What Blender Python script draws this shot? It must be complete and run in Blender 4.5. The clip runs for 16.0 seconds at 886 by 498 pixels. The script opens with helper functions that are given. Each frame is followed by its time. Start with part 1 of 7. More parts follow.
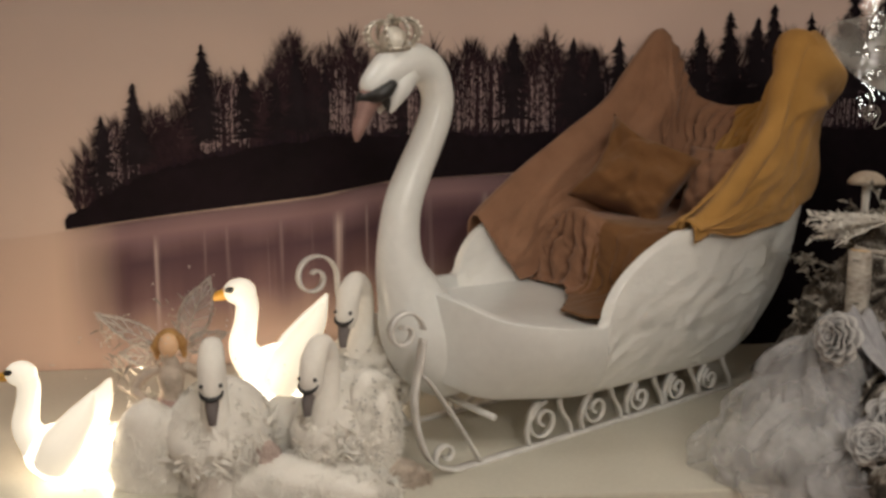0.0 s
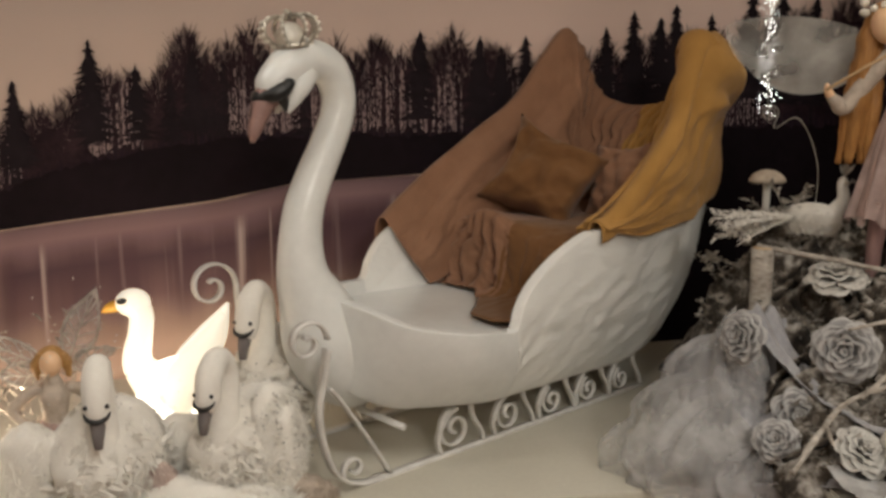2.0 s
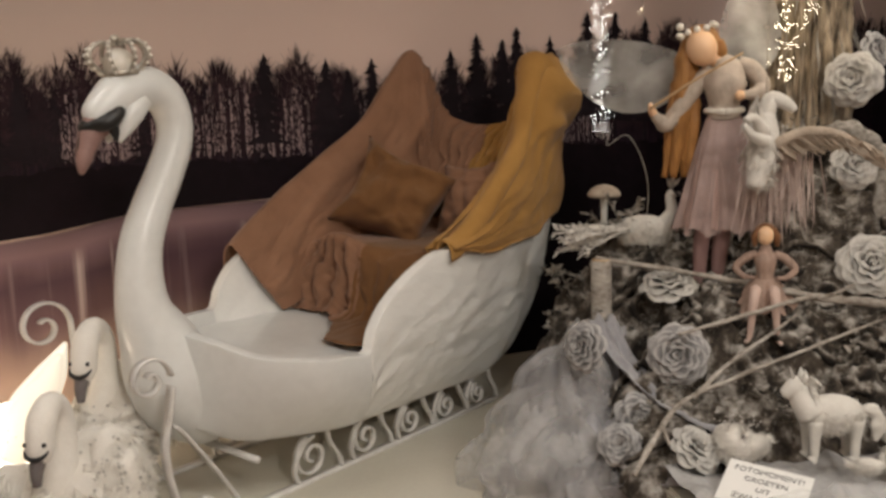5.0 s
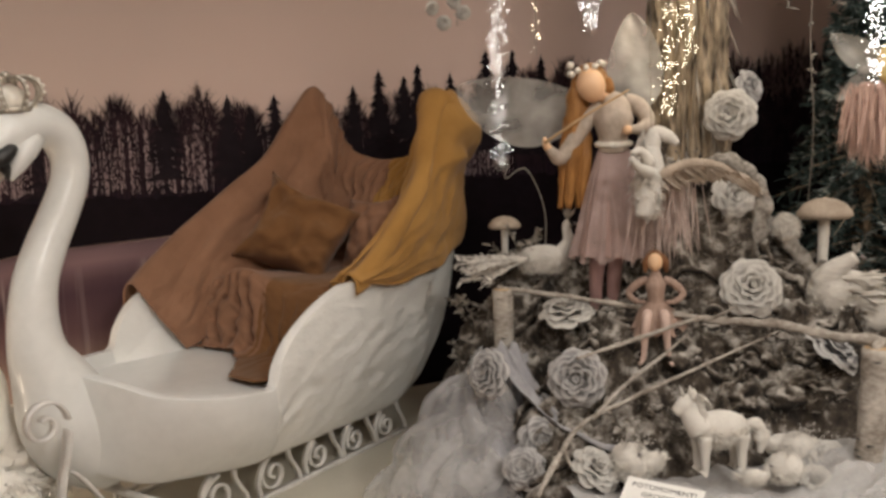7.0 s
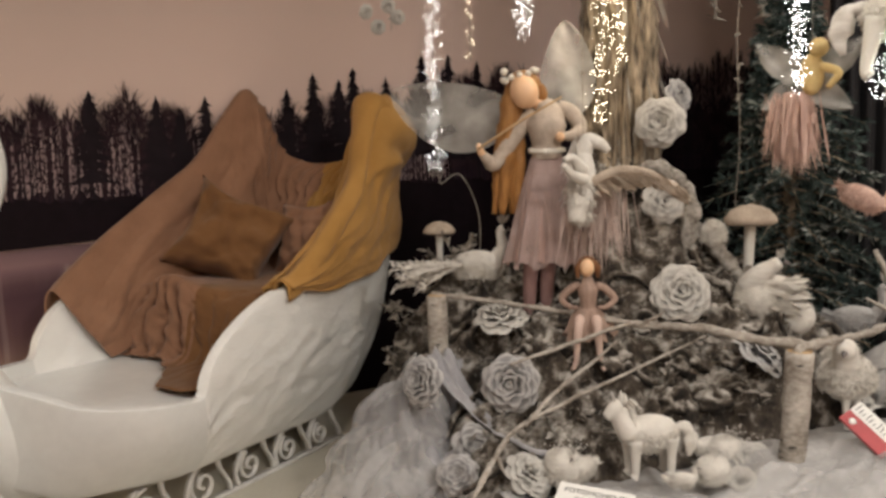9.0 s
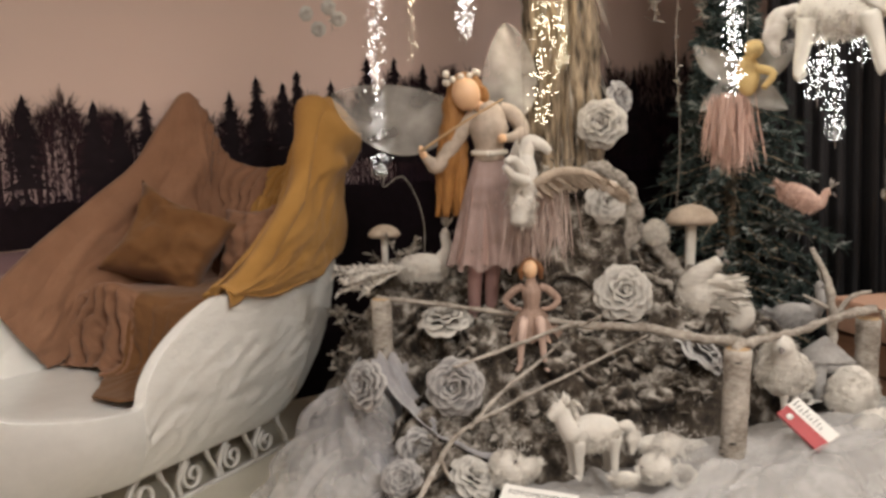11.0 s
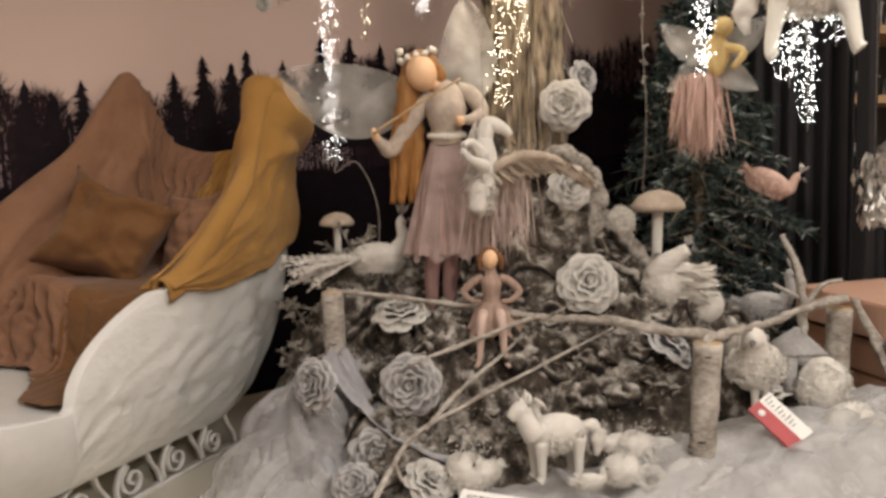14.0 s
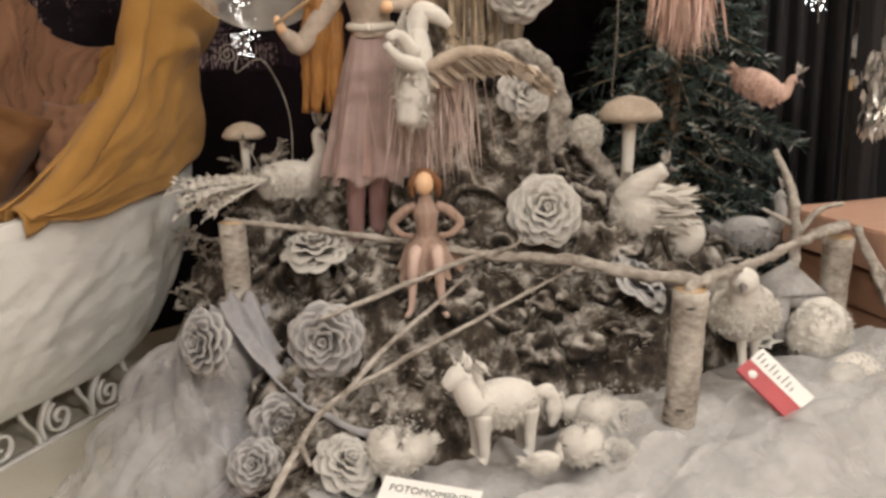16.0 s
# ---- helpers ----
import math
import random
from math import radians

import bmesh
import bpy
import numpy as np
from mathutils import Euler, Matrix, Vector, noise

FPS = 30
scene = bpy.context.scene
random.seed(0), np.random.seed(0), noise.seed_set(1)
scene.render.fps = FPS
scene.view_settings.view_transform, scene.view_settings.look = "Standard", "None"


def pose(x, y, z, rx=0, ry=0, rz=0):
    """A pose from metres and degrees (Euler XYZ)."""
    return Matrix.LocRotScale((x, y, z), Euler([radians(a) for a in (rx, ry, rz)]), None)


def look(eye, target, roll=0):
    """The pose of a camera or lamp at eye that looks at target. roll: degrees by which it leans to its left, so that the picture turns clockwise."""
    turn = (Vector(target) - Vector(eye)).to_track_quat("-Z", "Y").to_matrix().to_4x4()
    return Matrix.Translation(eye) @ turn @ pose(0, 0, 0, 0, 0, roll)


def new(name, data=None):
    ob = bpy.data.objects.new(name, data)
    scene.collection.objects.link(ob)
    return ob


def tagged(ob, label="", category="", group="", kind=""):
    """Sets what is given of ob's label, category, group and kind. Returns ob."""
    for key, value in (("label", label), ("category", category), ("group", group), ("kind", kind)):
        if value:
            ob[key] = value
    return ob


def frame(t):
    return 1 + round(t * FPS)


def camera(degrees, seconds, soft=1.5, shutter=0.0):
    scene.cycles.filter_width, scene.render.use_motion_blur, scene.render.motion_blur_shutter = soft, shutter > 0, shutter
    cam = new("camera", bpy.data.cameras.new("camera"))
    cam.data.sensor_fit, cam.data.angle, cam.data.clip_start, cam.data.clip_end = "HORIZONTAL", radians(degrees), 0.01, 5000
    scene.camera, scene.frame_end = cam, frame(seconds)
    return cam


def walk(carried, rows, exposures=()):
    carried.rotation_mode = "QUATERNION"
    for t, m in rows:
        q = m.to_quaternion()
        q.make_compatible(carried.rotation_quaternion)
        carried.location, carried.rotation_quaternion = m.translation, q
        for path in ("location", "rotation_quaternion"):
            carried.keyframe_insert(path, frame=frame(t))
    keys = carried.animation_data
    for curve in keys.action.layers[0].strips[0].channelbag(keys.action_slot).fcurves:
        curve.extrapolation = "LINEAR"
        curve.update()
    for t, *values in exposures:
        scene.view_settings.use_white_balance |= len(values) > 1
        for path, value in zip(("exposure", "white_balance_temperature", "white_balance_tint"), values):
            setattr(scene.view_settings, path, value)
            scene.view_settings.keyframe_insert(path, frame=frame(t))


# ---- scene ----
cam = camera(55.8, 16.0, soft=3.1)
PATH = [
    (0, (0.217, -0.114, 1.137), (0.058, 1.855, 0.822), -0.1),
    (0.5, (0.24, -0.093, 1.142), (0.12, 1.88, 0.833), -0.4),
    (1, (0.239, -0.08, 1.143), (0.163, 1.895, 0.835), -0.7),
    (1.5, (0.233, -0.063, 1.138), (0.218, 1.913, 0.826), -0.4),
    (2, (0.247, -0.022, 1.136), (0.288, 1.953, 0.821), -0.2),
    (2.5, (0.257, -0.025, 1.141), (0.354, 1.947, 0.82), -0.1),
    (3, (0.269, -0.039, 1.138), (0.413, 1.931, 0.822), -0.2),
    (3.5, (0.272, -0.027, 1.14), (0.466, 1.939, 0.825), -0.5),
    (4, (0.282, -0.035, 1.144), (0.526, 1.926, 0.837), -0.8),
    (6.5, (0.33, -0.02, 1.166), (0.853, 1.898, 0.944), -1.9),
    (7, (0.317, -0.082, 1.155), (0.886, 1.825, 0.95), -1.9),
    (7.5, (0.328, -0.069, 1.16), (0.937, 1.825, 0.954), -1.9),
    (8, (0.33, -0.061, 1.157), (0.973, 1.822, 0.953), -1.7),
    (8.5, (0.33, -0.065, 1.164), (1.012, 1.803, 0.958), -1.6),
    (9, (0.339, -0.071, 1.161), (1.046, 1.789, 0.96), -1.5),
    (11.5, (0.392, -0.074, 1.156), (1.216, 1.737, 0.959), -2.2),
    (12, (0.394, -0.077, 1.153), (1.236, 1.727, 0.957), -2.4),
    (12.5, (0.388, -0.065, 1.151), (1.246, 1.731, 0.955), -2.4),
    (13, (0.386, -0.05, 1.146), (1.256, 1.739, 0.942), -2.2),
    (13.5, (0.426, -0.009, 1.152), (1.299, 1.777, 0.94), -2.0),
    (14, (0.484, 0.061, 1.149), (1.359, 1.845, 0.917), -2.0),
    (14.5, (0.535, 0.208, 1.165), (1.456, 1.968, 0.931), -1.8),
    (15, (0.605, 0.315, 1.152), (1.566, 2.045, 0.864), -2.0),
    (15.5, (0.712, 0.414, 1.158), (1.666, 2.142, 0.835), -2.0),
    (16, (0.791, 0.468, 1.139), (1.722, 2.175, 0.672), -1.8),
]
walk(cam, [(t, look(eye, target, roll)) for t, eye, target, roll in PATH],
     exposures=[(0, -0.46, 6350, 8), (1, -0.44, 6320, 7), (4, -0.36, 6280, 9), (7, -0.22, 6250, 10), (9, -0.12, 6250, 10), (12.5, -0.01, 6250, 11), (14.5, -0.02, 6300, 11), (16, 0.10, 6300, 10)])

# ---------------------------------------------------------------- light
world = bpy.data.worlds.new("world")
scene.world = world
world.use_nodes = True
world.node_tree.nodes["Background"].inputs[0].default_value = (1.0, 0.86, 0.72, 1)
world.node_tree.nodes["Background"].inputs[1].default_value = 0.05


def overhead_fill(x, y, power, sx=0.6, sy=0.6, colour=(1.0, 0.93, 0.84)):
    d = bpy.data.lights.new("overhead_fill", "AREA")
    d.shape, d.size, d.size_y, d.energy, d.color = "RECTANGLE", sx, sy, power, colour
    o = new("overhead_fill", d)
    o.matrix_basis = pose(x, y, 2.93)
    return o


# unseen overhead fill lamps, added and placed to brighten the display
FILL_LAMPS = [(-1.3, 1.6, 17), (0.5, 0.7, 24), (1.9, 0.5, 12), (3.3, 1.4, 20), (1.6, -2.2, 170)]
for lx, ly, lp in FILL_LAMPS:
    overhead_fill(lx, ly, lp)
# fill lamps added behind the two lit swans' bodies, for their glow on the wall
for bx, by, bz, power in ((-1.12, 2.50, 0.14, 13), (-0.66, 3.20, 0.16, 11)):
    d = bpy.data.lights.new("swan_glow_fill", "POINT")
    d.energy, d.color, d.shadow_soft_size = power, (1.0, 0.78, 0.55), 0.03
    new("swan_glow_fill", d).location = (bx, by, bz)
# fill lamps added for the hanging strings' warm light, by the trunk and by the horse ornament
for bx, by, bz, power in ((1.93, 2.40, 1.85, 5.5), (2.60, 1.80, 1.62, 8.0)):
    d = bpy.data.lights.new("string_glow_fill", "POINT")
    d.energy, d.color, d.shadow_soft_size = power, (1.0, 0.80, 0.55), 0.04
    new("string_glow_fill", d).location = (bx, by, bz)


# ---------------------------------------------------------------- materials
def principled(name):
    m = bpy.data.materials.new(name)
    m.use_nodes = True
    nt = m.node_tree
    return m, nt, nt.nodes["Principled BSDF"]


def mat(name, c1, c2=None, scale=8.0, rough=0.6, metal=0.0, bump=0.15, bscale=None, stretch=(1, 1, 1), sheen=0.0,
        dist=0.004, spec=0.5, alpha=1.0, glow=0.0, fine=0.35, vary=0.0):
    """Two-scale noise colour between c1 and c2 with fine relief."""
    m, nt, b = principled(name)
    c2 = c2 or tuple(v * 0.8 for v in c1)
    tc = nt.nodes.new("ShaderNodeTexCoord")
    mp = nt.nodes.new("ShaderNodeMapping")
    mp.inputs["Scale"].default_value = stretch
    nt.links.new(tc.outputs["Object"], mp.inputs[0])
    n1 = nt.nodes.new("ShaderNodeTexNoise")
    n1.inputs["Scale"].default_value, n1.inputs["Detail"].default_value = scale, 6
    n2 = nt.nodes.new("ShaderNodeTexNoise")
    n2.inputs["Scale"].default_value, n2.inputs["Detail"].default_value = bscale or scale * 7, 4
    for n in (n1, n2):
        nt.links.new(mp.outputs[0], n.inputs["Vector"])
    mx = nt.nodes.new("ShaderNodeMath")
    mx.operation = "MULTIPLY_ADD"
    mx.inputs[1].default_value = fine
    nt.links.new(n2.outputs[0], mx.inputs[0])
    sc = nt.nodes.new("ShaderNodeMath")
    sc.operation = "MULTIPLY"
    sc.inputs[1].default_value = 1 - fine
    nt.links.new(n1.outputs[0], sc.inputs[0])
    nt.links.new(sc.outputs[0], mx.inputs[2])
    r = nt.nodes.new("ShaderNodeValToRGB")
    r.color_ramp.elements[0].position, r.color_ramp.elements[0].color = 0.35, (*c2, 1)
    r.color_ramp.elements[1].position, r.color_ramp.elements[1].color = 0.65, (*c1, 1)
    nt.links.new(mx.outputs[0], r.inputs[0])
    out = r.outputs[0]
    if vary:
        oi = nt.nodes.new("ShaderNodeObjectInfo")
        hs = nt.nodes.new("ShaderNodeHueSaturation")
        mr = nt.nodes.new("ShaderNodeMapRange")
        mr.inputs["To Min"].default_value, mr.inputs["To Max"].default_value = 1 - vary, 1 + vary
        nt.links.new(oi.outputs["Random"], mr.inputs[0])
        nt.links.new(mr.outputs[0], hs.inputs["Value"])
        nt.links.new(out, hs.inputs["Color"])
        out = hs.outputs[0]
    nt.links.new(out, b.inputs["Base Color"])
    b.inputs["Roughness"].default_value, b.inputs["Metallic"].default_value = rough, metal
    b.inputs["Specular IOR Level"].default_value = spec
    if sheen:
        b.inputs["Sheen Weight"].default_value = sheen
    if bump:
        bp = nt.nodes.new("ShaderNodeBump")
        bp.inputs["Strength"].default_value, bp.inputs["Distance"].default_value = min(1, bump * 3), dist
        nt.links.new(mx.outputs[0], bp.inputs["Height"])
        nt.links.new(bp.outputs[0], b.inputs["Normal"])
    if alpha < 1:
        b.inputs["Alpha"].default_value = alpha
    if glow:
        b.inputs["Emission Color"].default_value = (1.0, 0.86, 0.66, 1)
        b.inputs["Emission Strength"].default_value = glow
    return m


def ramp_from(nt, src, stops):
    r = nt.nodes.new("ShaderNodeValToRGB")
    e = r.color_ramp.elements
    for i, (p, c) in enumerate(stops):
        if i < 2:
            e[i].position, e[i].color = p, (*c, 1)
        else:
            e.new(p).color = (*c, 1)
    nt.links.new(src, r.inputs[0])
    return r


def snowy(name, dark, mid, white, scale=14.0, amount=0.5):
    """Dark matter dusted with flock on what faces up."""
    m, nt, b = principled(name)
    tc = nt.nodes.new("ShaderNodeTexCoord")
    n1 = nt.nodes.new("ShaderNodeTexNoise")
    n1.inputs["Scale"].default_value, n1.inputs["Detail"].default_value = scale, 9
    n1.inputs["Roughness"].default_value = 0.65
    nt.links.new(tc.outputs["Object"], n1.inputs["Vector"])
    geo = nt.nodes.new("ShaderNodeNewGeometry")
    sep = nt.nodes.new("ShaderNodeSeparateXYZ")
    nt.links.new(geo.outputs["Normal"], sep.inputs[0])
    ma = nt.nodes.new("ShaderNodeMath")
    ma.operation = "MULTIPLY_ADD"
    ma.inputs[1].default_value, ma.inputs[2].default_value = 0.22, amount - 0.5
    nt.links.new(sep.outputs["Z"], ma.inputs[0])
    ad = nt.nodes.new("ShaderNodeMath")
    ad.operation = "ADD"
    nt.links.new(ma.outputs[0], ad.inputs[0])
    nt.links.new(n1.outputs[0], ad.inputs[1])
    r = ramp_from(nt, ad.outputs[0], [(0.36, dark), (0.68, white), (0.5, mid)])
    nt.links.new(r.outputs[0], b.inputs["Base Color"])
    b.inputs["Roughness"].default_value = 0.9
    bp = nt.nodes.new("ShaderNodeBump")
    bp.inputs["Strength"].default_value, bp.inputs["Distance"].default_value = 0.8, 0.012
    nt.links.new(n1.outputs[0], bp.inputs["Height"])
    nt.links.new(bp.outputs[0], b.inputs["Normal"])
    return m


def gauze(name, colour, alpha=0.45, glitter=0.0):
    """Thin see-through cloth: part of the light goes straight through."""
    m, nt, b = principled(name)
    tc = nt.nodes.new("ShaderNodeTexCoord")
    n = nt.nodes.new("ShaderNodeTexNoise")
    n.inputs["Scale"].default_value, n.inputs["Detail"].default_value = (160 if glitter else 9), 3
    nt.links.new(tc.outputs["Object"], n.inputs["Vector"])
    mr = nt.nodes.new("ShaderNodeMapRange")
    mr.inputs["From Min"].default_value, mr.inputs["From Max"].default_value = 0.3, 0.7
    mr.inputs["To Min"].default_value, mr.inputs["To Max"].default_value = max(0.05, alpha - 0.2), min(1, alpha + 0.2)
    nt.links.new(n.outputs[0], mr.inputs[0])
    nt.links.new(mr.outputs[0], b.inputs["Alpha"])
    b.inputs["Base Color"].default_value = (*colour, 1)
    b.inputs["Roughness"].default_value = 0.35 if glitter else 0.8
    b.inputs["Metallic"].default_value = glitter
    return m


def bulb(name, colour, strength):
    m, nt, b = principled(name)
    b.inputs["Base Color"].default_value = (0.9, 0.9, 0.9, 1)
    b.inputs["Emission Color"].default_value = (*colour, 1)
    b.inputs["Emission Strength"].default_value = strength
    return m


M_GLOSS = mat("white_gloss_paint", (0.78, 0.79, 0.77), (0.70, 0.71, 0.69), 5, rough=0.28, bump=0.05, bscale=30, dist=0.002)
M_WING = mat("white_brushed_plaster", (0.87, 0.87, 0.84), (0.82, 0.82, 0.79), 5, rough=0.38, bump=0.33, bscale=14, dist=0.024, stretch=(0.7, 1, 1.2), fine=0.4)
M_IRON = mat("white_painted_iron", (0.74, 0.73, 0.70), (0.58, 0.56, 0.53), 16, rough=0.45, bump=0.15)
M_BOARD = mat("cream_painted_board", (0.62, 0.59, 0.50), (0.54, 0.51, 0.43), 3, rough=0.38, bump=0.04, bscale=60, dist=0.001)
M_FLOOR = mat("brown_floor", (0.20, 0.115, 0.065), (0.13, 0.075, 0.045), 3, rough=0.45, stretch=(1, 9, 1))
M_WALL = mat("beige_wall_paint", (0.62, 0.52, 0.42), (0.56, 0.47, 0.38), 4, rough=0.85, bscale=90)
M_CEIL = mat("ceiling_paint", (0.72, 0.68, 0.62), (0.66, 0.62, 0.57), 4, rough=0.9, bscale=90)
M_BROWN = mat("brown_jersey", (0.205, 0.103, 0.043), (0.155, 0.075, 0.030), 7, rough=0.95, sheen=0.15, bscale=240, bump=0.12, dist=0.0015, spec=0.1)
M_ROSEBROWN = mat("rose_brown_jersey", (0.30, 0.163, 0.100), (0.23, 0.122, 0.073), 7, rough=0.95, sheen=0.15, bscale=240, bump=0.12, dist=0.0015, spec=0.1)
M_MUSTARD = mat("mustard_jersey", (0.43, 0.235, 0.068), (0.34, 0.180, 0.050), 7, rough=0.95, sheen=0.15, bscale=240, bump=0.12, dist=0.0015, spec=0.1)
M_BLACK = mat("black_paint", (0.012, 0.012, 0.012), (0.02, 0.02, 0.02), 20, rough=0.4)
M_PINKBEAK = mat("dull_pink_paint", (0.33, 0.205, 0.18), (0.24, 0.14, 0.125), 12, rough=0.5)
M_GREYBEAK = mat("grey_felt", (0.20, 0.18, 0.17), (0.14, 0.12, 0.12), 20, rough=0.85)
M_YELLOW = mat("yellow_paint", (0.75, 0.42, 0.06), (0.65, 0.34, 0.05), 12, rough=0.4)
M_SILVER = mat("tarnished_silver", (0.62, 0.58, 0.50), (0.36, 0.33, 0.28), 30, rough=0.35, metal=0.8)
M_PEARL = mat("pearl", (0.78, 0.74, 0.66), (0.70, 0.66, 0.58), 20, rough=0.25)
M_FELT = mat("white_felt", (0.71, 0.685, 0.63), (0.59, 0.56, 0.51), 18, rough=0.95, sheen=0.3, bscale=160, bump=0.3)
# white felt again, lightened to carry the swan lamps' light in its colour
M_LITFELT = mat("lamp_lit_white_felt", (0.86, 0.835, 0.775), (0.77, 0.74, 0.68), 18, rough=0.95, sheen=0.3, bscale=160, bump=0.25)
M_FEATHER = mat("white_feather", (0.72, 0.69, 0.635), (0.56, 0.53, 0.48), 26, rough=0.9, sheen=0.2, stretch=(1, 1, 4))
M_SNOW = mat("flock_snow", (0.47, 0.46, 0.45), (0.32, 0.31, 0.30), 7, rough=0.95, bscale=70, bump=0.5, dist=0.012)
# white flock, lightened and warmed in colour for the fairy lights around it
M_FLOCK = mat("string_lit_white_flock", (0.88, 0.87, 0.80), (0.78, 0.77, 0.70), 20, rough=0.9, bump=0.3)
M_ROSE = mat("grey_paper_rose", (0.42, 0.41, 0.405), (0.26, 0.25, 0.25), 22, rough=0.85, bump=0.3, vary=0.14)
M_ROSERIM = mat("pale_flocked_petal_rim", (0.62, 0.61, 0.60), (0.42, 0.41, 0.40), 30, rough=0.9, bump=0.3)
M_IVORYRIM = mat("ivory_petal_rim", (0.70, 0.68, 0.64), (0.52, 0.50, 0.46), 30, rough=0.9, bump=0.3)
M_ROSEWARM = mat("ivory_paper_rose", (0.60, 0.58, 0.54), (0.42, 0.395, 0.36), 22, rough=0.85, bump=0.3, vary=0.14)
M_BIRCH = mat("pale_birch_bark", (0.53, 0.49, 0.435), (0.20, 0.17, 0.14), 9, rough=0.9, stretch=(1, 1, 1.8), bump=0.7, bscale=50, dist=0.008, fine=0.45)
M_FROSTROOT = mat("frosted_grey_root", (0.44, 0.41, 0.37), (0.12, 0.10, 0.08), 16, rough=0.95, bump=0.8, bscale=60, dist=0.01, fine=0.5)
M_CUTWOOD = mat("cut_wood", (0.52, 0.36, 0.20), (0.42, 0.28, 0.15), 30, rough=0.85)
M_BARK = mat("tree_bark", (0.50, 0.40, 0.285), (0.035, 0.026, 0.018), 20, rough=0.95, stretch=(1.6, 1.6, 0.45), bump=1.0, bscale=26, dist=0.03, fine=0.5)
M_MOUND = snowy("snowy_moss_root", (0.010, 0.007, 0.005), (0.065, 0.050, 0.036), (0.46, 0.43, 0.39), 16, 0.395)
M_FIR = mat("dark_fir_needles", (0.050, 0.075, 0.066), (0.014, 0.026, 0.024), 18, rough=0.85)
M_FIRSNOW = mat("frosted_fir_needles", (0.40, 0.42, 0.40), (0.10, 0.13, 0.12), 14, rough=0.9)
M_MOSS = mat("grey_green_moss", (0.17, 0.142, 0.104), (0.06, 0.05, 0.036), 25, rough=0.95)
M_FROST = mat("frosted_twig", (0.42, 0.39, 0.35), (0.17, 0.15, 0.12), 25, rough=0.9)
M_SKIN = mat("doll_porcelain", (0.80, 0.53, 0.32), (0.76, 0.49, 0.29), 12, rough=0.45, bump=0)
M_HAIR = mat("orange_doll_hair", (0.43, 0.205, 0.055), (0.23, 0.10, 0.025), 18, rough=0.5, stretch=(6, 6, 0.4), bump=0.4)
M_GOLDHAIR = mat("golden_doll_hair", (0.52, 0.30, 0.10), (0.30, 0.15, 0.045), 25, rough=0.5, bump=0.4)
M_HAIRB = mat("brown_doll_hair", (0.24, 0.105, 0.04), (0.13, 0.055, 0.02), 25, rough=0.6, bump=0.4)
M_PINK = mat("pale_pink_tulle", (0.46, 0.32, 0.28), (0.31, 0.205, 0.18), 16, rough=0.85, stretch=(5, 5, 0.6), bump=0.4, sheen=0.2)
M_PINKDARK = mat("dusty_pink_cloth", (0.33, 0.20, 0.18), (0.24, 0.14, 0.13), 16, rough=0.9, stretch=(5, 5, 0.6), bump=0.3)
M_PALELEG = mat("pale_doll_stocking", (0.62, 0.47, 0.40), (0.52, 0.38, 0.32), 20, rough=0.6, bump=0.1)
M_PALENET = mat("pale_rose_fringe", (0.66, 0.55, 0.49), (0.48, 0.37, 0.33), 20, rough=0.9, stretch=(5, 5, 0.6), bump=0.4)
M_DUSKY = mat("dusky_beige_net", (0.42, 0.30, 0.24), (0.28, 0.19, 0.15), 20, rough=0.9, stretch=(5, 5, 0.6), bump=0.4)
M_IVORY = mat("ivory_lace", (0.56, 0.48, 0.40), (0.40, 0.335, 0.27), 40, rough=0.85, bump=0.4)
M_PAMPAS = mat("pink_pampas", (0.72, 0.53, 0.45), (0.52, 0.35, 0.29), 20, rough=0.9, stretch=(3, 3, 0.5))
M_MUSH = mat("mushroom_suede", (0.50, 0.42, 0.34), (0.32, 0.26, 0.20), 16, rough=0.9, bump=0.3)
M_TULLE = gauze("grey_tulle", (0.44, 0.43, 0.435), 0.40)
M_SATIN = mat("grey_organza_ribbon", (0.40, 0.395, 0.41), (0.28, 0.275, 0.29), 9, rough=0.55, bump=0.25, bscale=60, sheen=0.3)
M_PINKGAUZE = gauze("pale_pink_net", (0.52, 0.39, 0.36), 0.55)
M_TULLEW = gauze("white_tulle", (0.58, 0.57, 0.56), 0.34)
M_WINGGAUZE = gauze("glittery_wing_gauze", (0.58, 0.56, 0.52), 0.48)
M_WINGFILM = gauze("thin_wing_film", (0.62, 0.60, 0.57), 0.28)
M_GLITTER = mat("silver_glitter", (0.80, 0.78, 0.74), (0.34, 0.32, 0.29), 60, rough=0.3, metal=0.55, bump=0.8, bscale=200)
M_CURTAIN = mat("black_curtain", (0.012, 0.011, 0.013), (0.02, 0.018, 0.02), 6, rough=0.9, stretch=(6, 6, 0.3))
M_WOODBOX = mat("pinkish_wood", (0.46, 0.26, 0.17), (0.36, 0.20, 0.12), 5, rough=0.7, stretch=(1, 1, 9))
M_PAPER = mat("white_card", (0.80, 0.79, 0.76), (0.76, 0.75, 0.72), 8, rough=0.7, bump=0)
M_INK = mat("black_ink", (0.015, 0.015, 0.018), (0.02, 0.02, 0.02), 9, rough=0.6, bump=0)
M_REDCARD = mat("red_card", (0.42, 0.055, 0.06), (0.34, 0.045, 0.05), 8, rough=0.45, bump=0)
M_LED = bulb("warm_led", (1.0, 0.82, 0.52), 20.0)
M_LEDWHITE = bulb("white_led", (1.0, 0.95, 0.86), 20.0)
M_GLOW = mat("lit_white_plastic", (0.85, 0.82, 0.76), (0.80, 0.76, 0.70), 10, rough=0.4, bump=0, glow=5.0)
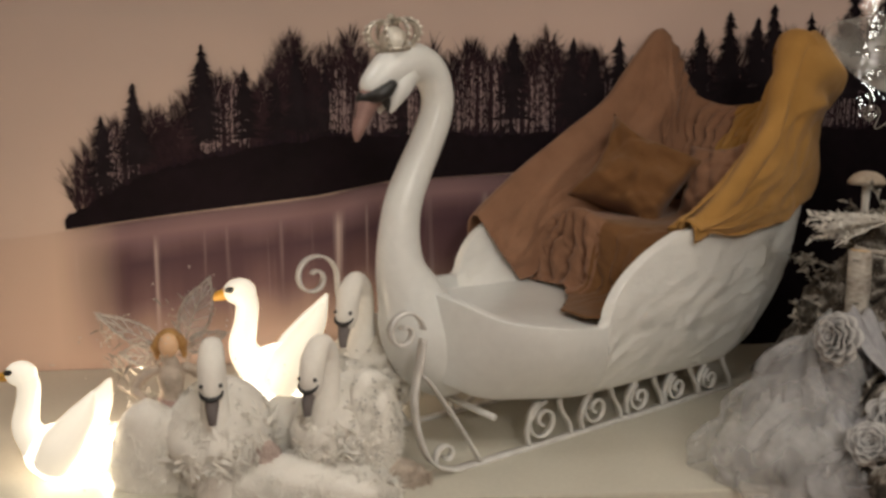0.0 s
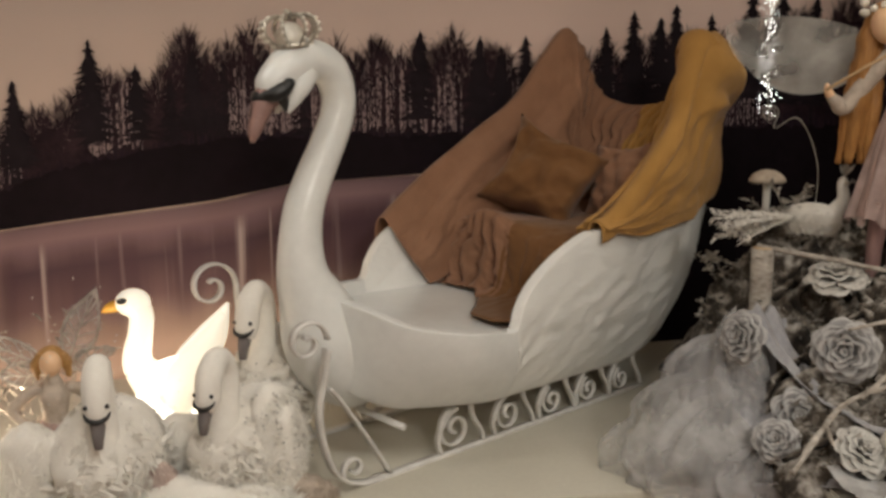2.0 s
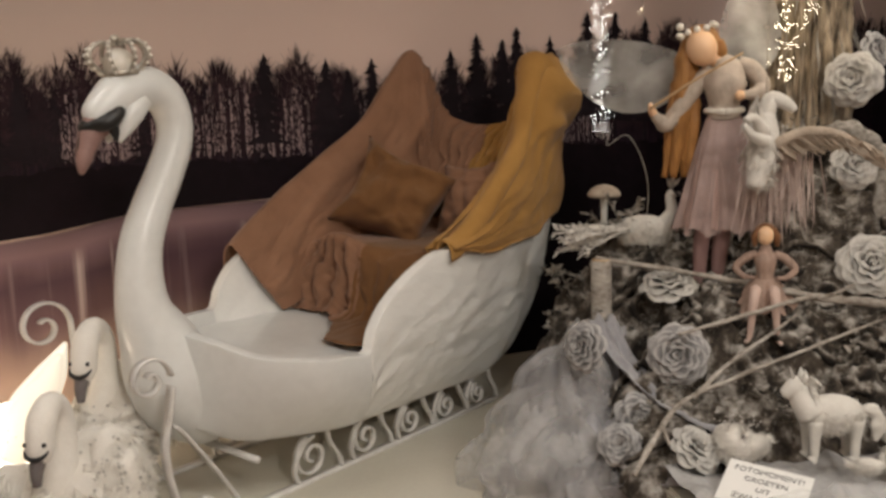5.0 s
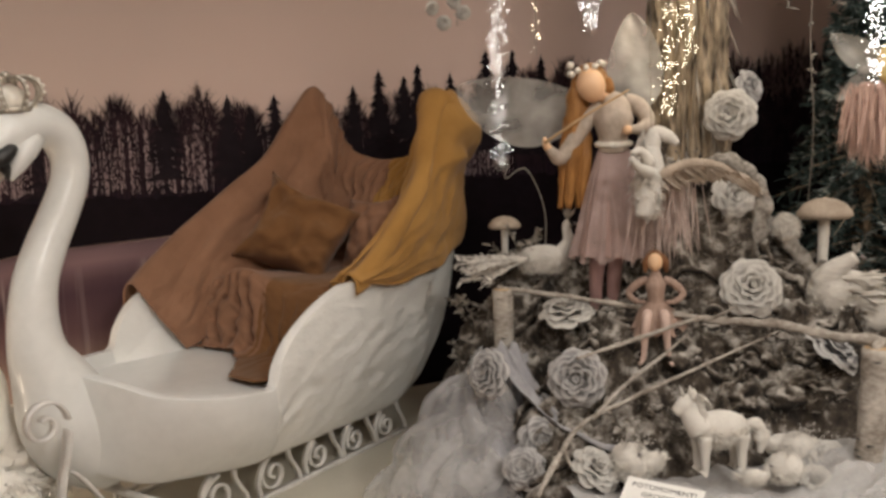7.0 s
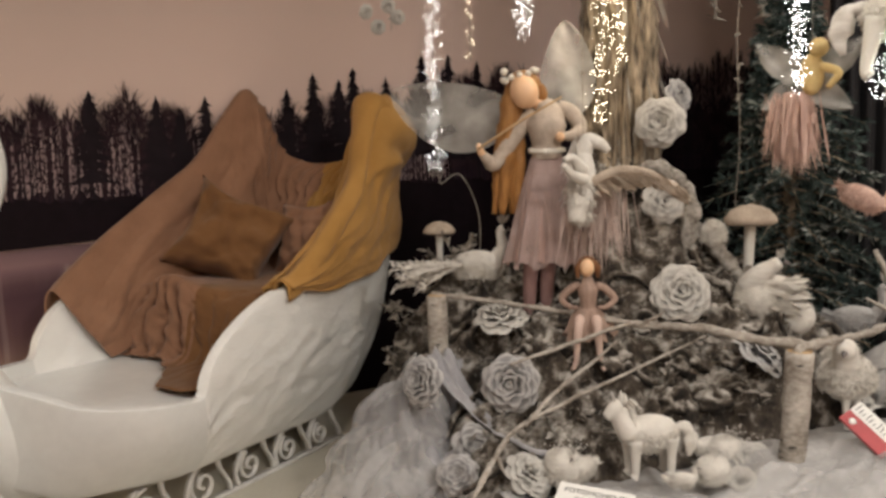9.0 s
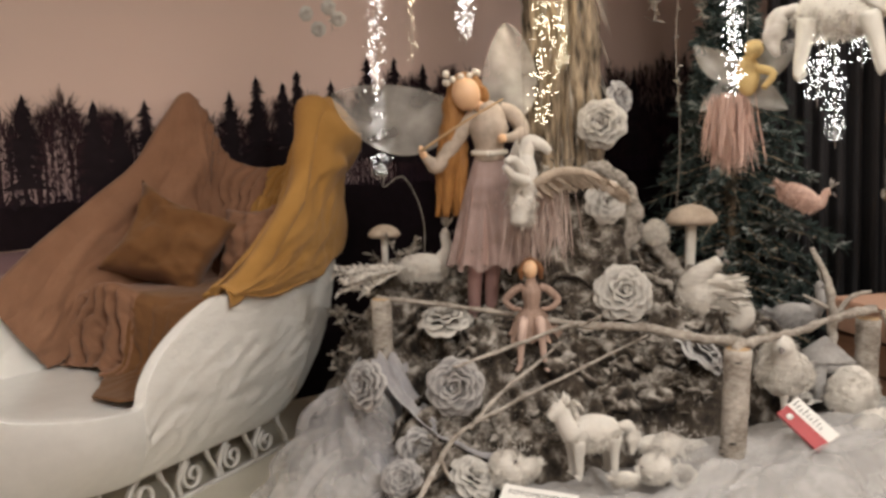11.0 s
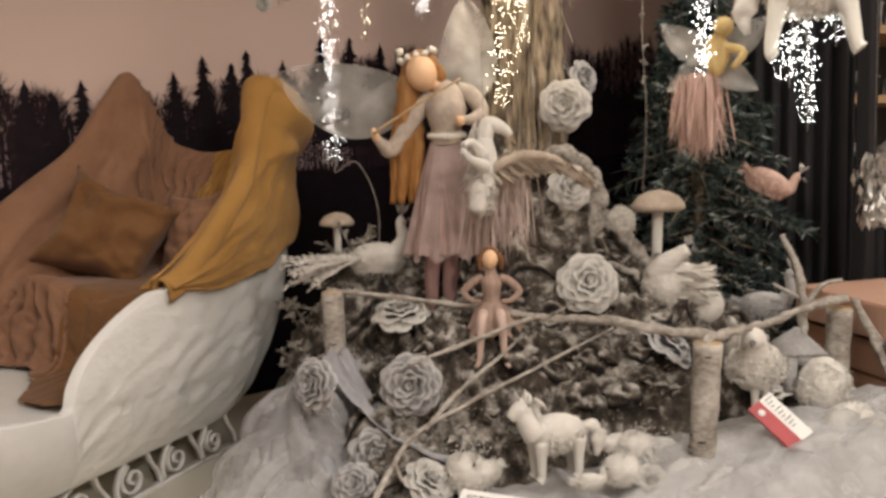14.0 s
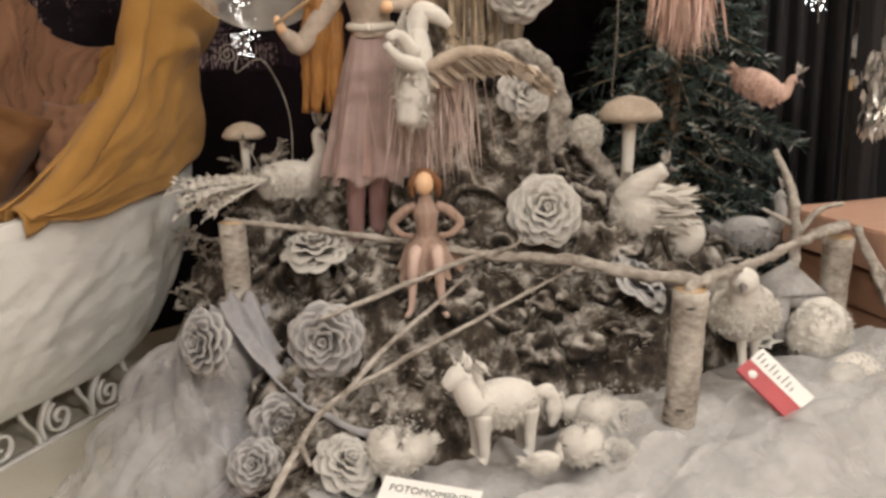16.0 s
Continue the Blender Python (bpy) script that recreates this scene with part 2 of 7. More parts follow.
M_GLOWHEAD = mat("softly_lit_white_plastic", (0.85, 0.82, 0.76), (0.80, 0.76, 0.70), 10, rough=0.4, bump=0, glow=0.75)
M_LAMPFACE = bulb("added_panel_face", (1.0, 0.87, 0.72), 4.0)


# ---------------------------------------------------------------- mesh tools
def part(name, bm, material, parent=None, label="", smooth=True, kind=""):
    """Links a bmesh as one mesh object, under a thing or a part."""
    me = bpy.data.meshes.new(name)
    bmesh.ops.recalc_face_normals(bm, faces=bm.faces)
    bm.to_mesh(me)
    bm.free()
    for p in me.polygons:
        p.use_smooth = smooth
    for mm in (material if isinstance(material, (list, tuple)) else [material]):
        me.materials.append(mm)
    ob = new(name, me)
    if parent:
        ob.parent = parent
    if label:
        ob["label"] = label
    if kind:
        ob["kind"] = kind
    return ob


def thing(name, label, category, at=None, group="", kind=""):
    e = new(name)
    e.empty_display_size = 0.05
    if at is not None:
        e.matrix_basis = at
    return tagged(e, label, category, group, kind)


def box(bm, lo, hi, bevel=0.0, m=None):
    b2 = bmesh.new()
    bmesh.ops.create_cube(b2, size=1)
    c = [(a + b) / 2 for a, b in zip(lo, hi)]
    s = [b - a for a, b in zip(lo, hi)]
    for v in b2.verts:
        v.co = Vector((c[0] + v.co.x * s[0], c[1] + v.co.y * s[1], c[2] + v.co.z * s[2]))
    if bevel:
        bmesh.ops.bevel(b2, geom=b2.edges[:] + b2.verts[:], offset=bevel, segments=2, affect="EDGES")
    if m is not None:
        b2.transform(m)
    merge(bm, b2)


def merge(bm, other, mi=None):
    t = bpy.data.meshes.new("t")
    if mi is not None:
        for f in other.faces:
            f.material_index = mi
    other.to_mesh(t)
    other.free()
    bm.from_mesh(t)
    bpy.data.meshes.remove(t)


def spline(pts, n):
    """Catmull-Rom through points of any dimension, n samples."""
    p = np.array(pts, float)
    q = np.vstack([2 * p[0] - p[1], p, 2 * p[-1] - p[-2]])
    out = []
    for i in range(n):
        s = i / (n - 1) * (len(p) - 1)
        k = min(int(s), len(p) - 2)
        f = s - k
        a, b, c, d = q[k:k + 4]
        out.append(0.5 * (2 * b + (c - a) * f + (2 * a - 5 * b + 4 * c - d) * f * f + (3 * b - a - 3 * c + d) * f ** 3))
    return np.array(out)


def tube(bm, pts, radii, sides=10, flat=None, mi=0, n=None, wobble=0.0):
    """A swept tube along 3D points. flat: (width direction, width, thickness) makes it a flat bar."""
    P = spline(pts, n) if n else np.array(pts, float)
    R = np.interp(np.linspace(0, 1, len(P)), np.linspace(0, 1, len(radii)), radii) if not np.isscalar(radii) else np.full(len(P), radii)
    rings, ref = [], None
    for i, p in enumerate(P):
        t = Vector(P[min(i + 1, len(P) - 1)] - P[max(i - 1, 0)]).normalized()
        if flat:
            b = Vector(flat[0]).normalized()
            a = t.cross(b).normalized()
            ring = [bm.verts.new(Vector(p) + a * sa * flat[2] / 2 + b * sb * flat[1] / 2) for sa, sb in ((1, 1), (1, -1), (-1, -1), (-1, 1))]
        else:
            ref = ref or (Vector((0, 0, 1)) if abs(t.z) < 0.9 else Vector((1, 0, 0)))
            a = (ref - t * ref.dot(t)).normalized()
            ref = a
            b = t.cross(a)
            ring = []
            for k in range(sides):
                an = 2 * math.pi * k / sides
                rr = R[i] * (1 + (wobble * noise.noise(Vector((p[0] * 30 + math.cos(an), p[1] * 30 + math.sin(an), p[2] * 30))) if wobble else 0))
                ring.append(bm.verts.new(Vector(p) + (a * math.cos(an) + b * math.sin(an)) * rr))
        rings.append(ring)
    m = len(rings[0])
    for r0, r1 in zip(rings, rings[1:]):
        for k in range(m):
            bm.faces.new((r0[k], r0[(k + 1) % m], r1[(k + 1) % m], r1[k])).material_index = mi
    bm.faces.new(rings[0][::-1]).material_index = mi
    bm.faces.new(rings[-1]).material_index = mi


def ball(bm, c, r, seg=14, rings=9, m=None, mi=0):
    """An ellipsoid; r is a number or three."""
    r = (r, r, r) if np.isscalar(r) else r
    b2 = bmesh.new()
    bmesh.ops.create_uvsphere(b2, u_segments=seg, v_segments=rings, radius=1)
    for v in b2.verts:
        v.co = Vector((v.co.x * r[0], v.co.y * r[1], v.co.z * r[2]))
    b2.transform(Matrix.Translation(c) @ (m or Matrix()))
    merge(bm, b2, mi)


def lathe(bm, prof, c=(0, 0, 0), sides=20, mi=0, wob=0.0):
    rings = []
    for r, z in prof:
        rings.append([bm.verts.new((c[0] + r * math.cos(2 * math.pi * k / sides) * (1 + wob * math.sin(k * 5.0)), c[1] + r * math.sin(2 * math.pi * k / sides) * (1 + wob * math.sin(k * 5.0)), c[2] + z)) for k in range(sides)])
    for a, b in zip(rings, rings[1:]):
        for k in range(sides):
            bm.faces.new((a[k], a[(k + 1) % sides], b[(k + 1) % sides], b[k])).material_index = mi
    bm.faces.new(rings[0][::-1]).material_index = mi
    bm.faces.new(rings[-1]).material_index = mi


def sheet(bm, fn, nu, nv, mi=0, closed=False):
    """A grid surface; fn(a, b) for a, b in 0..1 gives the place."""
    V = [[bm.verts.new(fn(i / nu, j / nv)) for j in range(nv + 1)] for i in range(nu + (0 if closed else 1))]
    for i in range(nu):
        for j in range(nv):
            a, b = V[i], V[(i + 1) % len(V)]
            bm.faces.new((a[j], b[j], b[j + 1], a[j + 1])).material_index = mi


def thick(ob, t, offset=-1.0):
    md = ob.modifiers.new("thickness", "SOLIDIFY")
    md.thickness, md.offset = t, offset
    return ob


def fbm(x, y, z=0.0, octaves=4):
    return noise.fractal(Vector((x, y, z)), 1.0, 2.0, octaves)


rng = random.Random(7)


# ---------------------------------------------------------------- room
WALL_Y = 0.0
WALL = pose(0.0, 3.804, 0.0, 0, 0, 12)  # the mural wall stands at a slant to the room


def slab(name, lo, hi, material, label, category):
    bm = bmesh.new()
    box(bm, lo, hi)
    return tagged(part(name, bm, material, smooth=False), label, category, kind="structure")


slab("floor", (-4.6, -3.1, -0.32), (5.9, 5.4, -0.22), M_FLOOR, "dark brown wooden shop floor", "floor")
# unseen ceiling and three walls, added to shut out world light and bounce the lamps
slab("ceiling", (-4.6, -3.1, 3.0), (5.9, 5.4, 3.1), M_CEIL, "unseen plain pale ceiling added to close the room", "ceiling")
slab("wall_west", (-4.7, -3.1, -0.32), (-4.6, 5.4, 3.1), M_WALL, "unseen plain beige side wall added to close the room", "wall")
slab("wall_east", (5.9, -3.1, -0.32), (6.0, 5.4, 3.1), M_WALL, "unseen plain beige side wall added to close the room", "wall")
slab("wall_south", (-4.7, -3.2, -0.32), (6.0, -3.1, 3.1), M_WALL, "unseen plain beige rear wall added to close the room", "wall")

# made-up panels round the added overhead fill lamps, all out of view
for lx, ly, lp in FILL_LAMPS:
    lamp = thing("added_light_panel", "unseen square light panel added overhead to light the display", "ceiling light", pose(lx, ly, 2.935), "ceiling lights")
    bm = bmesh.new()
    for a, b in (((-0.34, -0.34), (0.34, -0.31)), ((-0.34, 0.31), (0.34, 0.34)), ((-0.34, -0.31), (-0.31, 0.31)), ((0.31, -0.31), (0.34, 0.31))):
        box(bm, (a[0], a[1], 0.0), (b[0], b[1], 0.065))
    part("frame", bm, M_CEIL, lamp, smooth=False)
    bm = bmesh.new()
    box(bm, (-0.305, -0.305, 0.03), (0.305, 0.305, 0.06))
    part("diffuser", bm, M_LAMPFACE, lamp, smooth=False)


# printed mural wall: dusk sky, far bank, lake with streaks
def mural_material():
    m, nt, b = principled("printed_lake_mural")
    N, Lk = nt.nodes.new, nt.links.new
    tc = N("ShaderNodeTexCoord")
    sep = N("ShaderNodeSeparateXYZ")
    Lk(tc.outputs["Object"], sep.inputs[0])

    def math_node(op, a, b2=None, c=None):
        n = N("ShaderNodeMath")
        n.operation = op
        for i, v in enumerate((a, b2, c)):
            if v is None:
                continue
            if isinstance(v, (int, float)):
                n.inputs[i].default_value = v
            else:
                Lk(v, n.inputs[i])
        return n.outputs[0]

    def mix(f, a, b2):
        n = N("ShaderNodeMix")
        n.data_type = "RGBA"
        Lk(f, n.inputs["Factor"])
        for s, v in (("A", a), ("B", b2)):
            i = [k for k in n.inputs if k.name == s and k.type == "RGBA"][0]
            if isinstance(v, tuple):
                i.default_value = (*v, 1)
            else:
                Lk(v, i)
        return [o for o in n.outputs if o.type == "RGBA"][0]

    def noise_node(sx, sz, detail=4, scale=1.0):
        mp = N("ShaderNodeMapping")
        mp.inputs["Scale"].default_value = (sx, 1, sz)
        Lk(tc.outputs["Object"], mp.inputs[0])
        n = N("ShaderNodeTexNoise")
        n.inputs["Scale"].default_value, n.inputs["Detail"].default_value = scale, detail
        Lk(mp.outputs[0], n.inputs["Vector"])
        return n.outputs[0]

    x, z = sep.outputs["X"], sep.outputs["Z"]
    # shore height along the wall
    cv = N("ShaderNodeFloatCurve")
    xs = math_node("DIVIDE", math_node("ADD", x, 4.6), 10.5)
    Lk(xs, cv.inputs["Value"])
    pts = [(0, 0.56), (0.242, 0.609), (0.269, 0.643), (0.31, 0.70), (0.373, 0.775), (0.406, 0.842), (0.458, 0.872), (1.0, 0.85)]
    c = cv.mapping.curves[0]
    for i, (px_, py_) in enumerate(pts):
        if i < 2:
            c.points[i if i == 0 else 1].location = (px_, py_) if i == 0 else (1.0, 0.85)
        else:
            c.points.new(px_, py_)
    c.points.new(0.242, 0.609)
    cv.mapping.update()
    shore = cv.outputs[0]
    below = math_node("SUBTRACT", shore, z)
    # sky
    cloud = noise_node(0.5, 1.3, 3)
    sky = ramp_from(nt, math_node("MULTIPLY_ADD", cloud, 0.5, math_node("MULTIPLY", z, 0.30)),
                    [(0.45, (0.58, 0.445, 0.375)), (1.05, (0.40, 0.335, 0.295)), (0.75, (0.50, 0.395, 0.345))]).outputs[0]
    east = ramp_from(nt, xs, [(0.36, (0, 0, 0)), (0.60, (1, 1, 1))]).outputs[0]
    sky = mix(math_node("MULTIPLY", east, 0.75), sky, (0.80, 0.62, 0.56))
    # water
    streak = noise_node(16.0, 0.35, 5)
    depth = math_node("MULTIPLY", below, 1.35)
    water = ramp_from(nt, depth, [(0.0, (0.13, 0.080, 0.090)), (1.0, (0.56, 0.40, 0.32)), (0.10, (0.20, 0.120, 0.130)), (0.28, (0.066, 0.033, 0.043)), (0.50, (0.14, 0.076, 0.078)), (0.8, (0.44, 0.30, 0.24))]).outputs[0]
    st = ramp_from(nt, streak, [(0.58, (0, 0, 0)), (0.72, (1, 1, 1))]).outputs[0]
    band = ramp_from(nt, below, [(0.08, (0, 0, 0)), (0.60, (0, 0, 0)), (0.16, (1, 1, 1)), (0.38, (1, 1, 1))]).outputs[0]
    stb = math_node("MULTIPLY", math_node("MULTIPLY", st, band), 0.75)
    water = mix(stb, water, (0.62, 0.50, 0.47))
    dk = ramp_from(nt, noise_node(5.0, 0.25, 4), [(0.42, (1, 1, 1)), (0.62, (0, 0, 0))]).outputs[0]
    water = mix(math_node("MULTIPLY", math_node("MULTIPLY", dk, band), 0.65), water, (0.060, 0.026, 0.036))
    # open water towards the western end, its colour raised for the swan lamps' glow
    west = ramp_from(nt, xs, [(0.262, (1, 1, 1)), (0.290, (0, 0, 0))]).outputs[0]
    pale = ramp_from(nt, z, [(0.0, (0.66, 0.47, 0.37)), (0.7, (0.52, 0.385, 0.315))]).outputs[0]
    water = mix(west, water, pale)
    edge = ramp_from(nt, below, [(0.0, (0, 0, 0)), (0.012, (1, 1, 1))]).outputs[0]
    col = mix(edge, sky, water)
    Lk(col, b.inputs["Base Color"])
    b.inputs["Roughness"].default_value = 0.62
    b.inputs["Specular IOR Level"].default_value = 0.25
    return m


bm = bmesh.new()
box(bm, (-4.6, WALL_Y, -0.32), (5.9, WALL_Y + 0.12, 3.1))
tagged(part("wall_north", bm, mural_material(), smooth=False), "wall with printed mural of a forest lake at dusk", "wall", kind="structure").matrix_basis = WALL

# printed forest: flat silhouettes lying on the wall
M_PRINT = mat("printed_dark_forest", (0.012, 0.007, 0.010), (0.006, 0.004, 0.005), 3, rough=0.8, bump=0, spec=0.08)
M_PRINTBACK = mat("printed_purple_forest", (0.026, 0.014, 0.022), (0.012, 0.009, 0.014), 7, rough=0.8, bump=0, stretch=(6, 1, 0.6), spec=0.08)
M_PRINTMID = mat("printed_mauve_trees", (0.040, 0.022, 0.027), (0.014, 0.008, 0.011), 9, rough=0.8, bump=0, spec=0.08)
M_PRINTCON = mat("printed_dark_conifers", (0.020, 0.014, 0.018), (0.010, 0.007, 0.009), 5, rough=0.8, bump=0, spec=0.08)
M_PRINTGAP = mat("printed_light_between_trunks", (0.42, 0.32, 0.31), (0.12, 0.075, 0.09), 14, rough=0.6, bump=0, stretch=(6, 1, 1), spec=0.25)
TOPS = [(-1.8, 0.695), (-1.75, 0.9), (-1.61, 1.088), (-1.47, 1.157), (-1.31, 1.175), (-1.17, 1.282), (-0.99, 1.283), (-0.88, 1.375), (-0.71, 1.495), (-0.52, 1.499), (-0.32, 1.419), (-0.13, 1.45), (0.13, 1.417), (0.39, 1.508),
        (0.51, 1.432), (0.73, 1.416), (0.89, 1.408), (1.13, 1.461), (1.49, 1.539), (1.66, 1.552), (2.07, 1.666), (2.62, 1.701), (3.39, 1.766), (3.76, 1.822), (4.11, 1.832), (4.53, 1.915), (5.9, 2.17)]
BANK = [(-1.8, 0.661), (-1.68, 0.726), (-1.45, 0.852), (-1.08, 0.953), (-0.57, 1.021), (0.21, 1.025), (1.56, 1.047), (5.9, 1.075)]
SHORE = [(-1.8, 0.639), (-1.34, 0.70), (-0.69, 0.775), (-0.34, 0.842), (0.22, 0.872), (1.0, 0.870), (1.15, 0.687), (1.3, -0.2), (5.9, -0.2)]
CONIFERS = [(-1.47, 1.271), (-1.17, 1.442), (-1.61, 1.131), (-0.99, 1.346), (-0.76, 1.40), (0.23, 1.504), (0.51, 1.49), (0.73, 1.494), (0.61, 1.443), (1.13, 1.542), (1.27, 1.615), (1.49, 1.651), (1.41, 1.588), (1.68, 1.615), (1.9, 1.735), (2.07, 1.739), (2.26, 1.713), (3.0, 1.78), (3.2, 1.80), (3.4, 1.76)]


def height(tab, x):
    return float(np.interp(x, [p[0] for p in tab], [p[1] for p in tab]))


def band_mesh(lo, hi, x0, x1, y, step=0.02, rag=0.0, seed=0.0):
    bm2 = bmesh.new()
    n = int((x1 - x0) / step)
    prev = None
    for i in range(n + 1):
        xx = x0 + (x1 - x0) * i / n
        a, c2 = height(lo, xx), height(hi, xx) + rag * (0.55 * fbm(xx * 7, seed, 0, 4) + 0.45 * fbm(xx * 60, seed, 0, 4) - 0.15)
        cur = (bm2.verts.new((xx, y, a)), bm2.verts.new((xx, y, max(a + 0.004, c2))))
        if prev:
            bm2.faces.new((prev[0], cur[0], cur[1], prev[1]))
        prev = cur
    return bm2


mural = thing("printed_forest", "printed dark forest silhouettes of the wall mural", "mural", WALL, kind="structure")
LOWTOP = [(a, height(BANK, a) + (b - height(BANK, a)) * (0.30 if a < -1.5 else 0.62)) for a, b in TOPS]
part("far_trees", band_mesh(BANK, LOWTOP, -1.68, 5.88, WALL_Y - 0.004, 0.004, 0.22, 3.1), M_PRINTBACK, mural, smooth=False)
part("bank", band_mesh(SHORE, [(a, b + 0.03) for a, b in BANK], -1.79, 5.88, WALL_Y - 0.012, 0.02, 0.04, 8.0), M_PRINT, mural, smooth=False)


def quad(bm2, x0, z0, w0, x1, z1, w1, y):
    bm2.faces.new([bm2.verts.new(p) for p in ((x0 - w0, y, z0), (x0 + w0, y, z0), (x1 + w1, y, z1), (x1 - w1, y, z1))])


def flat_conifer(bm2, x, base, top, y):
    h = top - base
    quad(bm2, x, base, 0.008, x, top, 0.001, y)
    z = base + 0.22 * h
    while z < top:
        f = (top - z) / h
        w = (0.016 + 0.30 * f ** 0.8 * h) * rng.uniform(0.45, 1.05)
        d = rng.uniform(0.014, 0.026)
        yy = y - rng.uniform(0.0002, 0.0030)
        for sgn in (-1, 1):
            ww = w * rng.uniform(0.75, 1.05) * sgn
            bm2.faces.new([bm2.verts.new(p) for p in ((x, yy, z + d * 0.9), (x, yy, z - d * 0.5), (x + ww, yy, z - d * rng.uniform(0.2, 1.6)))][::sgn])
        z += d * rng.uniform(0.35, 0.6)


def flat_broadleaf(bm2, x, base, top, y, half):
    """Leafless crown: a thin trunk under a fan of many fine twigs, dense in the middle and loose at the rim."""
    h = top - base
    quad(bm2, x, base, 0.0045, x, base + 0.85 * h, 0.0015, y)
    for _ in range(int(190 * h / 0.45)):
        f = rng.uniform(0.22, 0.93)
        w = half * max(0.12, math.sin(math.pi * min(1.0, (f - 0.12) / 0.95)) ** 0.8)
        ox = max(-1.0, min(1.0, rng.gauss(0, 0.5)))
        px_, pz_ = x + ox * w, base + f * h - 0.10 * h * abs(ox)
        L2 = rng.uniform(0.025, 0.075)
        dx = (ox * 0.75 + rng.gauss(0, 0.25)) * L2
        quad(bm2, px_, pz_, rng.uniform(0.0014, 0.0032), px_ + dx, pz_ + L2, 0.0006, y - rng.uniform(0.0, 0.0025))


bmc, bmb = bmesh.new(), bmesh.new()
x = -1.73
while x < 5.8:
    t0, b0 = height(TOPS, x), height(BANK, x) - 0.02
    crown = 0.03 * fbm(x * 6, 1.7, 0, 3)
    yy = WALL_Y - 0.0065 - rng.uniform(0, 0.002)
    if rng.random() < 0.10:
        flat_conifer(bmc, x, b0, t0 + rng.uniform(-0.16, 0.0), yy)
    else:
        flat_broadleaf(bmb, x, b0, t0 + crown + rng.uniform(-0.10, 0.055), yy, rng.uniform(0.035, 0.075))
    x += rng.uniform(0.016, 0.040) if x < 2.6 else 0.06
for cx, ct in CONIFERS:
    flat_conifer(bmc, cx, height(BANK, cx), ct, WALL_Y - 0.0115)
part("conifers", bmc, M_PRINTCON, mural, smooth=False, kind="stuff")
part("bare_trees", bmb, M_PRINTMID, mural, smooth=False, kind="stuff")
bmg = bmesh.new()
for i in range(520):
    gx = rng.uniform(-1.70, 2.1)
    if fbm(gx * 3.0, 3.7, 0, 2) < -0.10:
        continue
    zb = height(BANK, gx) + rng.uniform(0.03, 0.07)
    top = zb + rng.uniform(0.08, 0.30)
    wide = rng.uniform(0.0016, 0.0048)
    while zb < top:
        d = rng.uniform(0.006, 0.034)
        quad(bmg, gx + rng.gauss(0, 0.002), zb, wide * rng.uniform(0.4, 1), gx + rng.gauss(0, 0.002), zb + d, wide * rng.uniform(0.3, 1), WALL_Y - 0.0122)
        zb += d + rng.uniform(0.003, 0.022)
part("gaps", bmg, M_PRINTGAP, mural, smooth=False, kind="stuff")

# cream platform and the base of the flower display
plat = thing("platform", "low cream painted display platform with a straight front edge", "platform", kind="structure")
bm = bmesh.new()
lo = [bm.verts.new((px_, py_, -0.045)) for px_, py_ in ((-3.2, 1.75), (1.62, 2.48), (1.62, 4.12), (-3.2, 3.10))]
hi = [bm.verts.new((v.co.x, v.co.y, 0.0)) for v in lo]
bm.faces.new(lo), bm.faces.new(hi)
for i in range(4):
    bm.faces.new((lo[i], lo[(i + 1) % 4], hi[(i + 1) % 4], hi[i]))
bmesh.ops.bevel(bm, geom=bm.edges[:], offset=0.004, segments=2, affect="EDGES")
part("top_board", bm, M_BOARD, plat, smooth=False)
bm = bmesh.new()
lo = [bm.verts.new((px_, py_, -0.22)) for px_, py_ in ((-3.2, 1.81), (1.60, 2.54), (1.60, 4.11), (-3.2, 3.09))]
hi = [bm.verts.new((v.co.x, v.co.y, -0.045)) for v in lo]
bm.faces.new(lo), bm.faces.new(hi)
for i in range(4):
    bm.faces.new((lo[i], lo[(i + 1) % 4], hi[(i + 1) % 4], hi[i]))
part("skirting", bm, M_FLOOR, plat, "brown recessed base", smooth=False)
bm = bmesh.new()
box(bm, (1.3, 1.25, -0.22), (3.35, 2.45, 0.16), 0.01)
base = tagged(part("display_base", bm, M_BOARD, smooth=False), "pale wooden base under the snowy flower display", "platform", kind="structure")

# ---------------------------------------------------------------- swan sleigh
SL = pose(-0.123, 2.587, 0, 0, 0, 40.6)
sleigh = thing("swan_sleigh", "white glossy swan-shaped sleigh on white scrolled iron runners", "sleigh", SL)
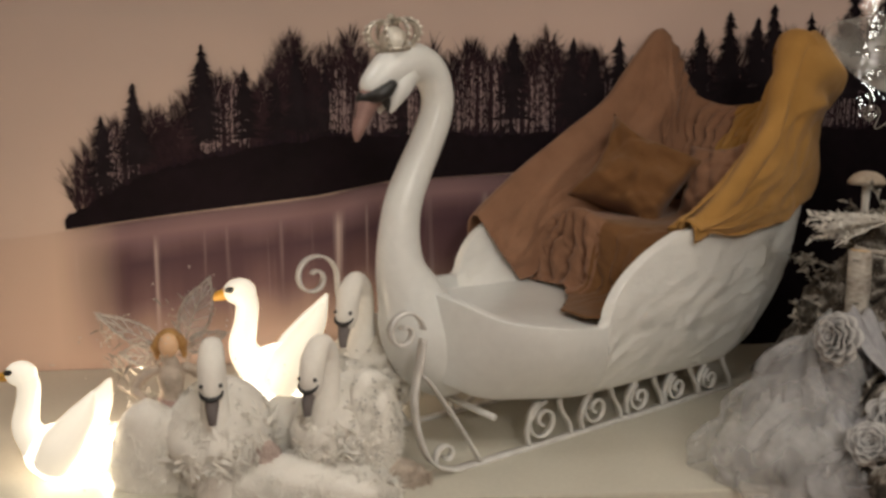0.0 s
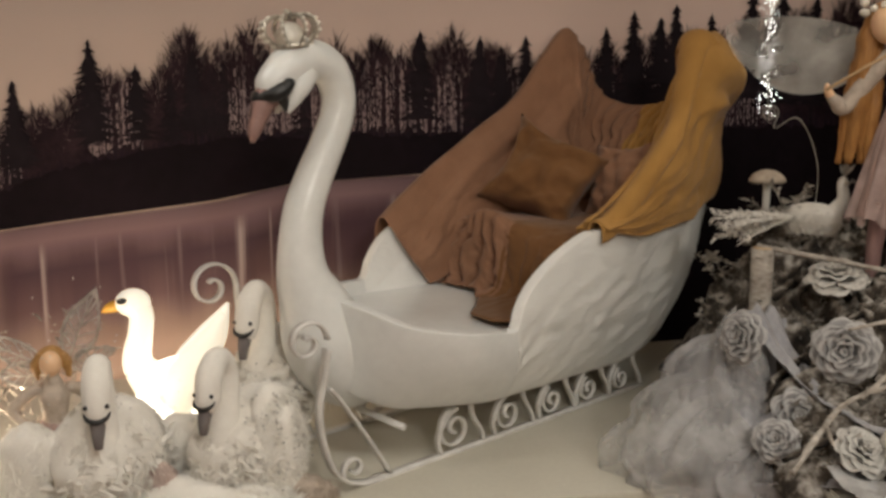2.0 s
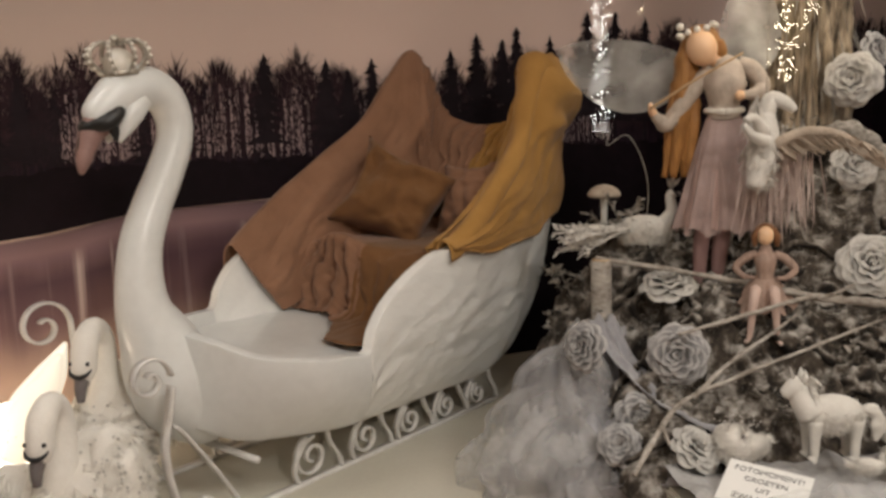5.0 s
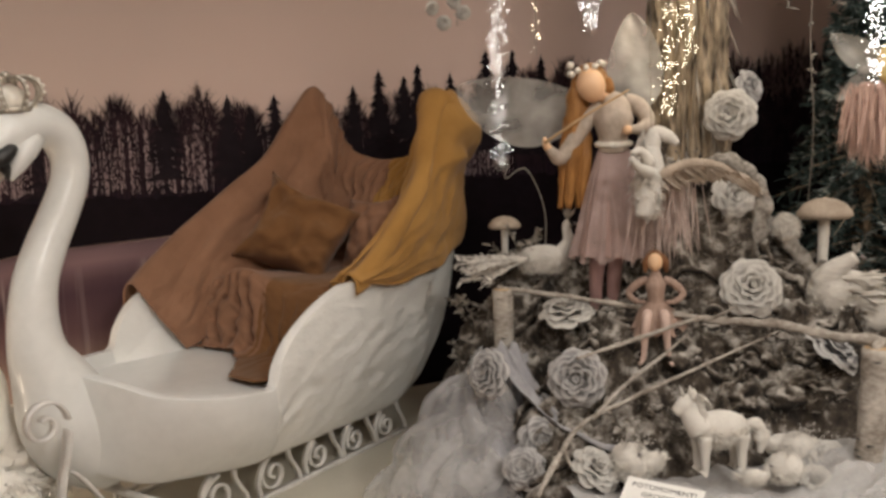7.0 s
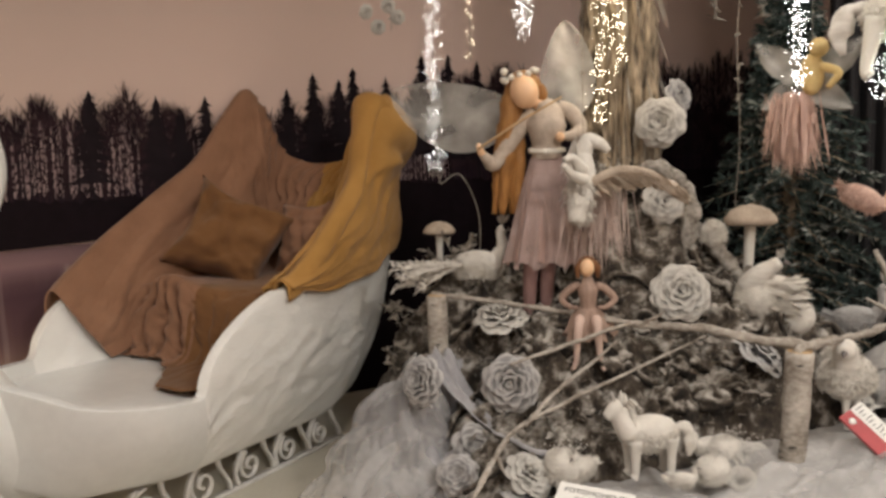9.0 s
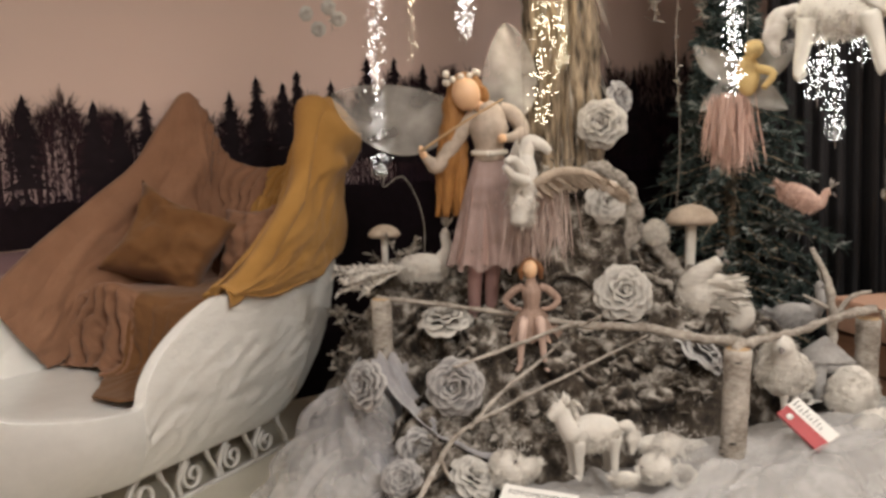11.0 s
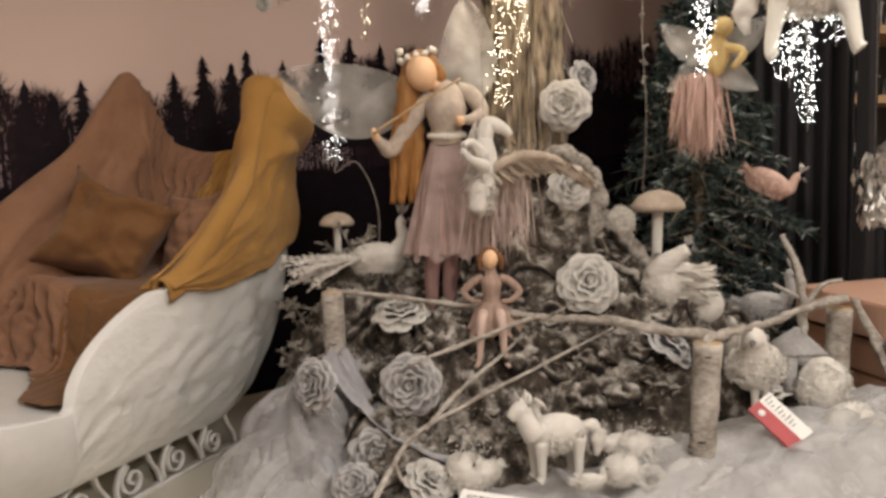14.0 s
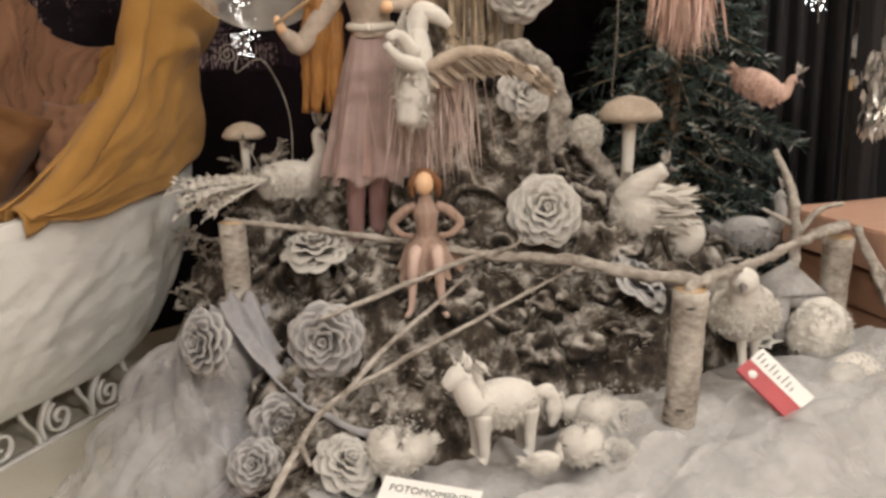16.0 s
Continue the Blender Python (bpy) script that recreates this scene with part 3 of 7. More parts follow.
HALF = [(0.03, 0, 0.57, 0.0, 0, 0.34), (0.04, -0.10, 0.565, 0.03, -0.08, 0.29), (0.07, -0.21, 0.545, 0.10, -0.14, 0.24), (0.15, -0.32, 0.50, 0.2, -0.19, 0.20),
        (0.30, -0.40, 0.47, 0.4, -0.22, 0.17), (0.44, -0.425, 0.455, 0.54, -0.23, 0.15), (0.505, -0.43, 0.455, 0.62, -0.23, 0.147), (0.535, -0.43, 0.525, 0.66, -0.23, 0.145), (0.60, -0.43, 0.60, 0.76, -0.23, 0.143),
        (0.72, -0.43, 0.675, 0.88, -0.23, 0.14), (0.86, -0.43, 0.73, 0.98, -0.23, 0.14), (0.96, -0.43, 0.745, 1.06, -0.23, 0.14), (1.13, -0.43, 0.85, 1.18, -0.23, 0.135), (1.29, -0.425, 0.985, 1.28, -0.23, 0.135), (1.44, -0.41, 1.13, 1.36, -0.23, 0.135), (1.51, -0.395, 1.29, 1.42, -0.22, 0.14),
        (1.60, -0.37, 1.415, 1.48, -0.21, 0.15), (1.70, -0.33, 1.37, 1.53, -0.19, 0.16), (1.79, -0.22, 1.21, 1.56, -0.14, 0.17), (1.81, -0.1, 1.15, 1.57, -0.07, 0.175), (1.81, 0, 1.14, 1.57, 0, 0.175)]
RIM = spline(HALF, 151)
LOOP = [tuple(r) for r in RIM] + [(r[0], -r[1], r[2] + 0.06 * max(0.0, 1 - abs(r[0] - 0.6) / 0.7), r[3], -r[4], r[5]) for r in RIM[-2:0:-1]]


def hull_point(r, k, inset=0.0):
    """Place on the hull: k 0 at the keel, 1 at the rim."""
    f = math.sin(k * math.pi / 2) ** 0.75
    g = k ** 1.15
    rear = min(1.0, max(0.0, (r[0] - 1.05) / 0.55))
    uu = r[3] + (r[0] - r[3]) * (0.45 * f + 0.55 * k) + 0.17 * rear * math.sin(math.pi * k ** 0.8)
    vv = r[4] + (r[1] - r[4]) * f
    s = 1 - inset / max(0.08, math.hypot(vv, 0.25)) if inset else 1
    return Vector((uu, vv * s, r[5] + (r[2] - r[5]) * g))


def hull_mesh(pick, relief=0.0):
    bm2 = bmesh.new()
    K = 34
    idx = [i for i in range(len(LOOP)) if pick(LOOP[i])]
    rings = {}
    for i in range(len(LOOP)):
        rings[i] = None
    def ring(i):
        if rings[i] is None:
            rings[i] = []
            for k in range(K + 1):
                p = hull_point(LOOP[i], k / K)
                if relief:
                    edge = math.sin(math.pi * min(1.0, k / K * 1.1)) if k < K else 0.0
                    p += Vector((0.3, math.copysign(1.0, p.y), 0)) * relief * edge * (fbm(p.x * 7 + p.z * 5, p.z * 22 - p.x * 9, 4.0, 4) + 0.5 * fbm(p.x * 24, p.z * 24, 2.0, 2))
                rings[i].append(bm2.verts.new(p))
        return rings[i]
    for i in idx:
        a, b = ring(i), ring((i + 1) % len(LOOP))
        for k in range(K):
            bm2.faces.new((a[k], b[k], b[k + 1], a[k + 1]))
    return bm2


def soften(ob):
    md = ob.modifiers.new("rounded_rim", "BEVEL")
    md.width, md.segments, md.angle_limit = 0.016, 3, radians(50)
    return ob


bow = part("bow", hull_mesh(lambda r: r[0] < 0.50 and r[2] < 0.9), M_GLOSS, sleigh, "smooth glossy white bow")
soften(thick(bow, 0.042))
wing = part("winged_body", hull_mesh(lambda r: not (r[0] < 0.50 and r[2] < 0.9), 0.009), M_WING, sleigh, "white body with brushed feather relief")
soften(thick(wing, 0.042))
bm = bmesh.new()
ring = [bm.verts.new((r[3], r[4], r[5])) for r in LOOP]
bm.faces.new(ring)
part("keel", bm, M_GLOSS, sleigh)
bm = bmesh.new()
ring = [bm.verts.new(hull_point(r, min(0.93, (0.43 - r[5]) / (r[2] - r[5])) ** (1 / 1.15), 0.045)) for r in LOOP]
for v in ring:
    v.co.x, v.co.z = 0.8 + (v.co.x - 0.8) * 0.93, 0.432 + 0.05 * v.co.y
bm.faces.new(ring)
part("inner_floor", bm, M_GLOSS, sleigh, "flat white inner floor")

NECK = [(0.22, 0.19, 0.03), (0.19, 0.23, 0.09), (0.14, 0.30, 0.135), (0.10, 0.36, 0.150), (0.055, 0.44, 0.145), (0.012, 0.55, 0.112), (-0.022, 0.64, 0.084), (-0.028, 0.74, 0.070), (-0.012, 0.85, 0.063), (0.03, 0.95, 0.059), (0.083, 1.05, 0.056), (0.122, 1.14, 0.054),
        (0.126, 1.215, 0.055), (0.093, 1.28, 0.060), (0.03, 1.305, 0.064), (-0.04, 1.285, 0.066), (-0.095, 1.245, 0.055), (-0.135, 1.215, 0.038), (-0.15, 1.205, 0.02)]
bm = bmesh.new()
nk = spline(NECK, 70)
tube(bm, [(p[0], 0, p[1]) for p in nk], [p[2] for p in nk], 24)
for sgn in (-1, 1):
    tube(bm, [(-0.005, sgn * 0.024, 1.265), (-0.035, sgn * 0.034, 1.225), (-0.062, sgn * 0.036, 1.180), (-0.076, sgn * 0.032, 1.145)], [0.040, 0.036, 0.022, 0.005], 14, n=16)
part("neck_and_head", bm, M_GLOSS, sleigh, "curved glossy white neck and head")
bm = bmesh.new()
bk = spline([(-0.112, 1.210, 0.044), (-0.140, 1.175, 0.036), (-0.160, 1.130, 0.027), (-0.175, 1.085, 0.018), (-0.181, 1.058, 0.006)], 20)
tube(bm, [(p[0], 0, p[1]) for p in bk], [p[2] for p in bk], 16)
part("beak", bm, M_PINKBEAK, sleigh, "dull pink beak")
bm = bmesh.new()
for sgn in (-1, 1):
    tube(bm, [(-0.150, sgn * 0.020, 1.192), (-0.128, sgn * 0.044, 1.198), (-0.104, sgn * 0.054, 1.212), (-0.080, sgn * 0.060, 1.236)], [0.016, 0.022, 0.023, 0.015], 12, n=16)
    tube(bm, [(-0.108, sgn * 0.046, 1.205), (-0.098, sgn * 0.046, 1.175), (-0.090, sgn * 0.042, 1.148)], [0.020, 0.014, 0.004], 10, n=10)
    ball(bm, (-0.082, sgn * 0.058, 1.232), (0.016, 0.012, 0.014), 10, 8)
tube(bm, [(-0.118, -0.04, 1.200), (-0.15, -0.024, 1.192), (-0.163, 0, 1.186), (-0.15, 0.024, 1.192), (-0.118, 0.04, 1.200)], 0.015, 8, n=14)
tube(bm, [(-0.150, 0, 1.200), (-0.176, 0, 1.140), (-0.186, 0, 1.090)], [0.020, 0.010, 0.004], 8, n=10)
part("face_mask", bm, M_BLACK, sleigh, "black painted mask and eyes")


def spiral(cx, cz, r0, turns, start, vv, direction=1, shrink=0.18, n=40):
    out = []
    for i in range(n):
        f = i / (n - 1)
        a = start + direction * turns * 2 * math.pi * f
        r2 = r0 * (1 - f * (1 - shrink))
        out.append((cx + r2 * math.cos(a), vv, cz + r2 * math.sin(a)))
    return out


def bar(bm2, pts, n=None, w=0.022, t=0.008):
    tube(bm2, pts, 0.01, flat=((0, 1, 0), w, t), n=n)


for vv, name in ((-0.22, "near"), (0.22, "far")):
    bm = bmesh.new()
    bar(bm, [(1.50, vv, 0.005), (1.0, vv, 0.005), (0.5, vv, 0.005), (0.12, vv, 0.005), (0.02, vv, 0.012), (-0.06, vv, 0.06), (-0.105, vv, 0.16), (-0.12, vv, 0.28), (-0.10, vv, 0.38), (-0.085, vv, 0.46)], 60, 0.034, 0.010)
    part("runner", bm, M_IRON, sleigh)
    bm = bmesh.new()
    top_c = (-0.155, 0.49) if vv < 0 else (-0.225, 0.60)
    rr = 0.07 if vv < 0 else 0.085
    pts = spiral(top_c[0], top_c[1], rr, 1.35, 0.0, vv, 1)
    if vv > 0:
        pts = [(-0.11, vv, 0.40), (-0.13, vv, 0.48), (-0.138, vv, 0.55)] + pts
    bar(bm, pts, None, 0.026)
    part("scroll", bm, M_IRON, sleigh)
    bm = bmesh.new()
    bar(bm, [(-0.085, vv, 0.34), (-0.05, vv, 0.30), (0.04, vv, 0.17), (0.14, vv, 0.01)], 16, 0.03)
    part("strut", bm, M_IRON, sleigh)
    bm = bmesh.new()
    bar(bm, spiral(0.0, 0.065, 0.05, 1.2, -1.4, vv, -1), None, 0.024)
    part("scroll", bm, M_IRON, sleigh)
    for k, (ux, rr) in enumerate(((0.42, 0.075), (0.68, 0.065), (0.92, 0.058), (1.14, 0.054), (1.35, 0.05))):
        bm = bmesh.new()
        bar(bm, spiral(ux, 0.012 + rr, rr, 1.45, math.pi * 0.6, vv, 1), None, 0.024)
        part("scroll", bm, M_IRON, sleigh)
        bm = bmesh.new()
        bar(bm, [(ux - 0.065, vv, 0.012), (ux - 0.075, vv, 0.07), (ux - 0.035, vv, 0.135), (ux + 0.01, vv, 0.155)], 12, 0.024)
        bar(bm, [(ux + 0.075, vv, 0.16), (ux + 0.085, vv, 0.11), (ux + 0.125, vv, 0.05), (ux + 0.135, vv, 0.012)], 12, 0.024)
        part("scroll_stay", bm, M_IRON, sleigh)
bm = bmesh.new()
for uu in (0.2, 0.75, 1.3):
    tube(bm, [(uu, -0.22, 0.145), (uu, 0.22, 0.145)], 0.012, 8)
part("cross_stay", bm, M_IRON, sleigh)

# silver crown on the head
crown = thing("crown", "small silver crown with pearl-beaded arches", "crown", SL @ pose(-0.035, 0, 1.335, 0, -8, 0))
bm = bmesh.new()
lathe(bm, [(0.050, 0), (0.056, 0.0), (0.057, 0.014), (0.052, 0.016), (0.050, 0.0)], sides=28)
part("band", bm, M_SILVER, crown)
for k in range(8):
    a = k * math.pi / 4
    bm = bmesh.new()
    ps = spline([(0.054, 0.012), (0.084, 0.045), (0.080, 0.080), (0.045, 0.098), (0.012, 0.088)], 16)
    tube(bm, [(p[0] * math.cos(a), p[0] * math.sin(a), p[1]) for p in ps], 0.0065, 7)
    part("arch", bm, M_SILVER, crown)
    bm = bmesh.new()
    for p in ps[::2]:
        ball(bm, ((p[0] + 0.006) * math.cos(a), (p[0] + 0.006) * math.sin(a), p[1]), 0.0065, 8, 6)
    part("pearls", bm, M_PEARL, crown, kind="stuff")
bm = bmesh.new()
ball(bm, (0, 0, 0.104), 0.014, 12, 8)
part("finial", bm, M_SILVER, crown)
bm = bmesh.new()
ball(bm, (0, 0, 0.03), (0.047, 0.047, 0.05), 16, 10)
part("lining", bm, M_PEARL, crown)

# ---------------------------------------------------------------- throws and cushions in the sleigh
FAR_EDGE = spline([(0.61, 0.395, 0.735), (0.74, 0.40, 0.835), (0.90, 0.40, 0.94), (1.12, 0.39, 1.075), (1.35, 0.38, 1.215), (1.52, 0.36, 1.41), (1.62, 0.34, 1.525), (1.68, 0.32, 1.50)], 60)
FAR_FOOT = spline([(0.79, 0.33, 0.455), (0.86, 0.30, 0.49), (0.94, 0.28, 0.62), (1.08, 0.26, 0.69), (1.25, 0.23, 0.72), (1.40, 0.20, 0.73), (1.50, 0.17, 0.74), (1.55, 0.13, 0.74)], 60)
BACK_EDGE = spline([(1.68, 0.32, 1.50), (1.72, 0.29, 1.42), (1.76, 0.23, 1.25), (1.785, 0.12, 1.19), (1.79, 0.0, 1.18), (1.785, -0.12, 1.20), (1.755, -0.23, 1.26), (1.70, -0.30, 1.39), (1.66, -0.33, 1.45)], 60)
BACK_FOOT = spline([(1.55, 0.13, 0.74), (1.55, 0.10, 0.74), (1.54, 0.0, 0.74), (1.54, -0.10, 0.74), (1.54, -0.2, 0.74)], 60)
NEAR_EDGE = spline([(0.90, -0.40, 0.765), (1.13, -0.395, 0.875), (1.29, -0.39, 1.01), (1.44, -0.38, 1.155), (1.51, -0.365, 1.315), (1.59, -0.345, 1.44), (1.66, -0.33, 1.45)], 60)
NEAR_FOOT = spline([(0.94, -0.36, 0.70), (1.1, -0.32, 0.72), (1.3, -0.27, 0.73), (1.45, -0.24, 0.74), (1.52, -0.22, 0.74), (1.54, -0.2, 0.74)], 60)


def pick(tab, a):
    f = a * (len(tab) - 1)
    i = min(int(f), len(tab) - 2)
    return tab[i] + (tab[i + 1] - tab[i]) * (f - i)


def hung(top, foot, sag, push, seed, fold=0.012, freq=26.0, slant=0.4, fdir=(-0.35, 0.2, 0.4), gather=0.25, sharp=False):
    """Cloth from an upper line to a lower one, sagging, with gathered folds."""
    def fn(a, b):
        t, f = pick(top, a), pick(foot, a)
        p = Vector(t) + (Vector(f) - Vector(t)) * b
        s = math.sin(math.pi * b)
        p += Vector(push) * s * sag
        wave = math.sin((a + slant * b) * freq + 3 * fbm(a * 3, b * 3, seed))
        wave = 2 * abs(wave) ** 0.55 - 1 if sharp else wave
        w = fold * (gather + s) * (wave + 0.8 * fbm(a * 7, b * 4, seed + 5))
        p += Vector(fdir).normalized() * w
        return p
    return fn


throw_a = thing("throw", "rose-brown jersey throw spread over one wing and the sleigh's backrest", "throw", SL)
bm = bmesh.new()
sheet(bm, hung(FAR_EDGE, FAR_FOOT, 0.05, (-0.3, -0.45, -0.1), 1.0, 0.009, 11, 0.9, (-0.5, -1.0, 0.3), 0.15), 170, 70)
thick(part("side_panel", bm, M_ROSEBROWN, throw_a), 0.006)
bm = bmesh.new()
half = hung(BACK_EDGE, BACK_FOOT, 0.09, (-0.6, 0.0, -0.1), 2.0, 0.024, 46, 0.05, (-1.0, 0.1, 0.15), 0.55, True)
sheet(bm, lambda a, b: half(a * 0.5, b), 200, 60)
thick(part("back_panel", bm, M_ROSEBROWN, throw_a, "gathered folds hanging from the wing tip"), 0.006)
bm = bmesh.new()
sheet(bm, lambda a, b: Vector(pick(FAR_EDGE, a)) + Vector((0.02 * b, 0.085 * math.sin(b * 1.9) + 0.010 * b * math.sin(a * 30), 0.012 * math.sin(b * 3.1) - b * b * (0.16 + 0.16 * a))), 80, 12)
thick(part("outer_overhang", bm, M_ROSEBROWN, throw_a), 0.006)

throw_b = thing("throw", "mustard yellow jersey throw draped over the sleigh's open-side wing", "throw", SL)
bm = bmesh.new()
sheet(bm, hung(NEAR_EDGE, NEAR_FOOT, 0.06, (-0.2, 0.5, -0.1), 4.0, 0.012, 20, 0.8), 110, 50)
thick(part("inner_panel", bm, M_MUSTARD, throw_b), 0.006)
bm = bmesh.new()
sheet(bm, lambda a, b: half(0.5 + a * 0.5, b), 160, 60)
thick(part("back_panel", bm, M_MUSTARD, throw_b), 0.006)
i0 = next(i for i, r in enumerate(LOOP) if r[0] > 0.90)
i1 = next(i for i, r in enumerate(LOOP) if r[0] > 1.788)


def outer(a, b):
    """Outside of the wing: from the rim down to a slanting hem."""
    f = i0 + a * (i1 - i0)
    i = int(f)
    r = np.array(LOOP[i]) + (np.array(LOOP[i + 1]) - np.array(LOOP[i])) * (f - i)
    hem = float(np.interp(r[0], [0.90, 0.98, 1.29, 1.50, 1.64, 1.72, 1.79], [0.745, 0.715, 0.70, 0.75, 0.83, 0.93, 1.0]))
    hem += 0.012 * math.sin(a * 24)
    k1 = max(0.05, (hem - r[5]) / (r[2] - r[5])) ** (1 / 1.15)
    k = 1 - (1 - k1) * b
    p = hull_point(tuple(r), k)
    rear = min(1.0, max(0.0, (a - 0.55) / 0.25))
    out = Vector((0.25 + 0.6 * rear, -1.0 + 0.5 * rear, 0.1)).normalized()
    crease = sum(h2 * math.exp(-((b - (c0 + sl2 * a)) / w2) ** 2) for h2, c0, sl2, w2 in ((0.026, -0.75, 1.25, 0.05), (0.018, -0.35, 1.05, 0.04), (-0.02, -0.60, 1.25, 0.05)))
    fold = math.sin((a * 1.0 - 0.75 * b) * 13 + 2.5 * fbm(a * 3, b * 2, 9.0)) * 0.35 + fbm(a * 6, b * 6, 3.0) * 0.8
    d = 0.026 + (crease + 0.012 * (fold + 0.6)) * min(1, b * 3) + rear * 0.15 * (0.25 + 0.75 * math.sin(math.pi * min(1, b * 1.7 + 0.15))) * (1 - 0.35 * b)
    return p + out * d + Vector((0, 0.045 * (1 - b) ** 8, 0.040 * (1 - b) ** 4))


def rim_cover(a, b):
    """Cloth rolled over the rim, from its inside to its outside."""
    f = i0 + a * (i1 - i0)
    i = int(f)
    r = np.array(LOOP[i]) + (np.array(LOOP[i + 1]) - np.array(LOOP[i])) * (f - i)
    t = Vector((LOOP[i + 1][0] - LOOP[i][0], LOOP[i + 1][1] - LOOP[i][1], 0)).normalized()
    out = Vector((t.y, -t.x, 0))
    an = math.pi * (1.15 * b - 0.08)
    w = 0.043 + 0.010 * fbm(a * 9, b * 3, 2.0) + 0.05 * math.exp(-((r[0] - 1.68) / 0.09) ** 2)
    return Vector((r[0], r[1], r[2] - 0.025 + 0.02 * math.exp(-((r[0] - 1.64) / 0.06) ** 2))) - out * (0.018 + w * math.cos(an)) + Vector((0, 0, 0.062 * math.sin(an)))


bm = bmesh.new()
sheet(bm, rim_cover, 150, 18)
thick(part("rim_fold", bm, M_MUSTARD, throw_b), 0.006)
bm = bmesh.new()
sheet(bm, outer, 150, 60)
thick(part("outer_panel", bm, M_MUSTARD, throw_b, "smooth outer panel with a slanting hem"), 0.006)

SEATPATH = spline([(1.56, 0.77), (1.40, 0.725), (1.17, 0.715), (1.02, 0.71), (0.945, 0.685), (0.915, 0.61), (0.90, 0.52), (0.865, 0.455), (0.74, 0.446), (0.55, 0.444)], 80)


def seat_fn(a, b):
    v = -0.36 + 0.68 * a
    cut = float(np.interp(v, [-0.36, -0.25, -0.12, 0.0, 0.1, 0.32], [0.95, 1.0, 0.99, 0.88, 0.79, 0.80]))
    p = pick(SEATPATH, b * cut)
    front = min(1, max(0, (b - 0.45) / 0.2)) * (1 - 0.8 * max(0, b * cut - 0.85) / 0.15)
    gather = 1.0 if v > 0.02 else 0.25
    w = 0.026 * front * gather * (2 * abs(math.sin(v * 44 + 3.0 * fbm(v * 5, b * 3, 1.0))) ** 0.55 - 1) + 0.012 * fbm(v * 6, b * 8, 7.0)
    bulge = 0.05 * math.exp(-((v - 0.13) / 0.12) ** 2) * math.exp(-((b - 0.5) / 0.12) ** 2)
    return Vector((p[0] - w - bulge, v + 0.25 * max(0, b * cut - 0.9) * (-1), p[1] + w * 0.5 + bulge * 1.2))


throw_c = thing("throw", "brown jersey throw over the sleigh's bench, trailing on its floor", "throw", SL)
bm = bmesh.new()
sheet(bm, lambda a, b: seat_fn(a * 0.56, b), 80, 110)
thick(part("bench_cover", bm, M_BROWN, throw_c), 0.006)
bm = bmesh.new()
sheet(bm, lambda a, b: seat_fn(0.53 + a * 0.47, b) + Vector((-0.006, 0, 0.006)), 110, 110)
thick(part("gathered_end", bm, M_ROSEBROWN, throw_c, "rose-brown end gathered in deep folds"), 0.006)
bm = bmesh.new()
box(bm, (0.955, -0.28, 0.445), (1.38, 0.26, 0.69), 0.02)
tagged(part("bench", bm, M_GLOSS), "white wooden bench under a brown throw in the sleigh", "bench").matrix_basis = SL


def pillow(name, label, m, w, h, t, material, seed):
    ob = thing(name, label, "cushion", m, "cushions in the sleigh")
    bm = bmesh.new()
    for side in (-1, 1):
        def fn(a, b, side=side):
            x, y = 2 * a - 1, 2 * b - 1
            px, py = x * (1 - 0.24 * (1 - y * y) * abs(x) ** 2) + 0.07 * fbm(x, y, seed), y * (1 - 0.24 * (1 - x * x) * abs(y) ** 2) + 0.07 * fbm(x, y, seed + 9)
            th = (max(0, 1 - x ** 4) * max(0, 1 - y ** 4)) ** 0.55
            th *= 1 + 0.55 * fbm(x * 1.6, y * 1.6, seed + side) + 0.22 * math.sin(6 * x + 5 * y + 3 * fbm(x, y, seed)) * abs(x * y)
            return Vector((px * w / 2, side * th * t / 2, py * h / 2))
        sheet(bm, fn, 28, 28)
    bmesh.ops.remove_doubles(bm, verts=bm.verts, dist=0.0008)
    part("cover", bm, material, ob)
    return ob


pillow("cushion", "brown jersey cushion leaning in the sleigh's far corner", SL @ pose(1.24, 0.11, 0.875, -24, 26, -58), 0.45, 0.42, 0.24, M_BROWN, 2.0)
pillow("cushion", "light brown cushion leaning beside the darker one", SL @ pose(1.47, -0.14, 0.86, -20, -6, -88), 0.36, 0.36, 0.18, M_ROSEBROWN, 6.0)


# ---------------------------------------------------------------- small makers
EYE_XY = (0.35, 0.0)


def facing(x, y, z, turn=0.0, tilt=0.0, lean=0.0):
    """A pose whose -y side looks at the walk, then turned and tipped."""
    dx, dy = EYE_XY[0] - x, EYE_XY[1] - y
    return pose(x, y, z, 0, 0, math.degrees(math.atan2(dx, -dy)) + turn) @ pose(0, 0, 0, tilt, lean, 0)


def blades(bm, n, fn, length, width, droop=0.3, mi=0, r=rng):
    """Narrow bent blades; fn() gives a root and an outward direction."""
    for _ in range(n):
        p, d = fn()
        d = Vector(d).normalized()
        L2, w = length * r.uniform(0.6, 1.3), width * r.uniform(0.6, 1.3)
        side = d.cross(Vector((r.uniform(-1, 1), r.uniform(-1, 1), r.uniform(-1, 1)))).normalized() * w
        q1 = p + d * L2 * 0.55 - Vector((0, 0, droop * L2 * 0.15))
        q2 = p + d * L2 - Vector((0, 0, droop * L2 * 0.6))
        a = [bm.verts.new(v) for v in (p - side * 0.5, p + side * 0.5, q1 + side, q1 - side, q2)]
        bm.faces.new(a[:4]).material_index = mi
        bm.faces.new((a[3], a[2], a[4])).material_index = mi


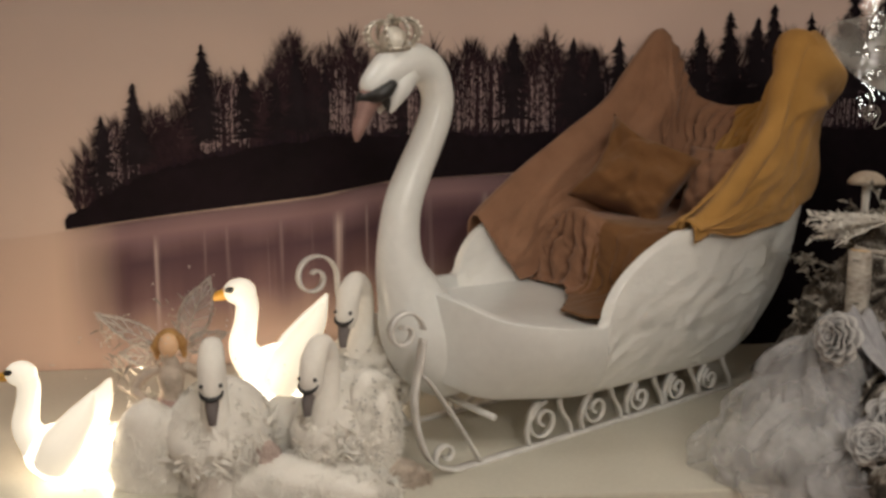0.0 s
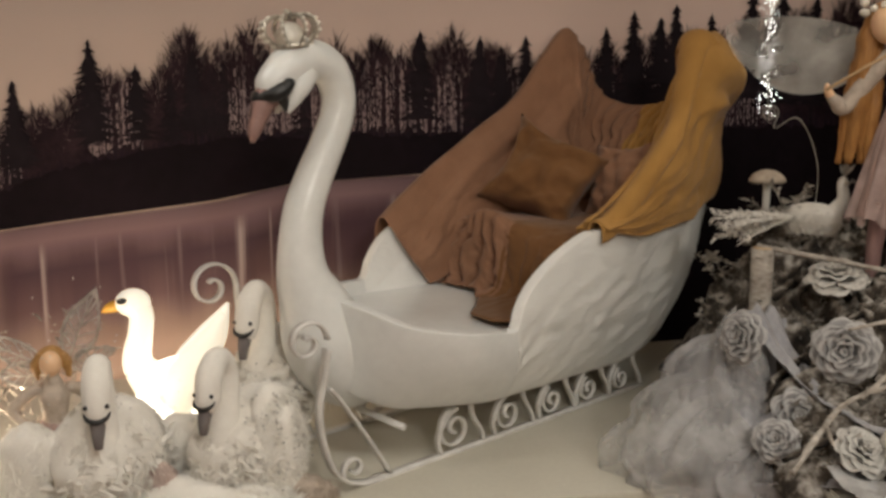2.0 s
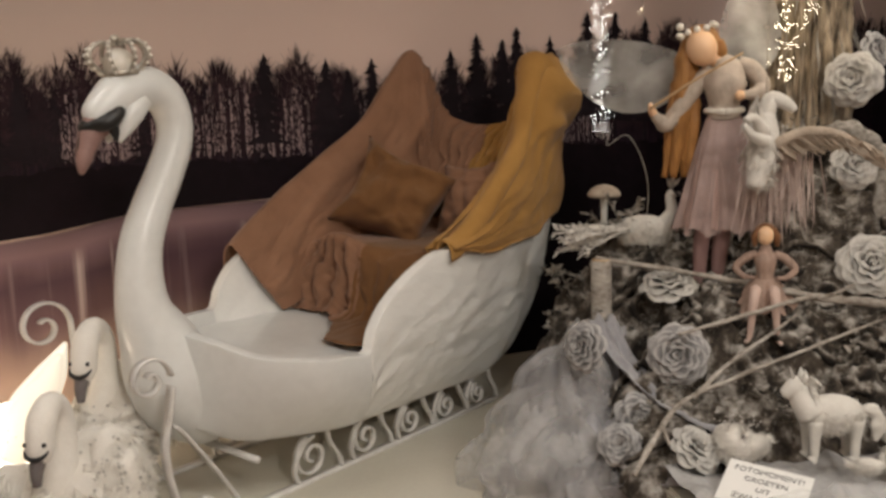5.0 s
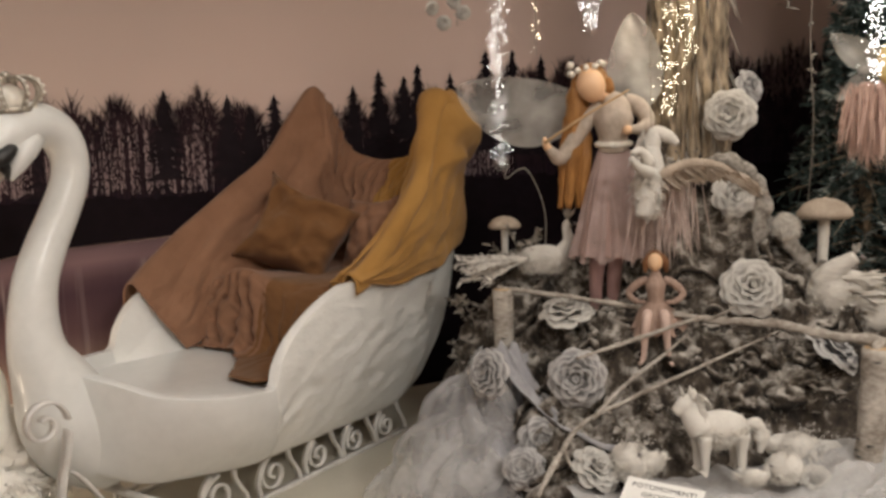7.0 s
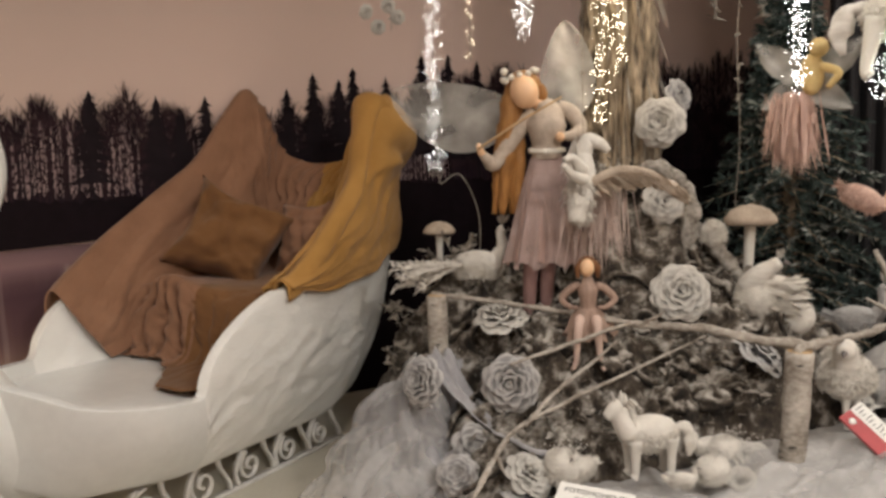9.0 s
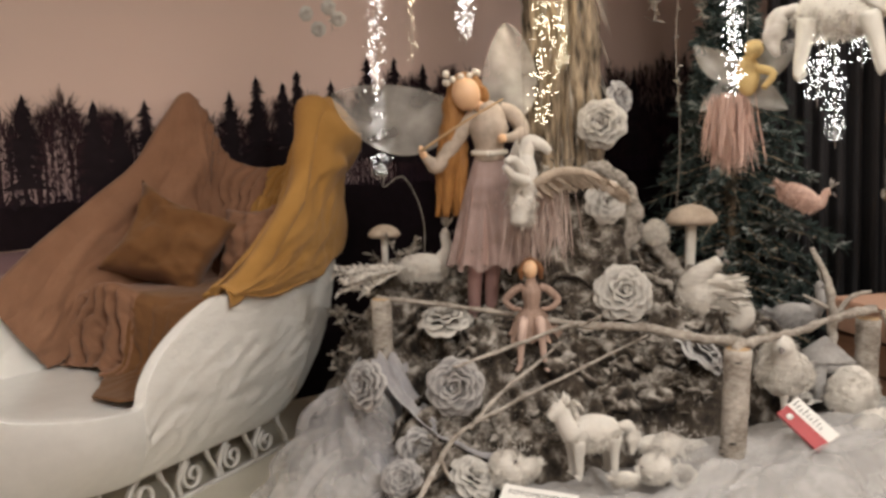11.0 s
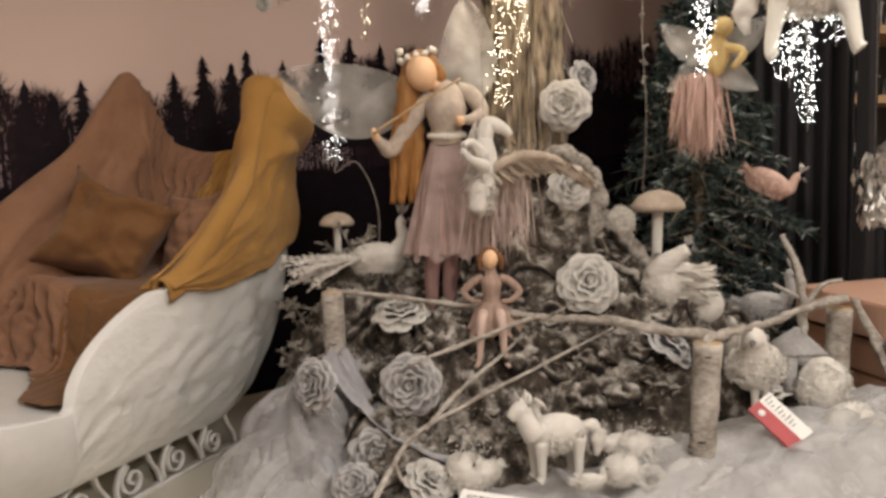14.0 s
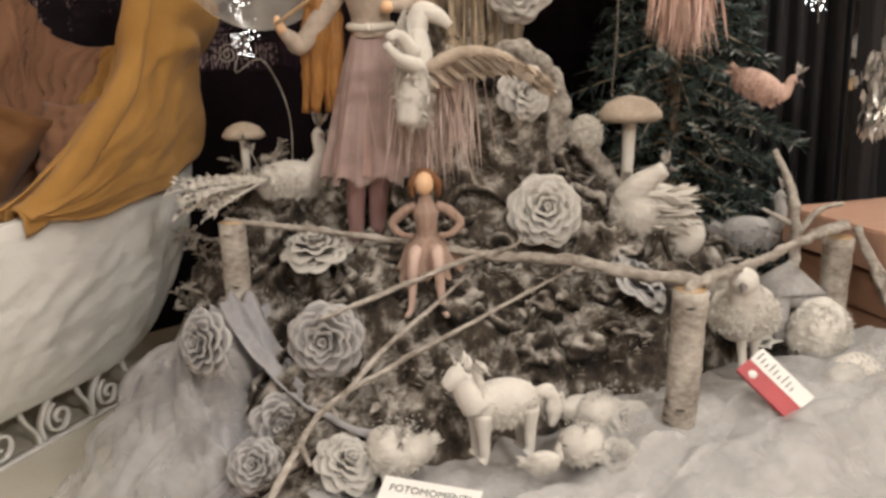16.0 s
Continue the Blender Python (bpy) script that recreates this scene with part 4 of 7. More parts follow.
def on_ball(c, rad, r=rng, lo=-1.0, lay=0.78):
    rad = (rad,) * 3 if np.isscalar(rad) else rad

    def fn():
        while True:
            d = Vector((r.gauss(0, 1), r.gauss(0, 1), r.gauss(0, 1))).normalized()
            if d.z > lo:
                break
        return Vector((c[0] + d.x * rad[0], c[1] + d.y * rad[1], c[2] + d.z * rad[2])), d * (1 - lay) + d.cross(Vector((r.gauss(0, 1), r.gauss(0, 1), r.gauss(0, 1)))).normalized() * lay * 0.6 + Vector((0.1, 0, -0.45)) * lay
    return fn


def beads(bm, pts, r):
    for p in pts:
        v = [bm.verts.new(Vector(p) + Vector(o) * r) for o in ((1, 0, 0), (0, 1, 0), (-1, 0, 0), (0, -1, 0), (0, 0, 1), (0, 0, -1))]
        for i in range(4):
            bm.faces.new((v[i], v[(i + 1) % 4], v[4]))
            bm.faces.new((v[(i + 1) % 4], v[i], v[5]))


# ---------------------------------------------------------------- lit swans and felt swans
def lit_swan(label, m, s, raised):
    ob = thing("swan_lamp", label, "lamp", m, "lit plastic swans")
    bm = bmesh.new()
    ball(bm, (0.05 * s, 0, 0.17 * s), (0.24 * s, 0.15 * s, 0.17 * s), 24, 16)
    part("body", bm, M_GLOW, ob, "glowing white plastic body")
    bm = bmesh.new()
    tube(bm, [(-0.10 * s, 0, 0.20 * s), (-0.17 * s, 0, 0.32 * s), (-0.15 * s, 0, 0.46 * s), (-0.14 * s, 0, 0.56 * s), (-0.17 * s, 0, 0.62 * s)], [0.10 * s, 0.075 * s, 0.06 * s, 0.06 * s, 0.065 * s], 16, n=24)
    ball(bm, (-0.175 * s, 0, 0.625 * s), (0.085 * s, 0.07 * s, 0.07 * s), 16, 12)
    part("neck_and_head", bm, M_GLOWHEAD, ob)
    bm = bmesh.new()
    tube(bm, [(-0.24 * s, 0, 0.615 * s), (-0.29 * s, 0, 0.60 * s), (-0.325 * s, 0, 0.58 * s)], [0.032 * s, 0.026 * s, 0.006 * s], 10, n=8)
    part("beak", bm, M_YELLOW, ob, "yellow beak")
    for sg in (-1, 1):
        bm = bmesh.new()
        ball(bm, (-0.215 * s, sg * 0.058 * s, 0.645 * s), (0.028 * s, 0.012 * s, 0.018 * s), 10, 8)
        part("eye", bm, M_BLACK, ob)
    for sg in (-1, 1):
        bm = bmesh.new()
        tube(bm, [(0.02 * s, sg * 0.12 * s, 0.15 * s), (0.10 * s, sg * 0.15 * s, 0.28 * s), (0.20 * s, sg * 0.13 * s, (0.33 + raised * 0.5) * s), (0.27 * s, sg * 0.11 * s, (0.36 + raised) * s)], [0.10 * s, 0.11 * s, 0.07 * s, 0.01 * s], 14, n=18)
        part("wing", bm, M_GLOWHEAD, ob)
    return ob


lit_swan("glowing white plastic swan lamp with a yellow beak", pose(-0.70, 3.02, 0.0, 0, 0, 8), 0.74, 0.22)
lit_swan("glowing white plastic swan lamp with raised wings", pose(-1.19, 2.28, 0.0, 0, 0, 4), 0.56, 0.20)


def felt_swan(label, m, s, r):
    """Swan with a drooping head that looks ahead, feathered body."""
    ob = thing("felt_swan", label, "swan figure", m, "felt swans")
    bm = bmesh.new()
    ball(bm, (0, 0.14 * s, 0.16 * s), (0.165 * s, 0.23 * s, 0.175 * s), 44, 30)
    for v in bm.verts:
        v.co += Vector((v.co.x, v.co.y - 0.14 * s, v.co.z - 0.16 * s)) * 0.10 * fbm(v.co.x * 9, v.co.y * 9, v.co.z * 9 + s, 4)
    part("body", bm, M_LITFELT, ob)
    bm = bmesh.new()
    tube(bm, [(0, 0.0, 0.02 * s), (0, -0.03 * s, 0.16 * s), (0, 0.0, 0.32 * s), (0, 0.01 * s, 0.43 * s), (0, -0.04 * s, 0.485 * s), (0, -0.095 * s, 0.45 * s), (0, -0.115 * s, 0.38 * s), (0, -0.12 * s, 0.345 * s)],
         [0.078 * s, 0.056 * s, 0.040 * s, 0.034 * s, 0.034 * s, 0.040 * s, 0.038 * s, 0.025 * s], 18, n=40)
    part("neck_and_head", bm, M_LITFELT, ob)
    bm = bmesh.new()
    tube(bm, [(0, -0.128 * s, 0.355 * s), (0, -0.143 * s, 0.32 * s), (0, -0.146 * s, 0.285 * s)], [0.022 * s, 0.017 * s, 0.011 * s], 12, n=10)
    part("beak", bm, M_GREYBEAK, ob, "grey felt beak")
    bm = bmesh.new()
    tube(bm, [(-0.034 * s, -0.133 * s, 0.382 * s), (-0.024 * s, -0.146 * s, 0.368 * s), (0, -0.151 * s, 0.361 * s), (0.024 * s, -0.146 * s, 0.368 * s), (0.034 * s, -0.133 * s, 0.382 * s)], [0.002 * s, 0.006 * s, 0.008 * s, 0.006 * s, 0.002 * s], 8, n=16)
    for sg in (-1, 1):
        ball(bm, (sg * 0.027 * s, -0.141 * s, 0.400 * s), 0.0065 * s, 8, 6)
    part("face_markings", bm, M_BLACK, ob, "black face markings and eyes")
    bm = bmesh.new()
    blades(bm, 1700, on_ball((0, 0.14 * s, 0.16 * s), (0.165 * s, 0.23 * s, 0.175 * s), r, -0.5, 0.90), 0.050 * s, 0.0065 * s, 0.25, r=r)
    part("feathers", bm, M_LITFELT, ob, "loose white feathers", kind="stuff")
    return ob


felt_swan("white felt swan with drooping head and feather body beside a fairy", facing(-0.655, 2.22, -0.005, -8), 0.98, random.Random(1))
felt_swan("white felt swan with drooping head by the sleigh's runner", facing(-0.335, 2.32, 0.0, -30), 0.95, random.Random(2))
felt_swan("white felt swan standing behind the others near the sleigh's bow", facing(-0.285, 2.66, 0.10, -30), 1.0, random.Random(3))


def gauze_wing(bm, root, tip, low, mi=0, n=14, fat=0.35):
    """A leaf-shaped wing between root and tip, bulging to the low side."""
    root, tip, low = Vector(root), Vector(tip), Vector(low)
    ax = tip - root
    side = (low - root) - ax * ((low - root).dot(ax) / ax.length_squared)
    def fn(a, b):
        w = math.sin(math.pi * min(1, a ** 0.75)) ** 0.7
        up = -0.35 * w
        return root + ax * a + side * (up + (1.0 * w - up) * b) + Vector((0, -0.02, 0)) * math.sin(b * 6 + a * 4) * 0.5
    sheet(bm, fn, n, 6, mi)


def fairy(label, m, s, hair, skirt_len=0.2, skirt=None, cloth=None):
    """A plain sitting doll with both hands on its hips: one mesh."""
    cloth = cloth or M_IVORY
    bm = bmesh.new()
    hip = 0.34 * s
    for sg in (-1, 1):
        tube(bm, [(sg * 0.05 * s, 0, hip), (sg * 0.06 * s, -0.13 * s, hip + 0.01 * s), (sg * 0.07 * s, -0.18 * s, hip - 0.08 * s), (sg * 0.085 * s, -0.18 * s, hip - 0.27 * s), (sg * 0.11 * s, -0.23 * s, hip - 0.31 * s)], [0.040 * s, 0.036 * s, 0.030 * s, 0.018 * s, 0.013 * s], 10, n=24, mi=3)
    top, lo = hip + 0.09 * s, hip + 0.09 * s - skirt_len * s

    def fn(a, b):
        an = 2 * math.pi * a
        rad = (0.062 + 0.12 * b ** 0.75) * s * (1 + 0.10 * b * math.sin(an * 13) + 0.10 * b * math.sin(an * 5 + 1))
        return Vector((rad * math.cos(an), rad * 0.9 * math.sin(an), top + (lo - top) * b + 0.03 * s * b * math.sin(an * 9)))
    sheet(bm, fn, 110, 14, 1, closed=True)
    tube(bm, [(0, 0, hip + 0.04 * s), (0, -0.005 * s, hip + 0.12 * s), (0, -0.01 * s, hip + 0.21 * s), (0, 0, hip + 0.27 * s), (-0.004 * s, -0.012 * s, hip + 0.33 * s)], [0.066 * s, 0.056 * s, 0.072 * s, 0.045 * s, 0.022 * s], 16, n=24, mi=2)
    for sg in (-1, 1):
        tube(bm, [(sg * 0.055 * s, 0, hip + 0.25 * s), (sg * 0.12 * s, 0.01 * s, hip + 0.22 * s), (sg * 0.185 * s, 0.0, hip + 0.15 * s), (sg * 0.13 * s, -0.05 * s, hip + 0.10 * s), (sg * 0.07 * s, -0.065 * s, hip + 0.10 * s)], [0.026 * s, 0.030 * s, 0.026 * s, 0.018 * s, 0.013 * s], 10, n=24, mi=2)
    hz = hip + 0.375 * s
    ball(bm, (-0.004 * s, -0.024 * s, hz), (0.052 * s, 0.050 * s, 0.064 * s), 18, 14, mi=0)
    ball(bm, (-0.004 * s, 0.012 * s, hz + 0.014 * s), (0.066 * s, 0.052 * s, 0.068 * s), 18, 14, mi=4)
    for sg in (-1, 1):
        tube(bm, [(sg * 0.045 * s, -0.012 * s, hz + 0.05 * s), (sg * 0.066 * s, -0.01 * s, hz), (sg * 0.070 * s, 0.0, hz - 0.075 * s)], [0.018 * s, 0.026 * s, 0.012 * s], 10, n=16, mi=4, wobble=0.4)
    ob = part("fairy_doll", bm, [M_SKIN, skirt or M_PINK, cloth, M_PALELEG, hair])
    ob.matrix_basis = m
    return tagged(ob, label, "doll")


def standing_fairy(label, m):
    """The large doll: one mesh, with dress, long hair, crooked arm, raised hand and two wings."""
    bm = bmesh.new()
    for x0 in (-0.030, 0.030):
        tube(bm, [(x0 + 0.02, 0, 0.34), (x0, -0.01, 0.18), (x0 - 0.005, 0, 0.03), (x0 - 0.01, -0.05, 0.012)], [0.036, 0.026, 0.019, 0.013], 10, n=18, mi=4)

    def skirt(wide, hem, ph, drop):
        def fn(a, b):
            an = 2 * math.pi * a
            pleat = 0.07 * math.sin(an * 17 + ph) + 0.06 * math.sin(an * 7 + 2 * ph) + 0.10 * fbm(math.cos(an) * 3, math.sin(an) * 3, ph + b)
            rad = (0.048 + wide * b ** 0.8) * (1 + pleat * b)
            return Vector((0.034 - 0.004 * b + rad * math.cos(an), rad * 0.75 * math.sin(an), 0.625 + (hem - 0.625) * b + drop * b * (math.sin(an * 9 + ph) + fbm(math.cos(an) * 8, math.sin(an) * 8, ph))))
        return fn
    sheet(bm, skirt(0.072, 0.25, 0.5, 0.004), 120, 16, 1, closed=True)
    sheet(bm, skirt(0.092, 0.235, 2.1, 0.010), 150, 20, 7, closed=True)
    # bodice and sleeves
    tube(bm, [(0.034, 0, 0.61), (0.033, -0.01, 0.655), (0.034, -0.02, 0.715), (0.036, -0.008, 0.765), (0.020, -0.01, 0.80)], [0.052, 0.050, 0.070, 0.052, 0.022], 18, n=26, mi=2)
    tube(bm, [(0.034, -0.062, 0.625), (0.090, -0.012, 0.63), (0.034, 0.05, 0.63), (-0.022, -0.012, 0.63), (0.034, -0.062, 0.625)], 0.011, 8, n=30, mi=5)
    tube(bm, [(0.072, 0, 0.778), (0.115, 0.0, 0.760), (0.150, -0.01, 0.706), (0.125, -0.045, 0.680), (0.088, -0.068, 0.676)], [0.026, 0.029, 0.026, 0.020, 0.013], 12, n=26, mi=2)
    ball(bm, (0.080, -0.075, 0.674), 0.017, 8, 6, mi=0)
    tube(bm, [(-0.010, 0, 0.768), (-0.070, -0.01, 0.690), (-0.145, -0.03, 0.590), (-0.170, -0.06, 0.605), (-0.188, -0.08, 0.625)], [0.026, 0.028, 0.026, 0.020, 0.013], 12, n=26, mi=2)
    tube(bm, [(-0.186, -0.08, 0.622), (-0.194, -0.088, 0.642), (-0.198, -0.09, 0.660)], [0.014, 0.012, 0.005], 8, n=8, mi=0)
    # tilted head
    tilt = Matrix.Rotation(radians(-16), 4, "Y")
    tube(bm, [(0.012, -0.005, 0.785), (-0.020, -0.015, 0.805)], 0.020, 10, mi=0)
    ball(bm, (-0.040, -0.030, 0.832), (0.049, 0.050, 0.060), 20, 16, tilt, 0)
    ball(bm, (-0.044, 0.012, 0.850), (0.062, 0.056, 0.062), 20, 16, tilt, 3)
    for x0, x1, x2, r0, yy in ((-0.088, -0.105, -0.125, 0.030, 0.0), (-0.080, -0.085, -0.090, 0.030, 0.02), (-0.095, -0.125, -0.155, 0.026, 0.015), (-0.072, -0.068, -0.070, 0.024, 0.01)):
        tube(bm, [(-0.075, yy - 0.01, 0.868), (x0, yy, 0.80), (x1, yy, 0.60), (x2, yy, 0.41)], [0.018, r0, r0 * 1.25, 0.010], 12, n=30, mi=3, wobble=0.35)
    tube(bm, [(0.010, -0.01, 0.855), (0.018, 0.0, 0.82), (0.016, 0.01, 0.78)], [0.014, 0.020, 0.008], 10, n=12, mi=3, wobble=0.3)
    for k in range(12):
        an = math.pi * 2 * k / 12
        p = tilt @ Vector((0.058 * math.cos(an), 0.052 * math.sin(an), 0.040 + 0.004 * math.sin(k * 2.4)))
        ball(bm, (-0.044 + p.x, 0.0 + p.y, 0.850 + p.z), 0.012, 7, 5, mi=5)
    ball(bm, (-0.110, 0.0, 0.905), 0.014, 8, 6, mi=5)

    def leaf(root, tip, half, up, belly):
        root, tip = Vector(root), Vector(tip)
        ax = tip - root
        n = Vector((-ax.z, 0, ax.x)).normalized()

        def fn(a, b):
            w = math.sin(math.pi * a ** belly) ** 0.62
            return root + ax * a + n * w * (up + (-half - up) * b) + Vector((0, 0.012 * math.sin(b * 7 + a * 5) + 0.02 * a, 0))
        sheet(bm, fn, 26, 10, 6)
    leaf((-0.06, 0.07, 0.775), (-0.545, 0.16, 0.868), 0.065, 0.185, 0.85)
    leaf((0.075, 0.07, 0.735), (0.105, 0.16, 1.10), 0.125, 0.075, 0.70)
    ob = part("fairy_doll", bm, [M_SKIN, M_PINK, M_IVORY, M_HAIR, M_PINKDARK, M_PEARL, M_WINGGAUZE, M_PINKGAUZE])
    ob.matrix_basis = m
    return tagged(ob, label, "doll")


fairy("small golden-haired fairy doll sitting among the felt swans", facing(-0.846, 2.36, 0.0, -8), 0.60, M_GOLDHAIR)
# silver wire wings and sprays round the small fairy
plume = thing("feather_plume", "silver glittering feather plumes and sprays behind the small fairy", "plume")
bm = bmesh.new()
for (x0, y0, z0, dx, dz, n) in ((-0.92, 2.46, 0.05, -0.20, 0.42, 90), (-0.84, 2.48, 0.05, 0.0, 0.50, 80)):
    for i in range(n):
        f = rng.random() ** 0.7
        p = Vector((x0 + dx * f + rng.gauss(0, 0.03), y0 + rng.gauss(0, 0.03), z0 + dz * f))
        blades(bm, 1, lambda p=p: (p, Vector((rng.gauss(0, 1), rng.gauss(0, 0.6), 0.6 + rng.random()))), 0.06, 0.003, 0.3)
part("spray", bm, M_FROST, plume, kind="stuff")
for root, tip, half in (((-0.87, 2.40, 0.40), (-1.10, 2.40, 0.51), 0.035), ((-0.88, 2.40, 0.38), (-1.02, 2.38, 0.385), 0.04), ((-0.82, 2.41, 0.42), (-0.724, 2.41, 0.635), 0.05), ((-0.82, 2.41, 0.40), (-0.68, 2.41, 0.455), 0.03)):
    root, tip = Vector(root), Vector(tip)
    ax = tip - root
    nn = Vector((-ax.z, 0, ax.x)).normalized()
    rim = [root + ax * f + nn * half * sg * math.sin(math.pi * f ** 0.8) for sg, fs in ((1, np.linspace(0, 1, 14)), (-1, np.linspace(1, 0, 14))) for f in fs]
    bm = bmesh.new()
    tube(bm, rim, 0.0028, 6, n=60, wobble=0.8)
    for f in (0.25, 0.45, 0.65, 0.85):
        for sg in (-1, 1):
            tube(bm, [root + ax * f * 0.75, root + ax * (f + 0.05) + nn * sg * half * 0.9 * math.sin(math.pi * f ** 0.8)], 0.0016, 5)
    tube(bm, [root, root + ax * 0.5 + nn * 0.004, tip], [0.003, 0.0014], 6, n=14)
    part("wire_wing", bm, M_GLITTER, plume, "silver glittered wire wing")
    bm = bmesh.new()
    beads(bm, [p + Vector((rng.gauss(0, 0.005), rng.gauss(0, 0.004), rng.gauss(0, 0.005))) for p in rim * 4], 0.0032)
    part("wing_glitter", bm, M_GLITTER, plume, kind="stuff")
    bm = bmesh.new()
    sheet(bm, lambda a, b: root + ax * a + nn * half * (2 * b - 1) * math.sin(math.pi * a ** 0.8) + Vector((0, 0.004, 0)), 14, 6)
    part("wing_film", bm, M_WINGFILM, plume)
bm = bmesh.new()
beads(bm, [(-0.80 + rng.gauss(0, 0.14), 2.36 + rng.gauss(0, 0.08), abs(rng.gauss(0.22, 0.13)) + 0.02) for _ in range(420)], 0.0035)
beads(bm, [(-0.20 + rng.gauss(0, 0.05), 2.30 + rng.gauss(0, 0.05), abs(rng.gauss(0.20, 0.08)) + 0.02) for _ in range(120)], 0.0045)
part("glitter", bm, M_GLITTER, plume, kind="stuff")


def fluff(label, c, r, n, length, material, width=0.006, name="fluff", seed=1, core=None):
    rr = random.Random(seed)
    ob = thing(name, label, "decoration")
    bm = bmesh.new()
    ball(bm, c, r, 40, 26)
    for v in bm.verts:
        v.co += (v.co - Vector(c)) * (0.16 * fbm(v.co.x * 11, v.co.y * 11, v.co.z * 11, 5))
    part("core", bm, core or material, ob)
    bm = bmesh.new()
    blades(bm, int(n * 3.2), on_ball(c, r, rr, -0.4, 0.80), length * 0.6, 0.0018, 0.3, r=rr)
    part("plumage", bm, material, ob, kind="stuff")
    return ob


fluff("white feather fluff heaped in front of the felt swans", (-0.45, 2.26, 0.02), (0.34, 0.10, 0.09), 1500, 0.05, M_LITFELT, 0.008, seed=11)
fluff("white feather bird body with silver sequins beside the runner", (-0.215, 2.38, 0.15), (0.09, 0.10, 0.20), 1100, 0.045, M_LITFELT, 0.008, "feather_bird", seed=12)
fluff("white fluff under the glowing swan lamps", (-1.0, 2.55, 0.0), (0.42, 0.22, 0.05), 800, 0.06, M_FEATHER, 0.005, seed=14)
fluff("white ruffled cloth flowers under the sleigh's bow", (-0.13, 2.36, 0.01), (0.10, 0.06, 0.06), 320, 0.05, M_IVORY, 0.016, seed=15)
fluff("pale cream feather fluff heaped round the small fairy", (-0.88, 2.27, 0.08), (0.13, 0.07, 0.19), 420, 0.05, M_LITFELT, 0.005, seed=16)
fluff("pale pink feather tuft between the felt swans", (-0.53, 2.27, 0.06), (0.06, 0.05, 0.10), 220, 0.05, M_PALENET, 0.005, seed=17)
fluff("white feather fluff behind the felt swans", (-0.50, 2.52, 0.05), (0.16, 0.10, 0.16), 420, 0.05, M_LITFELT, 0.005, seed=18)


# ---------------------------------------------------------------- snowy mound with the tree
TRUNK = (2.13, 2.82)


def mound_h(x, y):
    r = math.hypot(x - TRUNK[0], y - TRUNK[1])
    h = 0.22 + 1.10 * math.exp(-(r / 0.47) ** 1.5)
    h += 0.32 * math.exp(-(((x - 1.50) / 0.24) ** 2 + ((y - 2.90) / 0.25) ** 2))
    h += 0.16 * math.exp(-(((x - 1.62) / 0.28) ** 2 + ((y - 2.36) / 0.22) ** 2))
    h += 0.24 * math.exp(-(((x - 2.50) / 0.30) ** 2 + ((y - 2.30) / 0.25) ** 2))
    h += 0.12 * math.exp(-(((x - 2.85) / 0.25) ** 2 + ((y - 2.30) / 0.25) ** 2))
    rough = fbm(x * 5, y * 5, h * 3, 5)
    ridge = 1 - abs(fbm(x * 9 + 4, y * 9, h * 6, 3)) * 2
    edge = min(1, max(0, (h - 0.26) / 0.2))
    return h + edge * (0.085 * rough + 0.055 * ridge) - 0.05


mound = thing("root_mound", "mound of gnarled roots and moss dusted with white flock", "mound")
bm = bmesh.new()
NX, NY = 190, 130
grid = []
for i in range(NX + 1):
    row = []
    for j in range(NY + 1):
        x, y = 1.22 + 1.95 * i / NX, 2.0 + 1.35 * j / NY
        fx = min(1, min(i, NX - i) / 9) * min(1, min(j, NY - j) / 7)
        z = 0.10 + (mound_h(x, y) - 0.10) * fx ** 0.6
        ox, oy = 0.030 * fbm(x * 9, y * 9, 7.0), 0.030 * fbm(x * 9, y * 9, 17.0)
        row.append(bm.verts.new((x + ox, y + oy, z)))
    grid.append(row)
for i in range(NX):
    for j in range(NY):
        bm.faces.new((grid[i][j], grid[i + 1][j], grid[i + 1][j + 1], grid[i][j + 1]))
part("ground", bm, M_MOUND, mound, kind="stuff")
rr = random.Random(21)


def on_mound(x0, x1, y0, y1):
    def fn():
        x, y = rr.uniform(x0, x1), rr.uniform(y0, y1)
        return Vector((x, y, mound_h(x, y) - 0.005)), Vector((rr.gauss(0, 1), rr.gauss(-0.6, 0.8), rr.uniform(0.1, 1.2)))
    return fn


bm = bmesh.new()
blades(bm, 9000, on_mound(1.3, 2.95, 2.05, 2.95), 0.034, 0.0020, 0.5, r=rr)
part("moss", bm, M_MOSS, mound, "grey-green moss tufts", kind="stuff")
bm = bmesh.new()
blades(bm, 6500, on_mound(1.3, 2.95, 2.05, 3.0), 0.026, 0.0026, 0.3, r=rr)
part("frosted_leaves", bm, M_FROST, mound, "frosted little leaves", kind="stuff")
bm = bmesh.new()
blades(bm, 520, on_mound(1.3, 2.95, 2.06, 2.9), 0.060, 0.013, 0.5, r=rr)
part("paper_leaves", bm, M_FROSTROOT, mound, "curled grey paper leaves", kind="stuff")
for k in range(44):
    x, y = rr.uniform(1.38, 2.80), rr.uniform(2.08, 2.75)
    bm = bmesh.new()
    rad = rr.uniform(0.022, 0.055)
    ball(bm, (x, y, mound_h(x, y)), (rad, rad * rr.uniform(0.7, 1.1), rad * rr.uniform(0.5, 0.9)), 26, 18)
    for v in bm.verts:
        v.co += (v.co - Vector((x, y, mound_h(x, y)))) * 0.75 * fbm(v.co.x * 22, v.co.y * 22, v.co.z * 22 + k, 5)
    part("clump", bm, M_MOUND, mound, "mossy clump dusted with flock")
